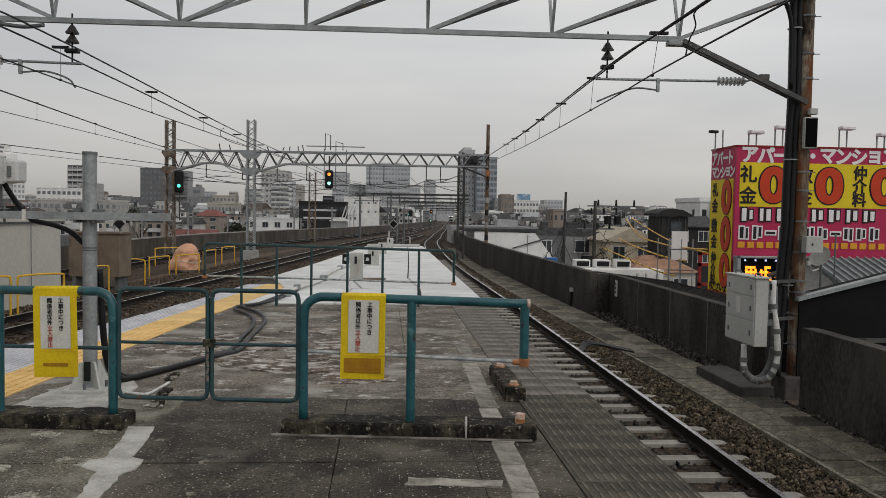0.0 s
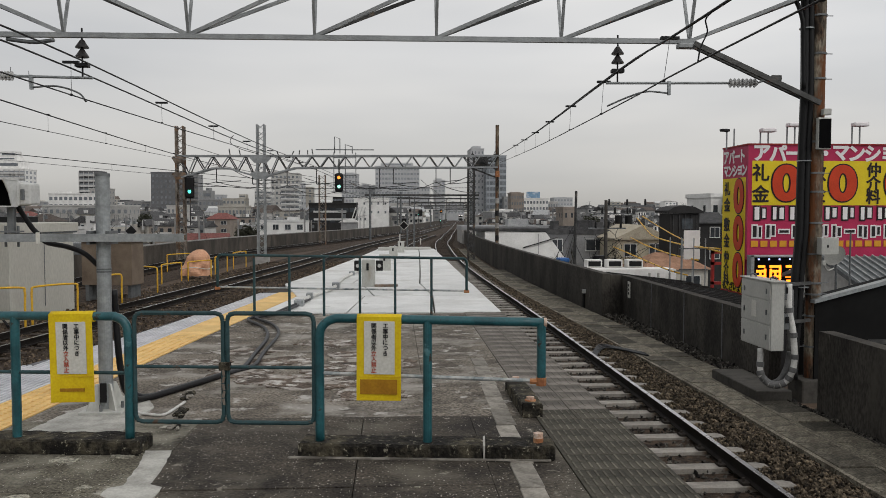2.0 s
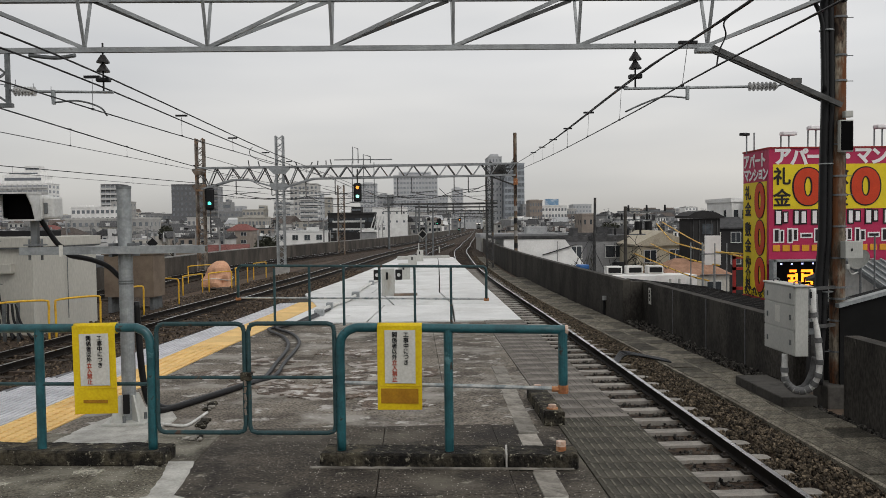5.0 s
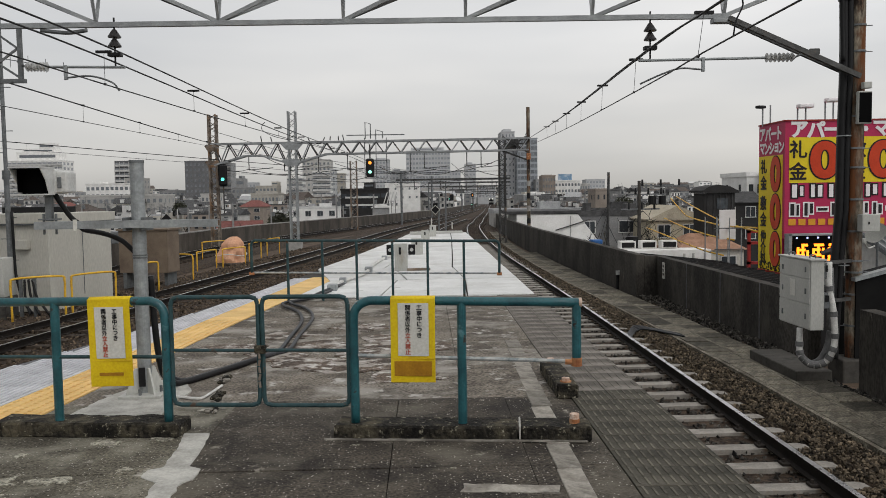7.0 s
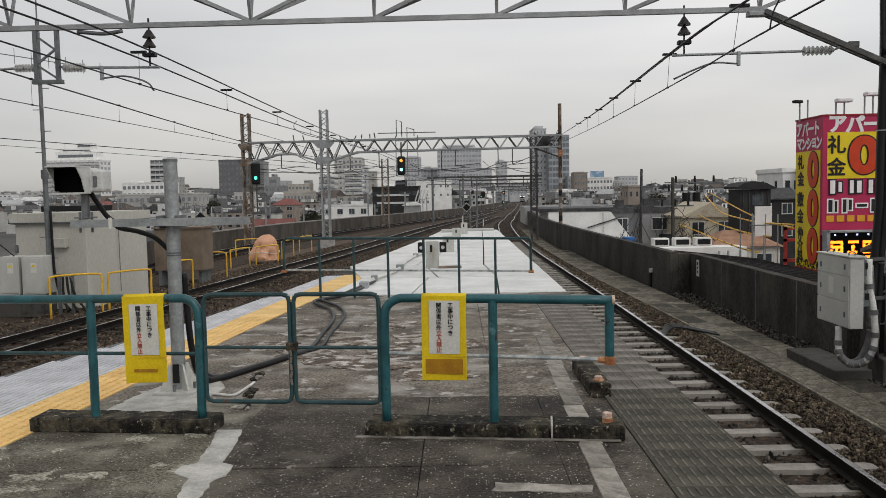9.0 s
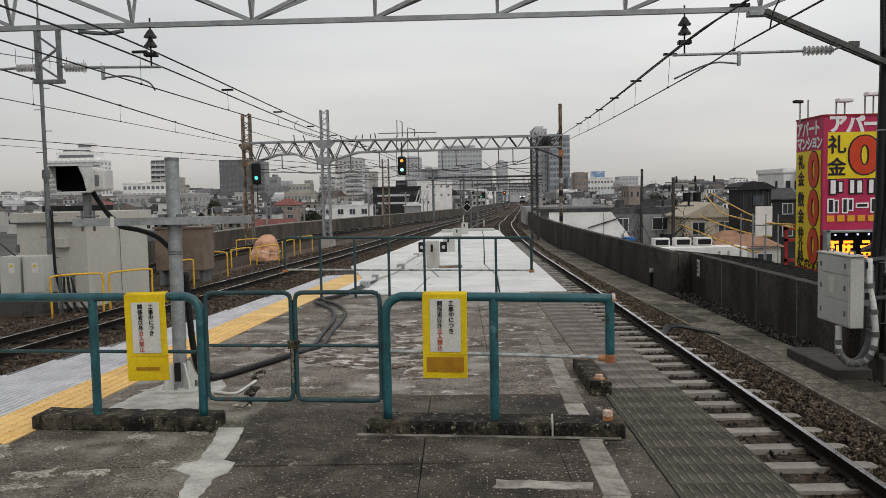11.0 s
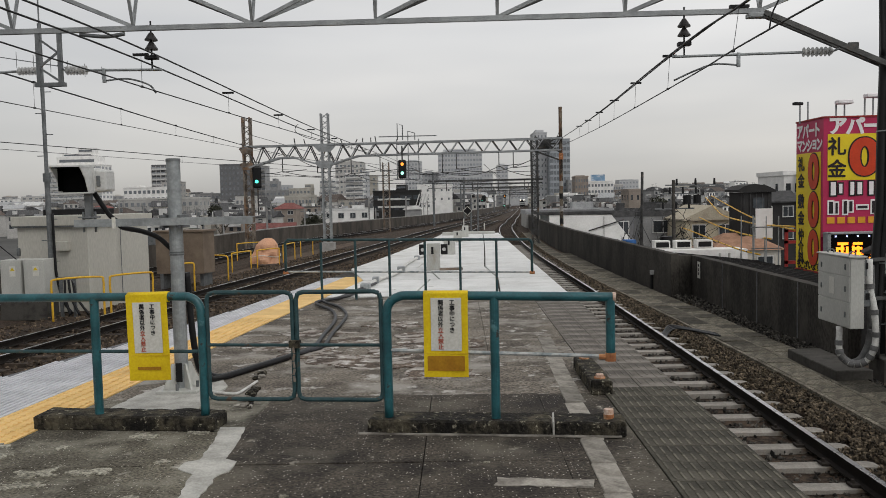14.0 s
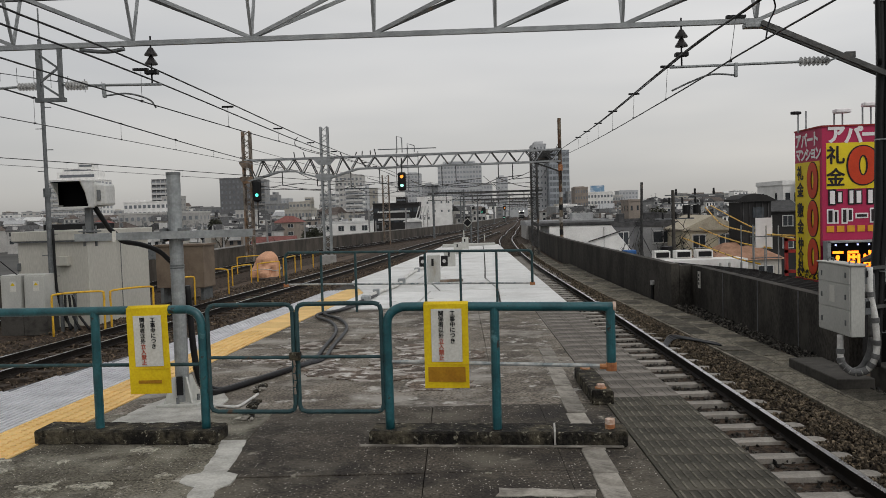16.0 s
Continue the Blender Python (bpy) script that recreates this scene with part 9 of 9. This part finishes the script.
    for a in ((-13.5, 18.2, 2.6), (-13.0, 18.4, 1.2)):
        bm = bmesh.new()
        rod(bm, a, (x + 0.1, y - 0.2, -0.55), 0.014, 5)
        part("stay_wire", bm, M_WIRE, m)
    bm = bmesh.new()
    tube(bm, [(x + 0.12, y - 0.05, 1.4), (x + 0.13, y - 0.05, 0.3), (x + 0.16, y - 0.05, -0.3), (x + 0.3, y - 0.05, -0.9), (x + 0.5, y, -1.25)], 0.035, 6)
    part("black_cable", bm, M_BLACK, m)
    an = thing("yagi_aerial", "thin multi-element aerial on a mast", "aerial")
    bm = bmesh.new()
    rod(bm, (-12.0, 19.3, 5.55), (-8.9, 19.3, 5.0), 0.012, 5)
    part("boom", bm, M_GALV_DARK, an)
    for k in range(8):
        bm = bmesh.new()
        f = k / 7
        xx, zz = -12.0 + 3.1 * f, 5.55 - 0.55 * f
        rod(bm, (xx, 19.3, zz - 0.22 + 0.06 * f), (xx, 19.3, zz + 0.22 - 0.06 * f), 0.008, 5)
        part("element", bm, M_GALV_DARK, an)
    bm = bmesh.new()
    rod(bm, (-10.48, 19.3, 6.2), (-10.48, 19.3, 7.1), 0.02, 5)
    part("whip", bm, M_GALV_DARK, an)
    f = thing("cable_stand", "dark steel stand with cables beside a mast", "stand")
    for xx in (-10.2, -9.85):
        bm = bmesh.new()
        bar(bm, (xx, 19.2, base), (xx, 19.2, -0.3), 0.07, 0.07)
        part("leg", bm, M_GALV_DARK, f)
    bm = bmesh.new()
    bar(bm, (-10.3, 19.2, -0.3), (-9.8, 19.2, -0.3), 0.08, 0.06)
    part("cross_bar", bm, M_GALV_DARK, f)
    for k in range(3):
        bm = bmesh.new()
        tube(bm, [(-10.1 + 0.1 * k, 19.2, -0.35), (-10.05 + 0.15 * k, 19.1, -0.8), (-9.9 + 0.25 * k, 19.0, -1.25)], 0.035, 6)
        part("black_cable", bm, M_BLACK, f)
    hoop("yellow_hoop", (-9.95, 18.2, base), (-8.95, 18.9, base), 1.08, "yellow bent-pipe railing before the equipment house")
    hoop("yellow_hoop", (-8.95, 19.3, base), (-8.2, 20.3, base), 1.05, "yellow bent-pipe railing at the track's edge")
    # brown trackside boxes behind
    for x, y, w, h in ((-9.35, 26.5, 1.75, 1.45),):
        b = thing("brown_cabinet", "brown painted trackside relay cabinet", "cabinet", None, "brown cabinets")
        bm = bmesh.new()
        box(bm, (x, y, base + 0.48 + h / 2), (w, 0.9, h), rz=-8, bevel=0.015)
        part("cabinet_body", bm, M_BROWN_BOX, b)
        bm = bmesh.new()
        box(bm, (x, y, base + 0.51 + h), (w + 0.12, 1.0, 0.06), rz=-8)
        part("lid", bm, M_BROWN_BOX, b)
        for s in (-1, 1):
            bm = bmesh.new()
            box(bm, (x + s * w * 0.4, y, base + 0.23), (0.12, 0.7, 0.56), rz=-8)
            part("foot", bm, M_GALV_DARK, b)
    for a, c, h in (((-8.9, 24.0), (-8.55, 24.9), 0.95), ((-9.05, 28.4), (-8.3, 28.0), 0.95), ((-9.21, 31.8), (-8.80, 33.3), 0.80), ((-8.50, 33.2), (-7.85, 34.6), 0.82), ((-10.84, 38.6), (-10.0, 39.9), 0.85), ((-8.06, 36.4), (-7.95, 38.6), 0.85), ((-8.0, 40.4), (-7.65, 42.0), 0.85)):
        hoop("yellow_hoop", (a[0], a[1], base), (c[0], c[1], base), h, "yellow bent-pipe railing between the tracks")
    # point machine under an orange tarpaulin
    tp = thing("tarpaulin_cover", "orange tarpaulin tied over a trackside machine", "tarpaulin")
    bm = bmesh.new()
    rings = []
    nseg, lev = 48, 14
    for q in range(lev + 1):
        f = q / lev
        ring = []
        for k in range(nseg):
            a = 2 * math.pi * k / nseg
            r = 0.76 * math.sqrt(max(0.0, 1 - (0.98 * f) ** 2.2)) + 0.03
            r *= 1 + (0.085 * math.sin(7 * a + 2 * math.sin(a)) + 0.05 * math.sin(13 * a)) * (1 - f) + 0.26 * noise.noise(Vector((math.cos(a), math.sin(a), f * 2.0)) * 1.7) + 0.07 * abs(math.sin(4.5 * a + 5 * f))
            ring.append(bm.verts.new((0.74 * r * math.cos(a) + 0.16 * f, 0.84 * r * math.sin(a), 1.16 * f ** 0.9 + 0.03 * noise.noise(Vector((3 * math.cos(a), 3 * math.sin(a), 4 * f))))))
        rings.append(ring)
    for r0, r1 in zip(rings, rings[1:]):
        for k in range(nseg):
            bm.faces.new((r0[k], r0[(k + 1) % nseg], r1[(k + 1) % nseg], r1[k]))
    bm.faces.new(rings[-1])
    bmesh.ops.transform(bm, matrix=pose(-8.80, 36.0, base + 0.05, 0, 0, 35), verts=bm.verts[:])
    part("cover", bm, M_TARP, tp)
    bm = bmesh.new()
    pts = [(-8.80 + 0.70 * math.cos(a), 36.0 + 0.76 * math.sin(a), base + 0.40 + 0.05 * math.sin(3 * a)) for a in [k * math.pi / 8 for k in range(17)]]
    tube(bm, pts, 0.018, 6, 3)
    part("rope", bm, M_PAPER, tp)
    # shelf and rails of the raised walkway by the left wall
    wk = thing("steel_walkway", "grey steel walkway box by the outer parapet", "walkway")
    bm = bmesh.new()
    box(bm, (-12.6, 34.0, 0.05), (2.6, 1.2, 0.5), rz=-5, bevel=0.02)
    part("box_body", bm, M_GALV_DARK, wk)
    for x in (-13.6, -11.6):
        bm = bmesh.new()
        box(bm, (x, 34.0, -0.75), (0.12, 0.12, 1.2))
        part("leg", bm, M_GALV_DARK, wk)


# ---------------------------------------------------------------- the far train
def build_train():
    t = thing("commuter_train", "silver commuter train with lit headlights on the curving track", "train")
    for k in range(3):
        bm = bmesh.new()
        box(bm, (0, 10 + 20.2 * k, 2.15), (2.8, 19.8, 2.7), bevel=0.18)
        car = part("car_body", bm, M_TRAIN, t)
        bm = bmesh.new()
        box(bm, (0, 10 + 20.2 * k, 0.55), (2.4, 17, 0.7), bevel=0.05)
        part("underframe", bm, M_TRAIN_DARK, car)
        bm = bmesh.new()
        box(bm, (0, 10 + 20.2 * k, 3.62), (1.5, 6, 0.4), bevel=0.1)
        part("roof_unit", bm, M_GALV_DARK, car)
        for s in (-1, 1):
            bm = bmesh.new()
            box(bm, (s * 1.4, 10 + 20.2 * k, 2.5), (0.03, 17, 0.8))
            part("window_band", bm, M_TRAIN_DARK, car)
    bm = bmesh.new()
    box(bm, (0, 0.06, 2.55), (2.3, 0.12, 0.95), bevel=0.04)
    part("windscreen", bm, M_TRAIN_DARK, t, "dark windscreen")
    bm = bmesh.new()
    box(bm, (0, 0.06, 1.30), (2.5, 0.12, 0.30))
    part("front_band", bm, M_TRAIN_DARK, t)
    for s in (-1, 1):
        bm = bmesh.new()
        rod(bm, (s * 0.85, 0.05, 3.15), (s * 0.85, -0.08, 3.15), 0.24, 14)
        part("headlight", bm, M_GLOW_HEAD, t, "lit headlight")
    bm = bmesh.new()
    box(bm, (0, 0.3, 0.35), (2.3, 0.5, 0.5), bevel=0.05)
    part("skirt", bm, M_TRAIN_DARK, t)
    return t


build_near_portal()
build_wires()
build_gantry()
build_signals()
build_far_gantries()
build_billboard()
GLYPHS = [glyph(k) for k in range(7)]
build_right_side()
build_poles_right()
build_left_side()
build_city()
TRAIN = build_train()

build_platform()
build_track(R_PATH, -13.101, 560, 46, 0.631, False, "single track with pale concrete sleepers beside the platform")
build_track(L2_PATH, -13.84, 560, 60, 0.62, True, "outer track with dark timber sleepers and rusty rails")
build_track(L1_PATH, -11.84, 104, 60, 0.62, True, "track on the far side of the platform, joining ahead")
build_track(L3_PATH, -13.48, 560, 60, 0.62, True, "outermost track beside the grey parapet")
build_stones()


def train_pose(t):
    """The train on the curving track, coming nearer."""
    y = 545.0 - 10.6 * t
    d = (interp(R_PATH, y + 8) - interp(R_PATH, y)) / 8.0
    return pose(interp(R_PATH, y), y, grade(y), -0.38, 0, -math.degrees(math.atan(d)))


def glyph_pose(k, t):
    """A running character: along the board's face, then back inside the board."""
    u = (0.9 * t + 0.42 * k) % 2.94
    if u < 2.34:
        return pose(12.42 - u, 19.752, -0.05)
    f = (u - 2.34) / 0.60
    return pose(10.08 + 2.34 * f, 19.752 + 0.09 * min(1.0, 6 * f, 6 * (1 - f)), -0.05)


def motions():
    walk(TRAIN, [(0.5 * i, train_pose(0.5 * i)) for i in range(33)])
    for k, g in enumerate(GLYPHS):
        walk(g, [(0.1 * i, glyph_pose(k, 0.1 * i)) for i in range(161)])


motions()
